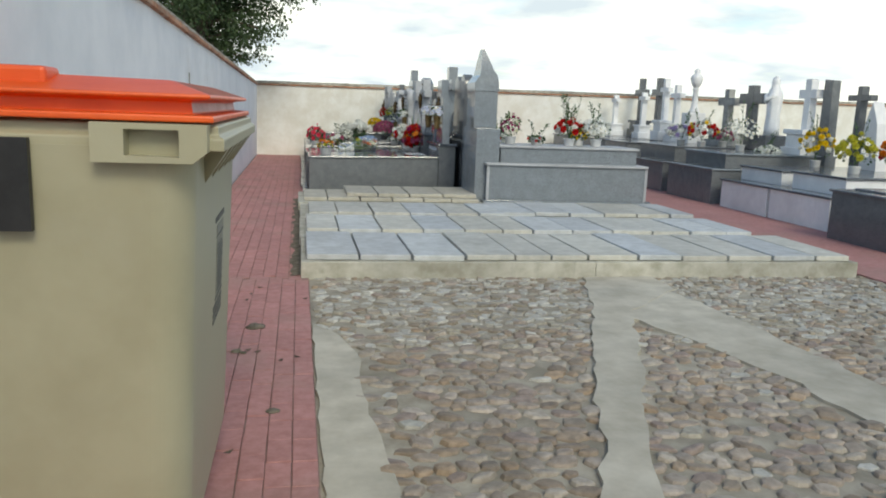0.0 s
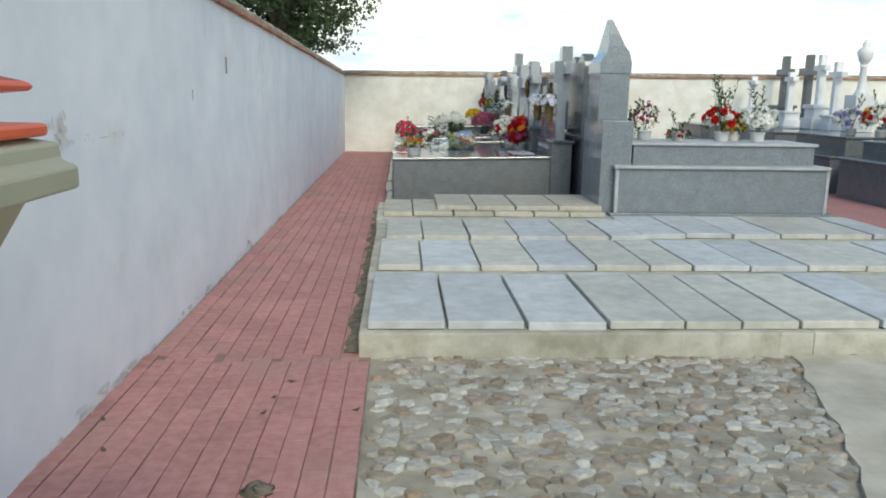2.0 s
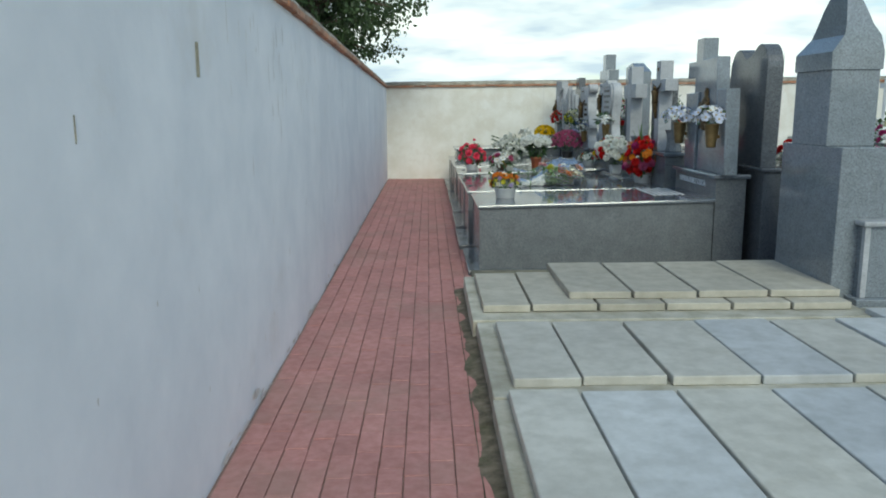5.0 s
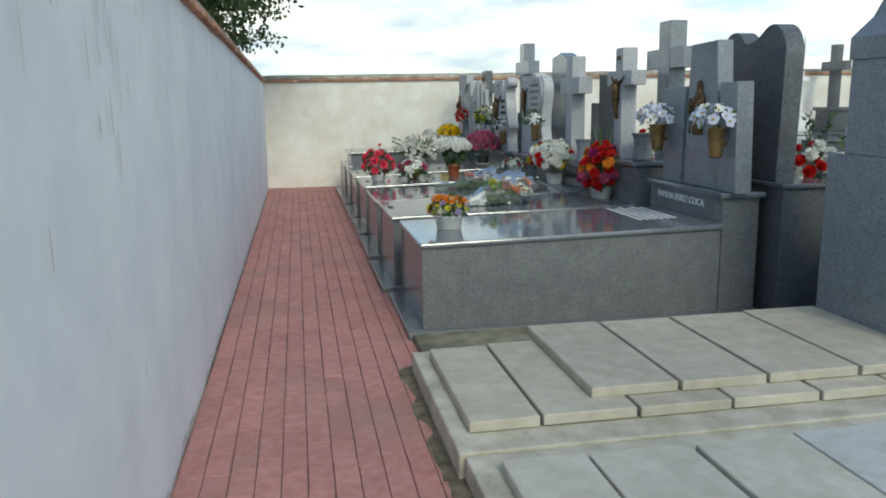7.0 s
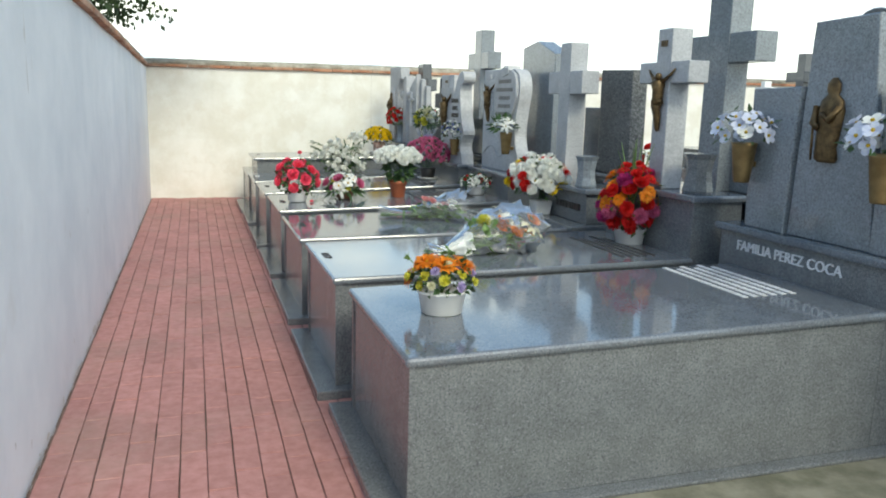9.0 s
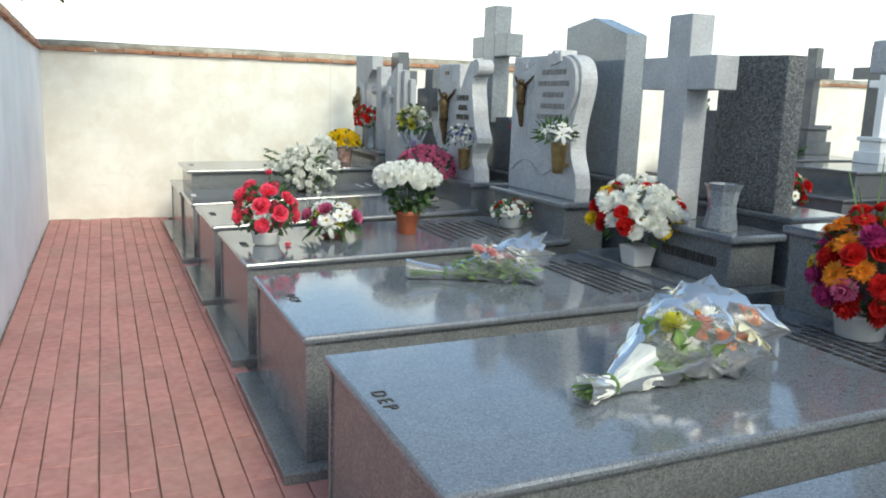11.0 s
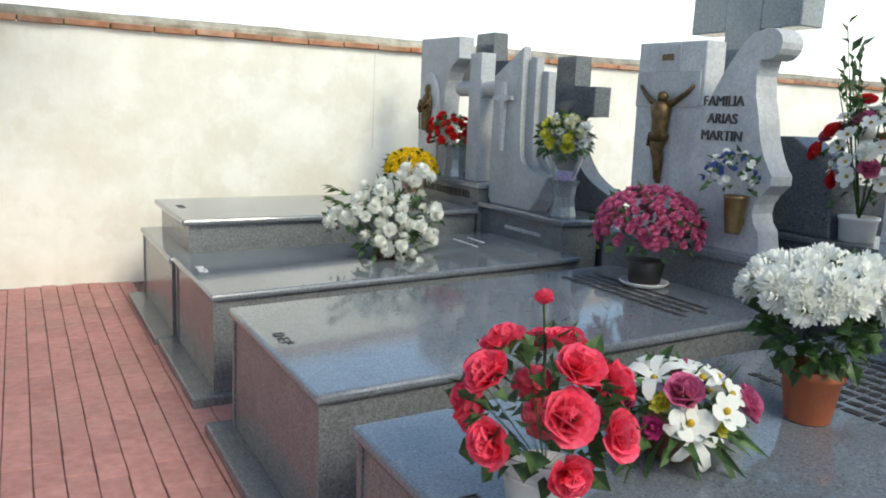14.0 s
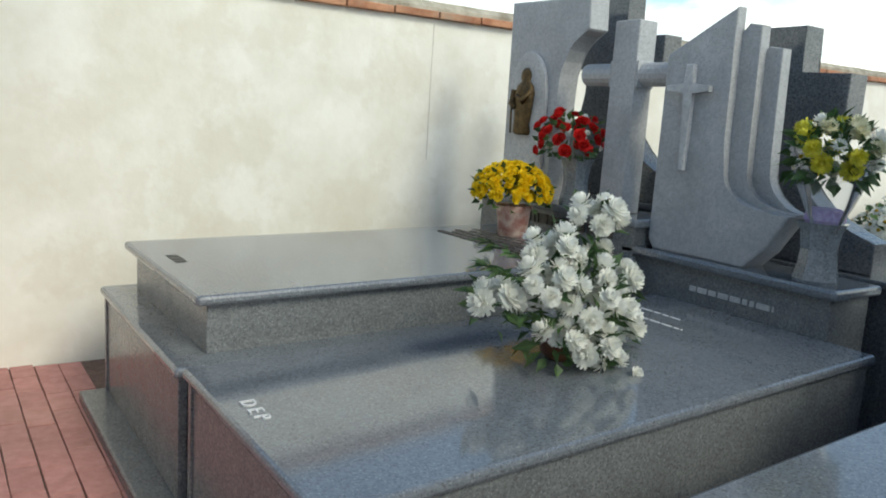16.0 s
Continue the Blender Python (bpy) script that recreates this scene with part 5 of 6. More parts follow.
# orange flowers in a white pot
p = plant((0.415, 13.83, top("a", 0.42)), "planter", "orange gerberas and yellow flowers in a white plastic pot", (0.415, 13.83, top("a", 0.42) + 0.135), (0.125, 0.125, 0.075), 26, [("button", "lemon", 5), ("button", "lilac", 3), ("button", "cream", 1), ("gerbera", "orange", 1)], 110, -0.2, (0.75, 1.05), "leaf", (0.036, 0.015), 0.15)
for x, y, z, s in ((-0.075, -0.02, 0.215, 1.15), (-0.01, -0.05, 0.205, 1.2), (0.085, 0.0, 0.195, 1.2), (0.02, 0.06, 0.20, 1.0)):
    d = Vector((x * 3, y * 3 - 0.15, 0.8)).normalized()
    bloom(p, [(Vector((0.415 + x, 13.83 + y, top("a", 0.42) + z)), d)], [("gerbera", "orange", 1)], (s, s))
for x, y in ((0.05, 0.05), (-0.15, 0.0), (0.13, 0.06), (0.03, 0.08)):
    bm = B()
    tube(bm, [(0.415, 13.83, top("a", 0.42) + 0.1), (0.415 + x * 0.6, 13.83 + y, top("a", 0.42) + 0.18), (0.415 + x, 13.83 + y, top("a", 0.42) + 0.235)], [0.003, 0.003, 0.002], 5)
    part("stem", bm, "leaf_light", p)
    foliage([(Vector((0.415 + x, 13.83 + y, top("a", 0.42) + 0.225)), Vector((FR.uniform(-1, 1), FR.uniform(-1, 1), 0.8))) for _ in range(7)], p, "leaf_light", "bud", (0.03, 0.012))
# tall mixed arrangement
p = plant((2.07, 15.13, top("b", 2.0)), "planter", "dark red, pink and yellow flowers in layers in a white pot", (2.07, 15.12, top("b", 2.0) + 0.27), (0.18, 0.18, 0.20), 0, [], 130, -0.7)
for q, d in dome((2.07, 15.12, top("b", 2.0) + 0.27), (0.18, 0.18, 0.20), 64, -0.75, 0.14):
    if d.z < -0.25:
        layer = [("mum", "red", 6), ("rose", "red", 4), ("mum", "white", 2), ("mum", "pink", 2)]
    elif d.z < 0.1:
        layer = [("mum", "magenta", 3), ("mum", "pink", 4), ("mum", "red", 3), ("mum", "white", 1)]
    elif d.z < 0.4:
        layer = [("daisy", "yellow", 5), ("gerbera", "orange", 2), ("mum", "red", 4)]
    else:
        layer = [("rose", "red", 5), ("gerbera", "red", 4), ("gerbera", "orange", 2), ("mum", "magenta", 1)]
    bloom(p, [(q, d)], layer, (0.85, 1.1))
for i in range(9):
    bm = B()
    a = FR.uniform(0, 6.28)
    tube(bm, [(2.06, 15.12, top("b", 2.0) + 0.2), (2.06 + 0.06 * math.cos(a), 15.12 + 0.06 * math.sin(a), top("b", 2.0) + 0.45), (2.06 + 0.12 * math.cos(a), 15.12 + 0.12 * math.sin(a), top("b", 2.0) + 0.60 + FR.uniform(-0.05, 0.08))], [0.004, 0.006, 0.0015], 4)
    part("grass_blade", bm, "leaf_light", p)
# daisies and carnations in a white square pot
p = plant((2.11, 16.55, 0.612), "square", "white, red and yellow flowers in a square white pot", (2.09, 16.55, 0.612 + 0.27), (0.22, 0.22, 0.18), 0, [], 130, -0.35)
for q, d in dome((2.09, 16.55, 0.612 + 0.27), (0.22, 0.22, 0.18), 80, -0.35):
    gay = FR.random() < (0.45 if d.x - 0.4 * d.y < -0.35 else 0.20)
    bloom(p, [(q, d)], [("rose", "red", 4), ("mum", "yellow", 2), ("gerbera", "orange", 1.5)] if gay else [("daisy", "white", 3), ("mum", "white", 12)])
# roses
r = plant((0.33, 17.84, top("d", 0.33)), "bowl", "deep pink roses in a low white bowl", (0.33, 17.86, top("d", 0.33) + 0.20), (0.165, 0.165, 0.15), 17, [("rose", "rose", 1)], 130, -0.5, (1.1, 1.38), "leaf", (0.05, 0.024), 0.10)
bm = B()
tube(bm, [(0.36, 17.90, top("d", 0.33) + 0.2), (0.37, 17.92, top("d", 0.33) + 0.33), (0.365, 17.93, top("d", 0.33) + 0.42)], [0.004, 0.004, 0.003], 5)
part("stem", bm, "leaf", r)
put("flower", head("rose", "rose"), r, Matrix.Translation(Vector((0.365, 17.93, top("d", 0.33) + 0.42)) - origin(r)) @ Matrix.Diagonal((0.55, 0.55, 0.75, 1)))
put("fallen_petal", head("button", "rose"), r, Matrix.Translation(Vector((0.44, 17.74, top("d", 0.33) + 0.006)) - origin(r)))
# low white arrangement
q = plant((0.765, 17.90, top("d", 0.76)), "brown", "white and pink flowers in a brown bowl", (0.765, 17.90, top("d", 0.76) + 0.11), (0.15, 0.14, 0.11), 30, [("orchid", "white", 8), ("lily", "white", 3), ("button", "magenta", 1.0), ("rose", "pink", 1.1), ("button", "lemon", 1.2)], 70, -0.15, (0.95, 1.3), "leaf", (0.06, 0.016))
foliage([(Vector((0.765 + 0.09 * math.cos(a), 17.90 + 0.09 * math.sin(a), top("d", 0.76) + 0.09)), Vector((math.cos(a), math.sin(a), -0.30))) for a in (i * 0.17 for i in range(37))], q, "leaf", "trailing_leaves", (0.14, 0.013))
# white chrysanthemum
m = plant((1.27, 17.895, top("d", 1.27)), "terracotta", "white chrysanthemum in a terracotta-coloured pot", (1.255, 17.885, top("d", 1.27) + 0.355), (0.185, 0.175, 0.085), 62, [("mum", "white", 1)], 120, -0.12, (0.85, 1.1), jitter=0.10)
foliage(dome((1.27, 17.895, top("d", 1.27) + 0.265), (0.11, 0.11, 0.10), 190, -0.9, 0.25), m, "leaf", "foliage", (0.06, 0.022), (1.27, 17.895, top("d", 1.27) + 0.12))
# small bowl near the headstone
plant((2.035, 17.86, top("d", 2.03)), "bowl", "small bowl of white and red flowers", (2.035, 17.86, top("d", 2.03) + 0.11), (0.14, 0.14, 0.07), 26, [("button", "white", 6), ("daisy", "white", 3), ("button", "red", 3.5)], 70, -0.2, (0.9, 1.2))
# pink chrysanthemum
plant((1.975, 19.30, top("e", 1.97)), "dark", "dense pink chrysanthemum in a dark pot on a saucer", (1.97, 19.30, top("e", 1.97) + 0.27), (0.24, 0.24, 0.19), 190, [("button", "pink", 1)], 130, -0.25, (0.9, 1.2), jitter=0.05)
# large white arrangement
w = thing("potted_flowers", (1.22, 20.60, top("f", 1.22)), "loose arrangement of large white chrysanthemums", "flowers", "flowers on the graves")
pot(w, (1.22, 20.60, top("f", 1.22)), "brown")
for x, y, z, r, n in ((1.13, 20.60, 0.89, 0.08, 7), (1.22, 20.52, 0.84, 0.05, 3), (0.97, 20.62, 0.75, 0.07, 6), (1.08, 20.54, 0.80, 0.09, 9), (1.19, 20.50, 0.74, 0.09, 8), (1.32, 20.54, 0.70, 0.07, 6), (1.42, 20.58, 0.615, 0.06, 5),
                      (1.47, 20.66, 0.77, 0.05, 4), (1.40, 20.70, 0.86, 0.03, 2), (1.40, 20.72, 0.98, 0.08, 8), (1.19, 20.46, 0.62, 0.065, 5), (1.24, 20.44, 0.565, 0.03, 2), (1.09, 20.50, 0.65, 0.06, 4)):
    x, y, z = 1.22 + 1.18 * (x - 1.20), 20.58 + 1.15 * (y - 20.58), z + 0.02
    bloom(w, dome((x, y, z), (r, r * 0.8, r * 0.7), n, -0.35, 0.2), [("mum", "white", 1)], (0.72, 1.05))
    foliage(dome((x, y + 0.03, z - 0.02), (r * 0.9, r * 0.9, r), 16, -0.9, 0.3), w, "leaf", "foliage", (0.07, 0.016), (1.22, 20.60, top("f", 1.22) + 0.08))
foliage(dome((1.24, 20.62, top("f", 1.22) + 0.17), (0.16, 0.12, 0.17), 110, -0.9, 0.3), w, "leaf", "foliage", (0.08, 0.018), (1.22, 20.60, top("f", 1.22) + 0.06))
for dz in (0.0, 0.07):
    foliage([(Vector((1.0 - 0.13 * k / 12, 20.60, top("f", 1.22) + 0.28 + dz + 0.05 * k / 12)), Vector((-1, 0, 0.2))) for k in range(13)] * 2, w, "leaf", "frond", (0.06, 0.007))
for x, y in ((1.31, 20.36),):
    put("fallen_flower", head("button", "white"), w, Matrix.Translation(Vector((x, y, top("f", 1.22) + 0.008)) - origin(w)) @ Matrix.Rotation(1.2, 4, "X"))
# yellow chrysanthemum
plant((2.0, 21.86, 0.738), "foil", "dense yellow chrysanthemum in a wrapped pot", (1.98, 21.86, 0.738 + 0.22), (0.19, 0.19, 0.15), 190, [("button", "yellow", 1)], 110, -0.12, (0.9, 1.2), jitter=0.04)


def sheaf(x0, y0, x1, y1, z, label, kinds, n, wide, tie=0.18, paper=0.0, reach=(0.45, 0.98), film_to=0.92, size=(0.85, 1.2), tall=0.075):
    """Cut flowers lying in a clear wrap, tied near the stalks; from the stalk end to the flower end. paper: how far a white sheet is wound round the stalks."""
    a, b = Vector((x0, y0, z)), Vector((x1, y1, z))
    d = (b - a).normalized()
    s = Vector((-d.y, d.x, 0))
    ln = (b - a).length
    t = thing("wrapped_bouquet", a, label, "bouquet", "flowers on the graves")
    places = []
    for i in range(150):
        f = FR.uniform(0.30, 0.95)
        places.append((a + d * ln * f + s * FR.uniform(-1, 1) * wide * (0.2 + 0.8 * f) * 0.6 + Vector((0, 0, FR.uniform(0.01, 0.11))), d + s * FR.uniform(-0.5, 0.5)))
    foliage(places, t, "leaf_light", size=(0.075, 0.014))
    spots = []
    for i in range(n):
        f = FR.uniform(*reach)
        spots.append((a + d * ln * f + s * FR.uniform(-1, 1) * wide * 0.75 * f + Vector((0, 0, FR.uniform(0.9, 2.0) * tall)), (d * FR.uniform(0.0, 0.6) + s * FR.uniform(-0.5, 0.5) + Vector((0, 0, 0.9))).normalized()))
    bloom(t, spots, kinds, size)
    for i in range(14):
        o = s * FR.uniform(-0.03, 0.03)
        bm = B()
        tube(bm, [a + o * 1.6 - d * ln * 0.03 + Vector((0, 0, 0.012 + 0.03 * FR.random())), a + d * ln * tie + o * 0.5 + Vector((0, 0, 0.03)), a + d * ln * 0.6 + o * 3 + Vector((0, 0, 0.05))], [0.0045, 0.004, 0.003], 5)
        part("stalk", bm, "leaf_light", t)

    def sleeve(f0, f1, grow, seed, rough):
        bm = B()
        rings = []
        for i in range(22):
            f = f0 + (f1 - f0) * i / 21
            c = a + d * ln * f
            r = 0.030 + abs(f - tie) * grow * (0.45 if f < tie else 1.0)
            h = min(r, tall + 0.03 * f)
            row = []
            for k in range(26):
                ang = 2 * math.pi * k / 26
                nz = noise.noise((f * 9 + seed, math.cos(ang) * 3, math.sin(ang) * 3)) + 0.5 * noise.noise((f * 23 + seed, math.cos(ang) * 7, math.sin(ang) * 7))
                rr = 1 + rough * nz * (0.4 + f)
                row.append(bm.verts.new(c + d * 0.05 * nz * (f > 0.8) + s * math.cos(ang) * r * rr + Vector((0, 0, max(0.003, h * 0.9 + math.sin(ang) * h * rr)))))
            rings.append(row)
        for lo, hi in zip(rings, rings[1:]):
            for k in range(26):
                bm.faces.new((lo[k], lo[(k + 1) % 26], hi[(k + 1) % 26], hi[k]))
        return bm

    wrap = part("clear_wrap", sleeve(-0.06, film_to, wide * 1.0, x0, 0.38), "film", t, "crinkled clear plastic wrap", True)
    if paper:
        part("paper_wrap", sleeve(-0.02, paper, wide * 0.75, x0 + 4, 0.7), "white", t, "crumpled white paper round the stalks")
    bm = B()
    c = a + d * ln * tie
    tube(bm, [c + s * 0.034 * math.cos(k * 0.7) + Vector((0, 0, 0.032 + 0.03 * math.sin(k * 0.7))) for k in range(10)], [0.006] * 10, 5)
    part("ribbon", bm, "leaf_light", wrap, "pale green ribbon tie")
    return t


b = sheaf(0.70, 14.93, 1.36, 15.12, top("b", 1.0), "bouquet of cream, yellow and orange flowers in clear wrap", [("lily", "cream", 3), ("mum", "white", 4), ("mum", "lemon", 4), ("gerbera", "orange", 0.6)], 30, 0.24, 0.14, 0.36, tall=0.115)
bloom(b, [(Vector((1.22 + FR.uniform(-0.10, 0.14), 15.0 + FR.uniform(-0.06, 0.08), top("b", 1.25) + FR.uniform(0.12, 0.2))), Vector((0.4, -0.5, 0.7))) for _ in range(7)], [("rose", "orange", 3), ("gerbera", "orange", 1)], (0.8, 1.0))
foliage([(Vector((1.10 + FR.uniform(-0.2, 0.22), 14.99 + FR.uniform(-0.08, 0.08), top("b", 1.1) + FR.uniform(0.08, 0.20))), Vector((FR.uniform(-0.4, 1), FR.uniform(-1, 0.4), FR.uniform(0.2, 0.9)))) for _ in range(34)], b, "leaf_light", size=(0.06, 0.02))
sheaf(0.85, 16.70, 1.42, 16.46, top("c", 1.1), "bouquet of white and pink flowers in clear wrap", [("button", "white", 5), ("daisy", "white", 3), ("rose", "blush", 1.6), ("orchid", "white", 2)], 34, 0.15, 0.26, 0.0, (0.50, 0.90), 1.06, (0.65, 0.9), tall=0.09)


def vase(at, kind, label, h=0.2, r=0.06, square=False):
    t = thing("vase", at, label, "vase")
    bm = B()
    if kind == "brass":
        lathe(bm, [(r * 0.62, 0), (r * 0.66, 0.01), (r * 0.86, h * 0.55), (r, h * 0.92), (r * 1.06, h), (r * 0.92, h), (r * 0.85, h * 0.9)], at, 18)
        part("vessel", bm, "brass", t, smooth=True)
    else:
        segs = 8 if square else 18
        lathe(bm, [(r * 0.95, 0), (r * 1.0, 0.012), (r * 0.86, h * 0.3), (r * 0.80, h * 0.55), (r * 0.92, h * 0.85), (r * 1.12, h), (r * 0.9, h), (r * 0.8, h * 0.9)], at, segs)
        part("vessel", bm, kind, t, smooth=not square)
    return t


def filled(t, centre, radii, n, kinds, leaves=50, scale=(0.8, 1.0), low=-0.1, leaf="leaf", size=(0.05, 0.016)):
    """Flowers standing in a vase, as a thing of their own."""
    base = origin(t)
    f = thing("cut_flowers", (centre[0], centre[1], base.z), "fresh cut flowers standing in a vase", "flowers", "flowers on the graves")
    foliage(dome(centre, [q * 0.85 for q in radii], leaves, low - 0.4, 0.25), f, leaf, size=size, stems_to=(base.x, base.y, centre[2] - radii[2]))
    bloom(f, dome(centre, radii, n, low, 0.15), kinds, scale)
    return f


for y in (13.40, 14.27):
    v = vase((2.18, y, 1.10), "brass", "brass vase fixed to a headstone", 0.205, 0.062)
    bm = B()
    box(bm, 2.18, 2.255, y - 0.018, y + 0.018, 1.18, 1.21, 0.004)
    part("bracket", bm, "brass", v)
    filled(v, (2.165, y, 1.36), (0.13, 0.15, 0.09), 26, [("orchid", "paleblue", 5), ("orchid", "white", 1)], 30, (0.9, 1.15), -0.25)
v = vase((2.20, 17.56, 1.02), "brass", "brass vase on a headstone", 0.2, 0.056)
bm = B()
box(bm, 2.20, 2.278, 17.545, 17.575, 1.06, 1.09, 0.004)
part("bracket", bm, "brass", v)
filled(v, (2.19, 17.59, 1.265), (0.10, 0.13, 0.07), 9, [("lily", "white", 4), ("lily", "cream", 1)], 60, (0.8, 1.0), 0.0, "leaf", (0.09, 0.014))
v = vase((2.18, 18.99, 0.915), "brass", "brass vase on a headstone", 0.17, 0.052)
bm = B()
box(bm, 2.18, 2.24, 18.975, 19.005, 0.95, 0.98, 0.004)
part("bracket", bm, "brass", v)
filled(v, (2.17, 19.01, 1.17), (0.11, 0.11, 0.10), 40, [("button", "blue", 4), ("button", "white", 3)], 40, (0.6, 0.9), -0.3)
v = vase((2.31, 20.40, 0.79), "granite_blue", "flared grey granite vase", 0.23, 0.085, True)
f = filled(v, (2.27, 20.375, 1.27), (0.14, 0.14, 0.12), 30, [("mum", "white", 2), ("daisy", "white", 4), ("mum", "cream", 3), ("mum", "lemon", 3), ("button", "red", 0.6)], 170, (0.7, 1.0), -0.45, "leaf", (0.07, 0.02))
bm = B()
lathe(bm, [(0.05, 0.98), (0.075, 1.05), (0.12, 1.18), (0.165, 1.30)], (2.29, 20.385, 0.0), 18)
bm.faces.ensure_lookup_table()
bmesh.ops.delete(bm, geom=[q for q in bm.faces if len(q.verts) > 4], context="FACES")
for q in bm.verts:
    q.co += 0.018 * Vector(noise.noise_vector(q.co * 14))
part("clear_wrap", bm, "film", f, "crinkled clear plastic wrap", True)
bm = B()
lathe(bm, [(0.06, 1.015), (0.075, 1.03), (0.07, 1.06), (0.05, 1.075)], (2.30, 20.39, 0.0), 14)
part("ribbon", bm, "lilac", f, "purple ribbon")
v = vase((2.27, 21.71, 0.915), "granite_blue", "flared grey granite vase", 0.24, 0.078, True)
filled(v, (2.25, 21.76, 1.25), (0.15, 0.17, 0.12), 36, [("rose", "red", 6), ("button", "white", 2)], 90, (0.6, 0.8), -0.5)
vase((2.27, 16.12, 0.875), "granite_blue", "flared grey granite vase, empty", 0.23, 0.085, True)
vase((2.29, 14.78, 0.985), "granite_side", "flared grey granite vase, empty", 0.23, 0.09, True)

# flowers of the second row
def spray(at, label, kinds, n, radii, height, tall=0, potkind="white"):
    x, y, z = at
    t = plant(at, potkind, label, (x, y, z + height), radii, n, kinds, 80, -0.4, (0.9, 1.2), jitter=0.2)
    for i in range(tall):
        a = FR.uniform(0, 6.28)
        q = Vector((x + 0.16 * math.cos(a), y + 0.16 * math.sin(a), z + height + radii[2] + FR.uniform(0.1, 0.35)))
        bm = B()
        tube(bm, [(x, y, z + 0.1), (x + 0.06 * math.cos(a), y + 0.06 * math.sin(a), z + height), q], [0.005, 0.004, 0.002], 5)
        part("stem", bm, "leaf", t)
        foliage([(Vector((x, y, z + height)).lerp(q, f), (q - Vector((x, y, z))).normalized() + Vector((FR.uniform(-1, 1), FR.uniform(-1, 1), 0))) for f in (k / 16 for k in range(5, 17))], t, "leaf", "frond", (0.07, 0.014))
    return t


spray((4.02, 12.2, 0.942), "red and white carnations with tall fern fronds", [("rose", "red", 4), ("mum", "white", 2), ("button", "cream", 1)], 26, (0.20, 0.18, 0.15), 0.26, 8)
spray((4.45, 12.2, 0.942), "white flowers in a white pot", [("mum", "white", 4), ("lily", "white", 2)], 24, (0.19, 0.17, 0.14), 0.25, 3)
spray((4.22, 12.35, 0.942), "small yellow flowers in a pot", [("button", "yellow", 1)], 30, (0.12, 0.12, 0.10), 0.16, 0)
spray((3.12, 12.3, 0.942), "dark red flowers among leaves", [("button", "magenta", 3), ("button", "cream", 1)], 26, (0.13, 0.18, 0.16), 0.26, 0)
spray((3.50, 12.2, 0.942), "sparse flowers with thin fronds", [("button", "lilac", 1), ("button", "red", 2)], 8, (0.12, 0.12, 0.04), 0.08, 2)
spray((3.15, 13.75, 0.60), "red and white flowers with green leaves", [("rose", "red", 3), ("mum", "white", 3)], 26, (0.20, 0.20, 0.16), 0.38, 3)
spray((3.25, 13.35, 0.60), "white and pale blue flowers with fern leaves", [("mum", "white", 3), ("button", "paleblue", 2)], 14, (0.20, 0.18, 0.16), 0.30, 6)
spray((3.02, 17.12, 0.585), "red and white flowers with tall leaves", [("rose", "red", 3), ("mum", "white", 2)], 24, (0.18, 0.15, 0.20), 0.46, 4)
spray((3.3, 16.75, 0.585), "red and white flowers in a pot", [("rose", "red", 3), ("daisy", "white", 2)], 20, (0.16, 0.16, 0.14), 0.40, 2)
spray((2.70, 18.74, 0.90), "white and pink gladioli with red roses", [("rose", "red", 1.3), ("orchid", "white", 4), ("mum", "white", 2), ("rose", "pink", 2.5)], 46, (0.14, 0.19, 0.26), 0.34, 8)
plant((3.40, 20.60, 0.56), "tall", "white daisies with yellow buds in a tall white pot", (3.40, 20.60, 0.56 + 0.32), (0.22, 0.22, 0.19), 90, [("daisy", "white", 9), ("button", "lemon", 1)], 160, -0.3, (0.9, 1.1))
# flowers of the third row
for at, label, kinds, n, radii in (((7.7, 15.75, 0.88), "lilac and white flowers in a pot", [("mum", "lilac", 3), ("mum", "white", 4)], 36, (0.26, 0.36, 0.16)), ((7.8, 15.1, 0.88), "red and white flowers in a pot", [("rose", "red", 4), ("mum", "white", 3), ("mum", "yellow", 1)], 36, (0.26, 0.34, 0.20)),
                                   ((8.1, 14.2, 0.86), "white flowers in a pot", [("daisy", "white", 1)], 60, (0.30, 0.34, 0.24)), ((7.9, 10.85, 0.72), "yellow flowers in a pot", [("mum", "lemon", 3), ("daisy", "white", 1)], 44, (0.24, 0.26, 0.22)),
                                   ((8.5, 12.55, 0.70), "yellow and white flowers in a pot", [("mum", "yellow", 2), ("mum", "white", 1)], 26, (0.22, 0.26, 0.26)), ((8.4, 13.8, 0.70), "white flowers in a low pot", [("mum", "white", 1)], 16, (0.20, 0.26, 0.08)),
                                   ((8.8, 11.1, 0.72), "red and orange flowers in a pot", [("mum", "red", 2), ("mum", "orange", 2)], 24, (0.2, 0.3, 0.2)), ((8.4, 15.35, 0.88), "pink flowers before a black cross", [("rose", "pink", 1)], 14, (0.16, 0.2, 0.12))):
    spray(at, label, kinds, n, radii, radii[2] + 0.1, 2)

# ---- refuse container by the wall ----
bx0, bx1, by0, by1 = -1.04, -0.20, 2.85, 4.24
bin_ = thing("waste_container", ((bx0 + bx1) / 2, (by0 + by1) / 2, 0), "large beige plastic waste container with an orange lid", "waste container")
bm = B()
lo = [bm.verts.new((x, y, 0.14)) for x, y in ((bx0 + 0.12, by0 + 0.10), (bx1 - 0.12, by0 + 0.10), (bx1 - 0.12, by1 - 0.10), (bx0 + 0.12, by1 - 0.10))]
hi = [bm.verts.new((x, y, 1.27)) for x, y in ((bx0 + 0.04, by0 + 0.035), (bx1 - 0.075, by0 + 0.035), (bx1 - 0.075, by1 - 0.03), (bx0 + 0.04, by1 - 0.03))]
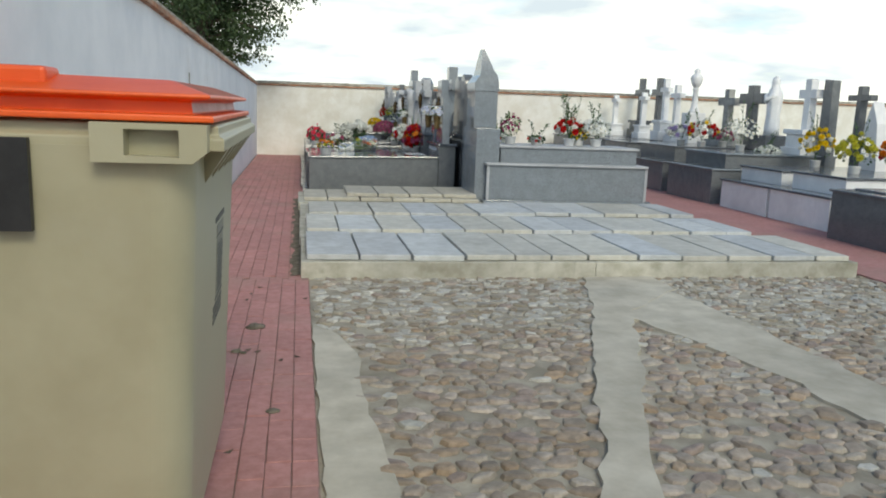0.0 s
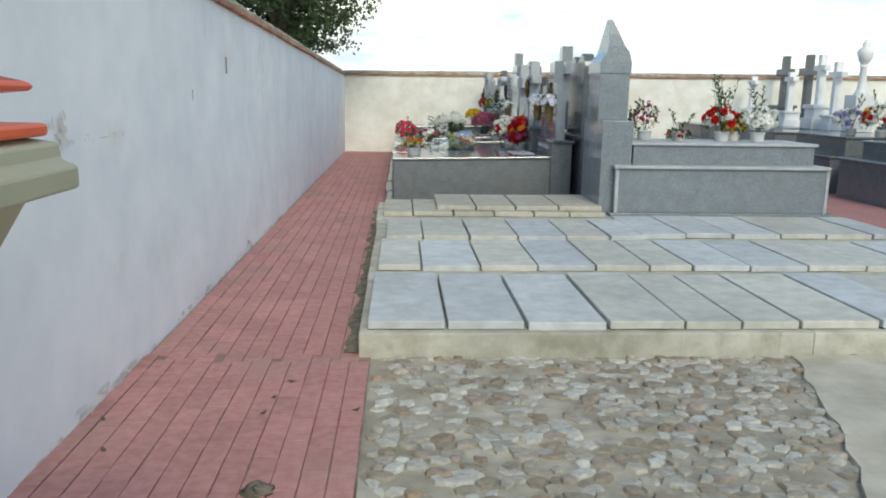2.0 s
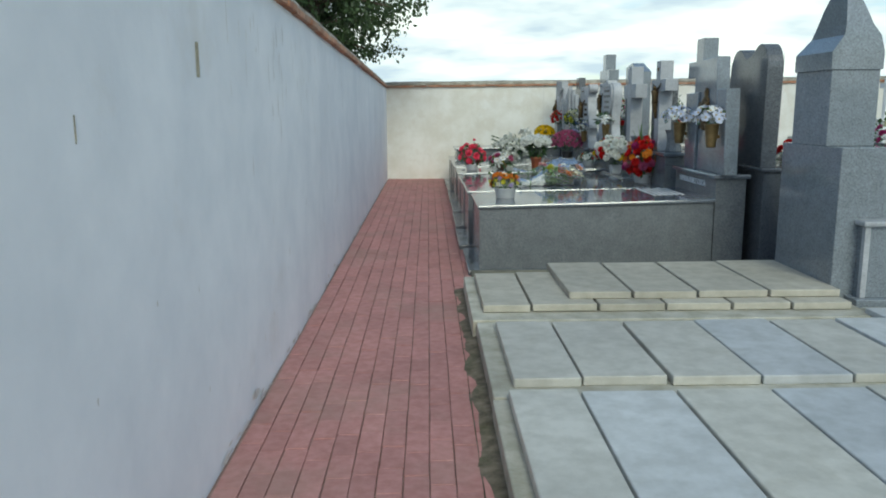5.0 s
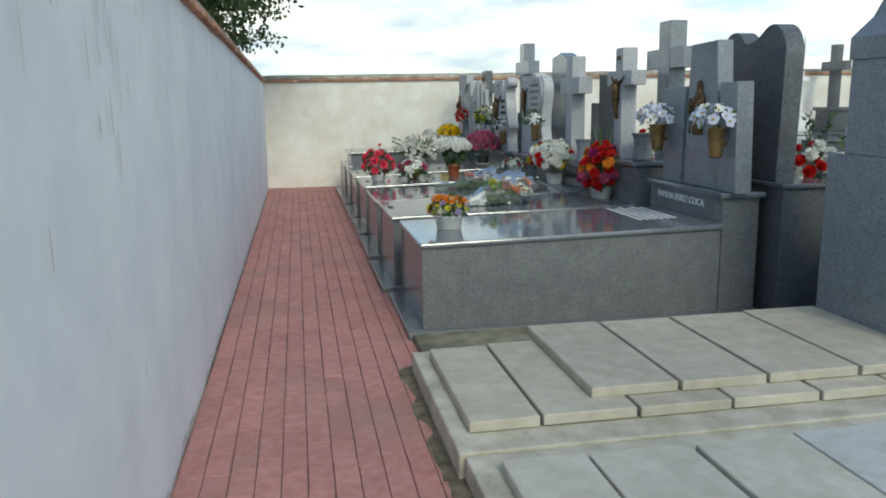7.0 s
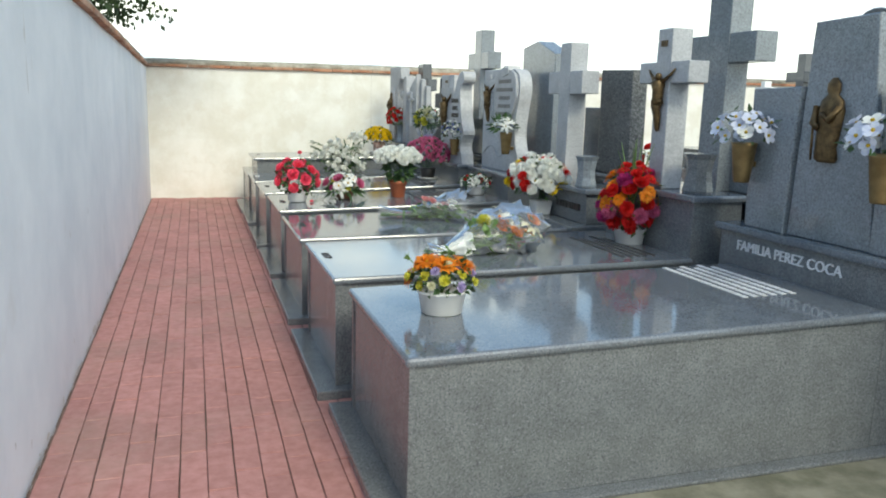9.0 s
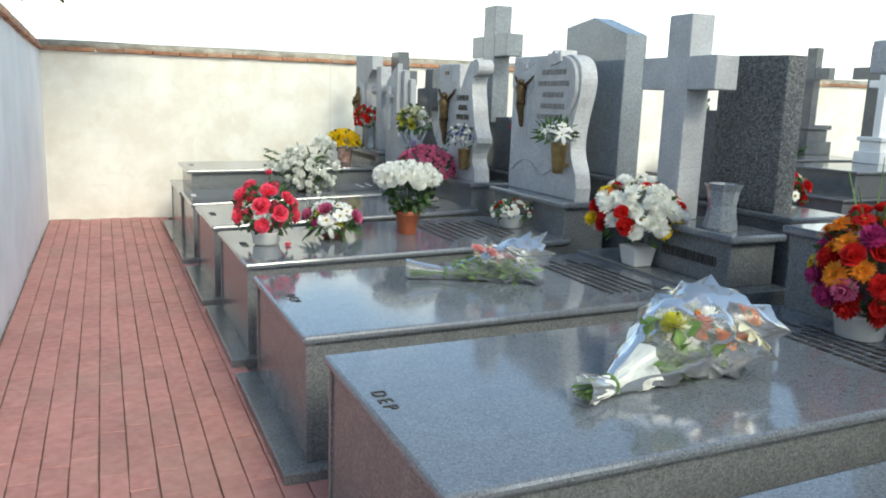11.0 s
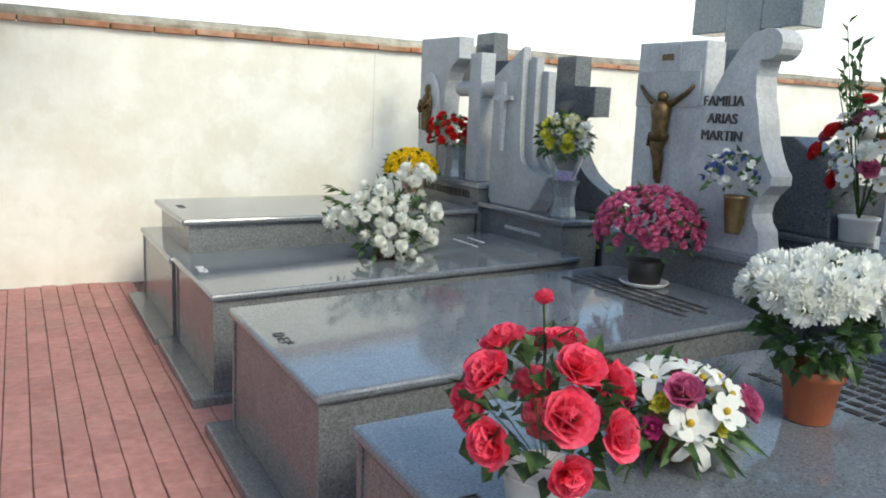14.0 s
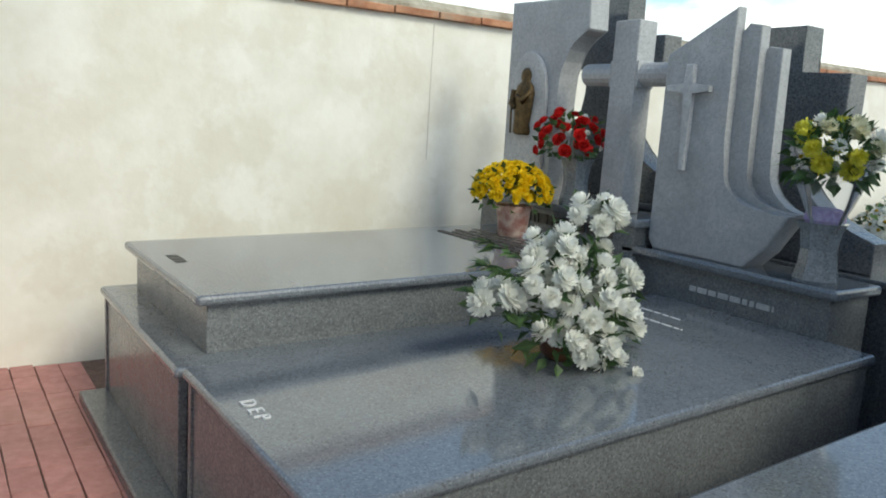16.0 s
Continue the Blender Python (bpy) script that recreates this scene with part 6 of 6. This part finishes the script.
bm.faces.new(lo[::-1]), bm.faces.new(hi)
for i in range(4):
    bm.faces.new((lo[i], lo[(i + 1) % 4], hi[(i + 1) % 4], hi[i]))
bmesh.ops.bevel(bm, geom=[e for e in bm.edges if abs(e.verts[0].co.z - e.verts[1].co.z) > 0.5], offset=0.11, segments=14, affect="EDGES", profile=0.5)
part("body", bm, "bin", bin_, smooth=False)
bm = B()
prof = [(0.0, 1.262), (0.0, 1.292), (0.014, 1.300), (0.016, 1.322), (0.050, 1.330), (0.075, 1.330), (0.075, 1.262)]
rim = []
for o, z in prof:
    rim.append([bm.verts.new((x, y, z)) for x, y in ((bx0 + o, by0 + 0.04 + o), (bx1 - o, by0 + 0.04 + o), (bx1 - o, by1 - o), (bx0 + o, by1 - o))])
for a, b in zip(rim, rim[1:] + rim[:1]):
    for i in range(4):
        bm.faces.new((a[i], a[(i + 1) % 4], b[(i + 1) % 4], b[i]))
bmesh.ops.bevel(bm, geom=[e for e in bm.edges if abs(e.verts[0].co.z - e.verts[1].co.z) < 1e-5 and e.verts[0].co.z < 1.33], offset=0.004, segments=2, affect="EDGES", profile=0.5)
part("rim", bm, "bin", bin_)
# grip block with its pocket on the short side
bm = B()
gx0, gx1, gz0, gz1 = -0.50, -0.235, 1.235, 1.326
pts = [(gx0, gz0), (-0.27, gz0), (gx1, 1.262), (gx1, gz1), (gx0, gz1)]
outer = [bm.verts.new((x, by0 - 0.012, z)) for x, z in pts]
hole = [bm.verts.new((x, by0 - 0.012, z)) for x, z in ((-0.425, 1.252), (-0.30, 1.249), (-0.30, 1.312), (-0.425, 1.312))]
deep = [bm.verts.new((q.co.x * 0.98 - 0.006, by0 + 0.036, q.co.z)) for q in hole]
back = [bm.verts.new((q.co.x, by0 + 0.06, q.co.z)) for q in outer]
for i in range(4):
    bm.faces.new((hole[i], hole[(i + 1) % 4], deep[(i + 1) % 4], deep[i]))
bm.faces.new(deep)
for i in range(5):
    bm.faces.new((outer[i], outer[(i + 1) % 5], back[(i + 1) % 5], back[i]))
for q in ((outer[0], outer[1], hole[1], hole[0]), (outer[1], outer[2], outer[3], hole[2], hole[1]), (outer[3], outer[4], hole[3], hole[2]), (outer[4], outer[0], hole[0], hole[3])):
    bm.faces.new(q)
part("grip", bm, "bin", bin_)
# triangular ribs under the rim
for y in (3.18, 3.37, 3.56, 3.75, 3.94, 4.12):
    bm = B()
    v = [bm.verts.new(p) for p in ((bx1 - 0.004, y - 0.11, 1.264), (bx1 - 0.004, y - 0.02, 1.264), (bx1 - 0.085, y + 0.045, 1.264), (bx1 - 0.085, y - 0.06, 1.264), (bx1 - 0.085, y, 1.150))]
    for q in ((0, 1, 2, 3), (0, 1, 4), (1, 2, 4), (2, 3, 4), (3, 0, 4)):
        bm.faces.new([v[i] for i in q])
    part("stiffening_rib", bm, "bin", bin_)
# lid
bm = B()
lx0, lx1, ly0, ly1 = bx0 + 0.02, bx1 - 0.022, by0 + 0.018, by1 - 0.03
rings = [[(lx0, ly0, 1.330), (lx1, ly0, 1.330), (lx1, ly1, 1.330), (lx0, ly1, 1.330)], [(lx0, ly0, 1.348), (lx1, ly0, 1.348), (lx1, ly1, 1.348), (lx0, ly1, 1.348)],
         [(lx0 + 0.03, ly0 + 0.06, 1.350), (lx1 - 0.055, ly0 + 0.06, 1.350), (lx1 - 0.055, ly1 - 0.03, 1.350), (lx0 + 0.03, ly1 - 0.03, 1.350)], [(lx0 + 0.03, ly0 + 0.06, 1.384), (lx1 - 0.060, ly0 + 0.06, 1.384), (lx1 - 0.060, ly1 - 0.03, 1.384), (lx0 + 0.03, ly1 - 0.03, 1.384)],
         [(lx0 + 0.02, ly0 + 0.012, 1.392), (lx1 - 0.008, ly0 + 0.012, 1.392), (lx1 - 0.008, ly1 - 0.012, 1.392), (lx0 + 0.02, ly1 - 0.012, 1.392)], [(lx0 + 0.02, ly0 + 0.012, 1.402), (lx1 - 0.008, ly0 + 0.012, 1.402), (lx1 - 0.008, ly1 - 0.012, 1.402), (lx0 + 0.02, ly1 - 0.012, 1.402)],
         [(lx0 + 0.10, ly0 + 0.20, 1.448), (lx1 - 0.12, ly0 + 0.16, 1.440), (lx1 - 0.12, ly1 - 0.16, 1.440), (lx0 + 0.10, ly1 - 0.20, 1.448)]]
rv = [[bm.verts.new(p) for p in r] for r in rings]
for a, b in zip(rv, rv[1:]):
    for i in range(4):
        f = bm.faces.new((a[i], a[(i + 1) % 4], b[(i + 1) % 4], b[i]))
        # the recessed band on the +x side is a paler orange
        if a is rv[2] and i == 1:
            f.material_index = 1
        # the +x slope and the top get the orange with painted-in shade
        if b is rv[-1] and i == 1:
            f.material_index = 2
bm.faces.new(rv[-1]).material_index = 2
bm.faces.new(rv[0][::-1])
bmesh.ops.bevel(bm, geom=[e for e in bm.edges if e.calc_length() > 0.15], offset=0.005, segments=2, affect="EDGES", profile=0.5)
lid_ = part("lid", bm, ["lid", "lid_pale", "lid_shaded"], bin_, "orange plastic lid, paler along one edge, shade painted on top")
bm = B()
box(bm, -0.80, -0.62, by0 + 0.10, by0 + 0.22, 1.40, 1.462, 0.012)
part("lid_handle", bm, "lid", lid_)
bm = B()
box(bm, -0.76, -0.642, by0 + 0.0085, by0 + 0.03, 1.07, 1.285)
part("dark_panel", bm, "black", bin_, "black panel on the short side")


def on_side(y, z):
    """A place on the sloping long side of the container."""
    f = (z - 0.14) / 1.13
    return bx1 - 0.12 + 0.045 * f


def side_bar(ya, yb, z0, z1, m, slope=0.0, out=0.002):
    bm = B()
    v = [bm.verts.new((on_side(y, z) + out, y, z)) for y, z in ((ya, z0), (yb, z0 + slope), (yb, z1 + slope), (ya, z1))]
    w_ = [bm.verts.new((q.co.x - 0.006, q.co.y, q.co.z)) for q in v]
    bm.faces.new(v), bm.faces.new(w_[::-1])
    for i in range(4):
        bm.faces.new((v[i], v[(i + 1) % 4], w_[(i + 1) % 4], w_[i]))
    return part("printed_mark", bm, m, bin_)


y = 3.49
for wdt in (0.05, 0.012, 0.10, 0.09):
    side_bar(y, y + wdt, 0.998, 1.016, "print")
    y += wdt + 0.008
side_bar(3.535, 3.745, 0.955, 0.985, "print_grey")
side_bar(3.53, 3.75, 0.944, 0.951, "print")
side_bar(3.54, 3.74, 0.756, 0.938, "print_grey")
for z in [0.765 + 0.0135 * i for i in range(12)]:
    side_bar(3.55 + 0.01 * (z * 100 % 2), 3.73 - 0.02 * (z * 70 % 2), z, z + 0.005, "print", 0.0, 0.004)
side_bar(3.52, 3.75, 0.737, 0.747, "print")
for z in (0.712, 0.690, 0.668):
    y = 3.47
    for wdt in (0.06, 0.03, 0.08, 0.06):
        side_bar(y, y + wdt, z, z + 0.014, "print")
        y += wdt + 0.012
for x in (bx0 + 0.16, bx1 - 0.18):
    for y in (by0 + 0.20, by1 - 0.20):
        bm = B()
        tube(bm, [(x - 0.022, y, 0.075), (x + 0.022, y, 0.075)], [0.075, 0.075], 18)
        box(bm, x - 0.03, x + 0.03, y - 0.03, y + 0.03, 0.08, 0.15, 0.004)
        part("castor", bm, "black", bin_, "black rubber castor")

bin_.scale.z = 1.03
lid_.scale.z, lid_.location.z = 0.9, 0.133

# ---- tree behind the wall ----
tree = thing("tree", (-2.75, 21.0, -0.09), "dark green broadleaf tree leaning over the wall", "tree")
TR = random.Random(4)
bm = B()
tube(bm, [(-2.75, 21.0, -0.09), (-2.70, 20.95, 1.0), (-2.55, 20.5, 2.4), (-2.05, 20.2, 3.7)], [0.20, 0.17, 0.14, 0.10], 10)
part("trunk", bm, "bark", tree, smooth=True)
tips = []
for i in range(40):
    a, e = TR.uniform(0, 6.28), TR.uniform(-0.25, 1.2)
    st = Vector((-2.55, 20.4, 2.5)).lerp(Vector((-2.05, 20.2, 3.7)), TR.random())
    ln = TR.uniform(1.2, 2.35)
    d = Vector((math.cos(a) * math.cos(e), math.sin(a) * math.cos(e), math.sin(e)))
    mid, end = st + d * ln * 0.5 + Vector((0, 0, 0.12)), st + d * ln
    end.x = min(end.x, -0.02)
    bm = B()
    tube(bm, [st, mid, end], [0.045, 0.028, 0.010], 6)
    part("limb", bm, "bark", tree)
    tips += [mid.lerp(end, f) for f in (0.0, 0.35, 0.7, 1.0)]
verts, faces = [], []
for tip in tips:
    for c in range(7):
        ctr = tip + Vector((TR.gauss(0, 0.20), TR.gauss(0, 0.20), TR.gauss(0, 0.17)))
        for j in range(26):
            p = ctr + Vector((TR.gauss(0, 0.10), TR.gauss(0, 0.10), TR.gauss(0, 0.085)))
            if p.z < 2.35 and p.x > -1.6:
                continue
            q = Euler((TR.uniform(0, 6.28), TR.uniform(0, 6.28), TR.uniform(0, 6.28))).to_quaternion()
            ln, w_ = TR.uniform(0.06, 0.11), TR.uniform(0.020, 0.034)
            k = len(verts)
            verts += [tuple(p + q @ Vector(v)) for v in ((0, 0, 0), (ln * 0.5, w_, 0.006), (ln, 0, 0), (ln * 0.5, -w_, 0.006))]
            faces.append((k, k + 1, k + 2, k + 3))
me = bpy.data.meshes.new("m")
o = origin(tree)
me.from_pydata([tuple(Vector(v) - o) for v in verts], [], faces)
me.materials.append(M["leaf_tree"])
crown = new("crown", me)
crown.parent = tree
tagged(crown, "many small dark green leaves", kind="stuff")

# ---- small litter on the path ----
for x, y, s in ((-0.29, 5.81, 0.055), (-0.135, 4.40, 0.028), (-0.37, 5.32, 0.030), (-0.33, 5.29, 0.016)):
    bm = B()
    bmesh.ops.create_icosphere(bm, subdivisions=3, radius=s, matrix=Matrix.Translation((x, y, 0.004)))
    for q in bm.verts:
        n3 = Vector(noise.noise_vector(q.co * 38))
        q.co += s * 0.5 * n3
        q.co.z = max(0.0, 0.4 * q.co.z)
    solid("dry_clump", bm, "edge", "dark dry clump of earth lying on the pavers", "litter", smooth=True)
for i in range(16):
    x, y = FR.uniform(-1.1, 0.05), FR.uniform(3.4, 7.2)
    bm = B()
    d = FR.uniform(0, 6.28)
    v = [bm.verts.new((x + 0.022 * math.cos(d + a) * r, y + 0.022 * math.sin(d + a) * r, 0.004 + h)) for a, r, h in ((0, 1.2, 0.006), (1.2, 0.5, 0.001), (3.14, 1.1, 0.008), (4.6, 0.5, 0.0))]
    bm.faces.new(v)
    r = bmesh.ops.extrude_face_region(bm, geom=bm.faces[:])
    bmesh.ops.translate(bm, vec=(0, 0, -0.002), verts=[g for g in r["geom"] if isinstance(g, bmesh.types.BMVert)])
    tagged(solid("dry_leaf", bm, "bark", "small dry brown leaf lying on the pavers", "leaf"), group="fallen leaves")


# ---- pavers, laid last ----
def pavers():
    """Red clay pavers in columns along the path; the stretch walked beside the tombs is piece by piece, the rest one mesh."""
    rg = random.Random(21)
    one = B()
    box(one, -0.0502, 0.0502, -0.1033, 0.1033, -0.045, 0.0, 0.003)
    me = mesh_of(one, "paver")
    verts, faces = [], []
    base = [tuple(q.co) for q in me.vertices]
    polys = [tuple(p.vertices) for p in me.polygons]
    made = 0
    for i in range(40):
        x = 0.0575 - 0.105 * i if i < 12 else 0.0575 + 0.105 * (i - 11)
        if i >= 12 and x > 2.4:
            break
        y = -2.0 + rg.uniform(0, 0.21) if i < 12 else 12.78
        while y < WY - 0.1:
            yc = y + 0.105
            y += 0.2085
            if yc < 7.3:
                x = 0.010 - 0.105 * i
            elif i < 12:
                x = 0.0575 - 0.105 * i
            if i == 0 and 7.25 < yc < 12.75:
                continue
            if i >= 12 and not (14.45 < yc < 14.56 or 15.68 < yc < 15.86 or 17.08 < yc < 17.26 or 18.48 < yc < 18.6 or 19.85 < yc < 20.0):
                continue
            dx, dz = rg.uniform(-0.0015, 0.0015), rg.uniform(-0.0035, 0.0015)
            turn = rg.uniform(-0.008, 0.008)
            if i < 12 and 12.2 < yc < 17.3 and made < 300:
                ob = new("paver", me)
                ob.parent = path
                ob.matrix_basis = Matrix.Translation((x + dx, yc, dz)) @ Matrix.Rotation(turn, 4, "Z")
                made += 1
            else:
                k = len(verts)
                verts += [(p[0] + x + dx - turn * p[1], p[1] + yc, p[2] + dz) for p in base]
                faces += [tuple(k + j for j in p) for p in polys]
    rest = bpy.data.meshes.new("m")
    rest.from_pydata(verts, [], faces)
    rest.materials.append(M["paver"])
    ob = new("more_pavers", rest)
    ob.parent = path
    tagged(ob, "red clay pavers", kind="stuff")


pavers()


def cobbles():
    """Stones bedded in mortar, in uneven courses: pale split ones near the terrace, brown rounded ones before it."""
    rg = random.Random(8)
    shapes = {}
    for key, tops in (("cobble", ((1.0, -0.6), (0.98, 0.30), (0.86, 0.80), (0.55, 1.0))), ("cobble_pale", ((1.0, -0.6), (0.97, 0.45), (0.88, 0.92), (0.50, 1.0)))):
        for s in range(10):
            bm = B()
            sides = (8 + s % 3) if key == "cobble" else (5 + s % 3)
            turns = [2 * math.pi * (k + rg.uniform(-0.30, 0.30)) / sides for k in range(sides)]
            reach = [rg.uniform(0.80, 1.10) if key == "cobble" else rg.uniform(0.68, 1.18) for _ in turns]
            rings = []
            for r, z in tops:
                rings.append([bm.verts.new((r * q * math.cos(a), r * q * math.sin(a), z + (0.18 * math.cos(a + s) if z > 0.5 else 0))) for a, q in zip(turns, reach)])
            for lo, hi in zip(rings, rings[1:]):
                for k in range(sides):
                    bm.faces.new((lo[k], lo[(k + 1) % sides], hi[(k + 1) % sides], hi[k]))
            bm.faces.new(rings[-1])
            shapes.setdefault(key, []).append(mesh_of(bm, key, key == "cobble"))
    data = {key: [([tuple(q.co) for q in me.vertices], [tuple(p.vertices) for p in me.polygons]) for me in group] for key, group in shapes.items()}
    rest = {"cobble": ([], []), "cobble_pale": ([], [])}
    made = 0
    y = 1.6
    while y < 7.28:
        pale = y > 5.35
        dy = rg.uniform(0.052, 0.085) if pale else rg.uniform(0.068, 0.108)
        x = 0.075 + rg.uniform(0, 0.05)
        while x < 7.2:
            dx = rg.uniform(0.045, 0.125) if pale else rg.uniform(0.065, 0.165)
            xc, yc = x + dx / 2, y + dy / 2 + 0.02 * noise.noise((x * 1.2, y, 0.0)) + rg.uniform(-0.018, 0.018)
            x += dx
            worn = noise.noise((xc * 1.1, yc * 1.1, 7.0))
            if any(inside(xc, yc, p) for p in STRIPS) or (xc > 5.3 and yc > 6.5) or rg.random() < (0.20 if pale else 0.07) + 0.25 * max(0.0, -worn):
                continue
            key = "cobble_pale" if rg.random() < (0.85 if yc > 5.75 else 0.5 if yc > 5.35 else 0.04) else "cobble"
            h = (0.010 + 0.010 * rg.random() if key == "cobble_pale" else 0.014 + 0.010 * rg.random()) + 0.004 * worn
            grow = 1.12 if pale else 1.0
            sx, sy, a = grow * dx * rg.uniform(0.46, 0.58), grow * dy * rg.uniform(0.46, 0.60), rg.uniform(-0.7, 0.7)
            j = rg.randrange(10)
            if 0.3 < xc < 2.2 and 4.6 < yc < 7.2 and made < 300 and rg.random() < 0.6:
                ob = new("cobble", shapes[key][j])
                ob.parent = yard
                ob.matrix_basis = Matrix.Translation((xc, yc, -0.024)) @ Matrix.Rotation(a, 4, "Z") @ Matrix.Diagonal((sx, sy, h, 1))
                made += 1
            else:
                verts, faces = rest[key]
                k = len(verts)
                ca, sa = math.cos(a), math.sin(a)
                verts += [(xc + ca * p[0] * sx - sa * p[1] * sy, yc + sa * p[0] * sx + ca * p[1] * sy, -0.024 + p[2] * h) for p in data[key][j][0]]
                faces += [tuple(k + q for q in f) for f in data[key][j][1]]
        y += dy
    for key, (verts, faces) in rest.items():
        me = bpy.data.meshes.new("m")
        me.from_pydata(verts, [], faces)
        me.materials.append(M[key])
        ob = new("more_cobbles", me)
        ob.parent = yard
        tagged(ob, "pale split stones" if key == "cobble_pale" else "brown rounded river cobbles", kind="stuff")


cobbles()
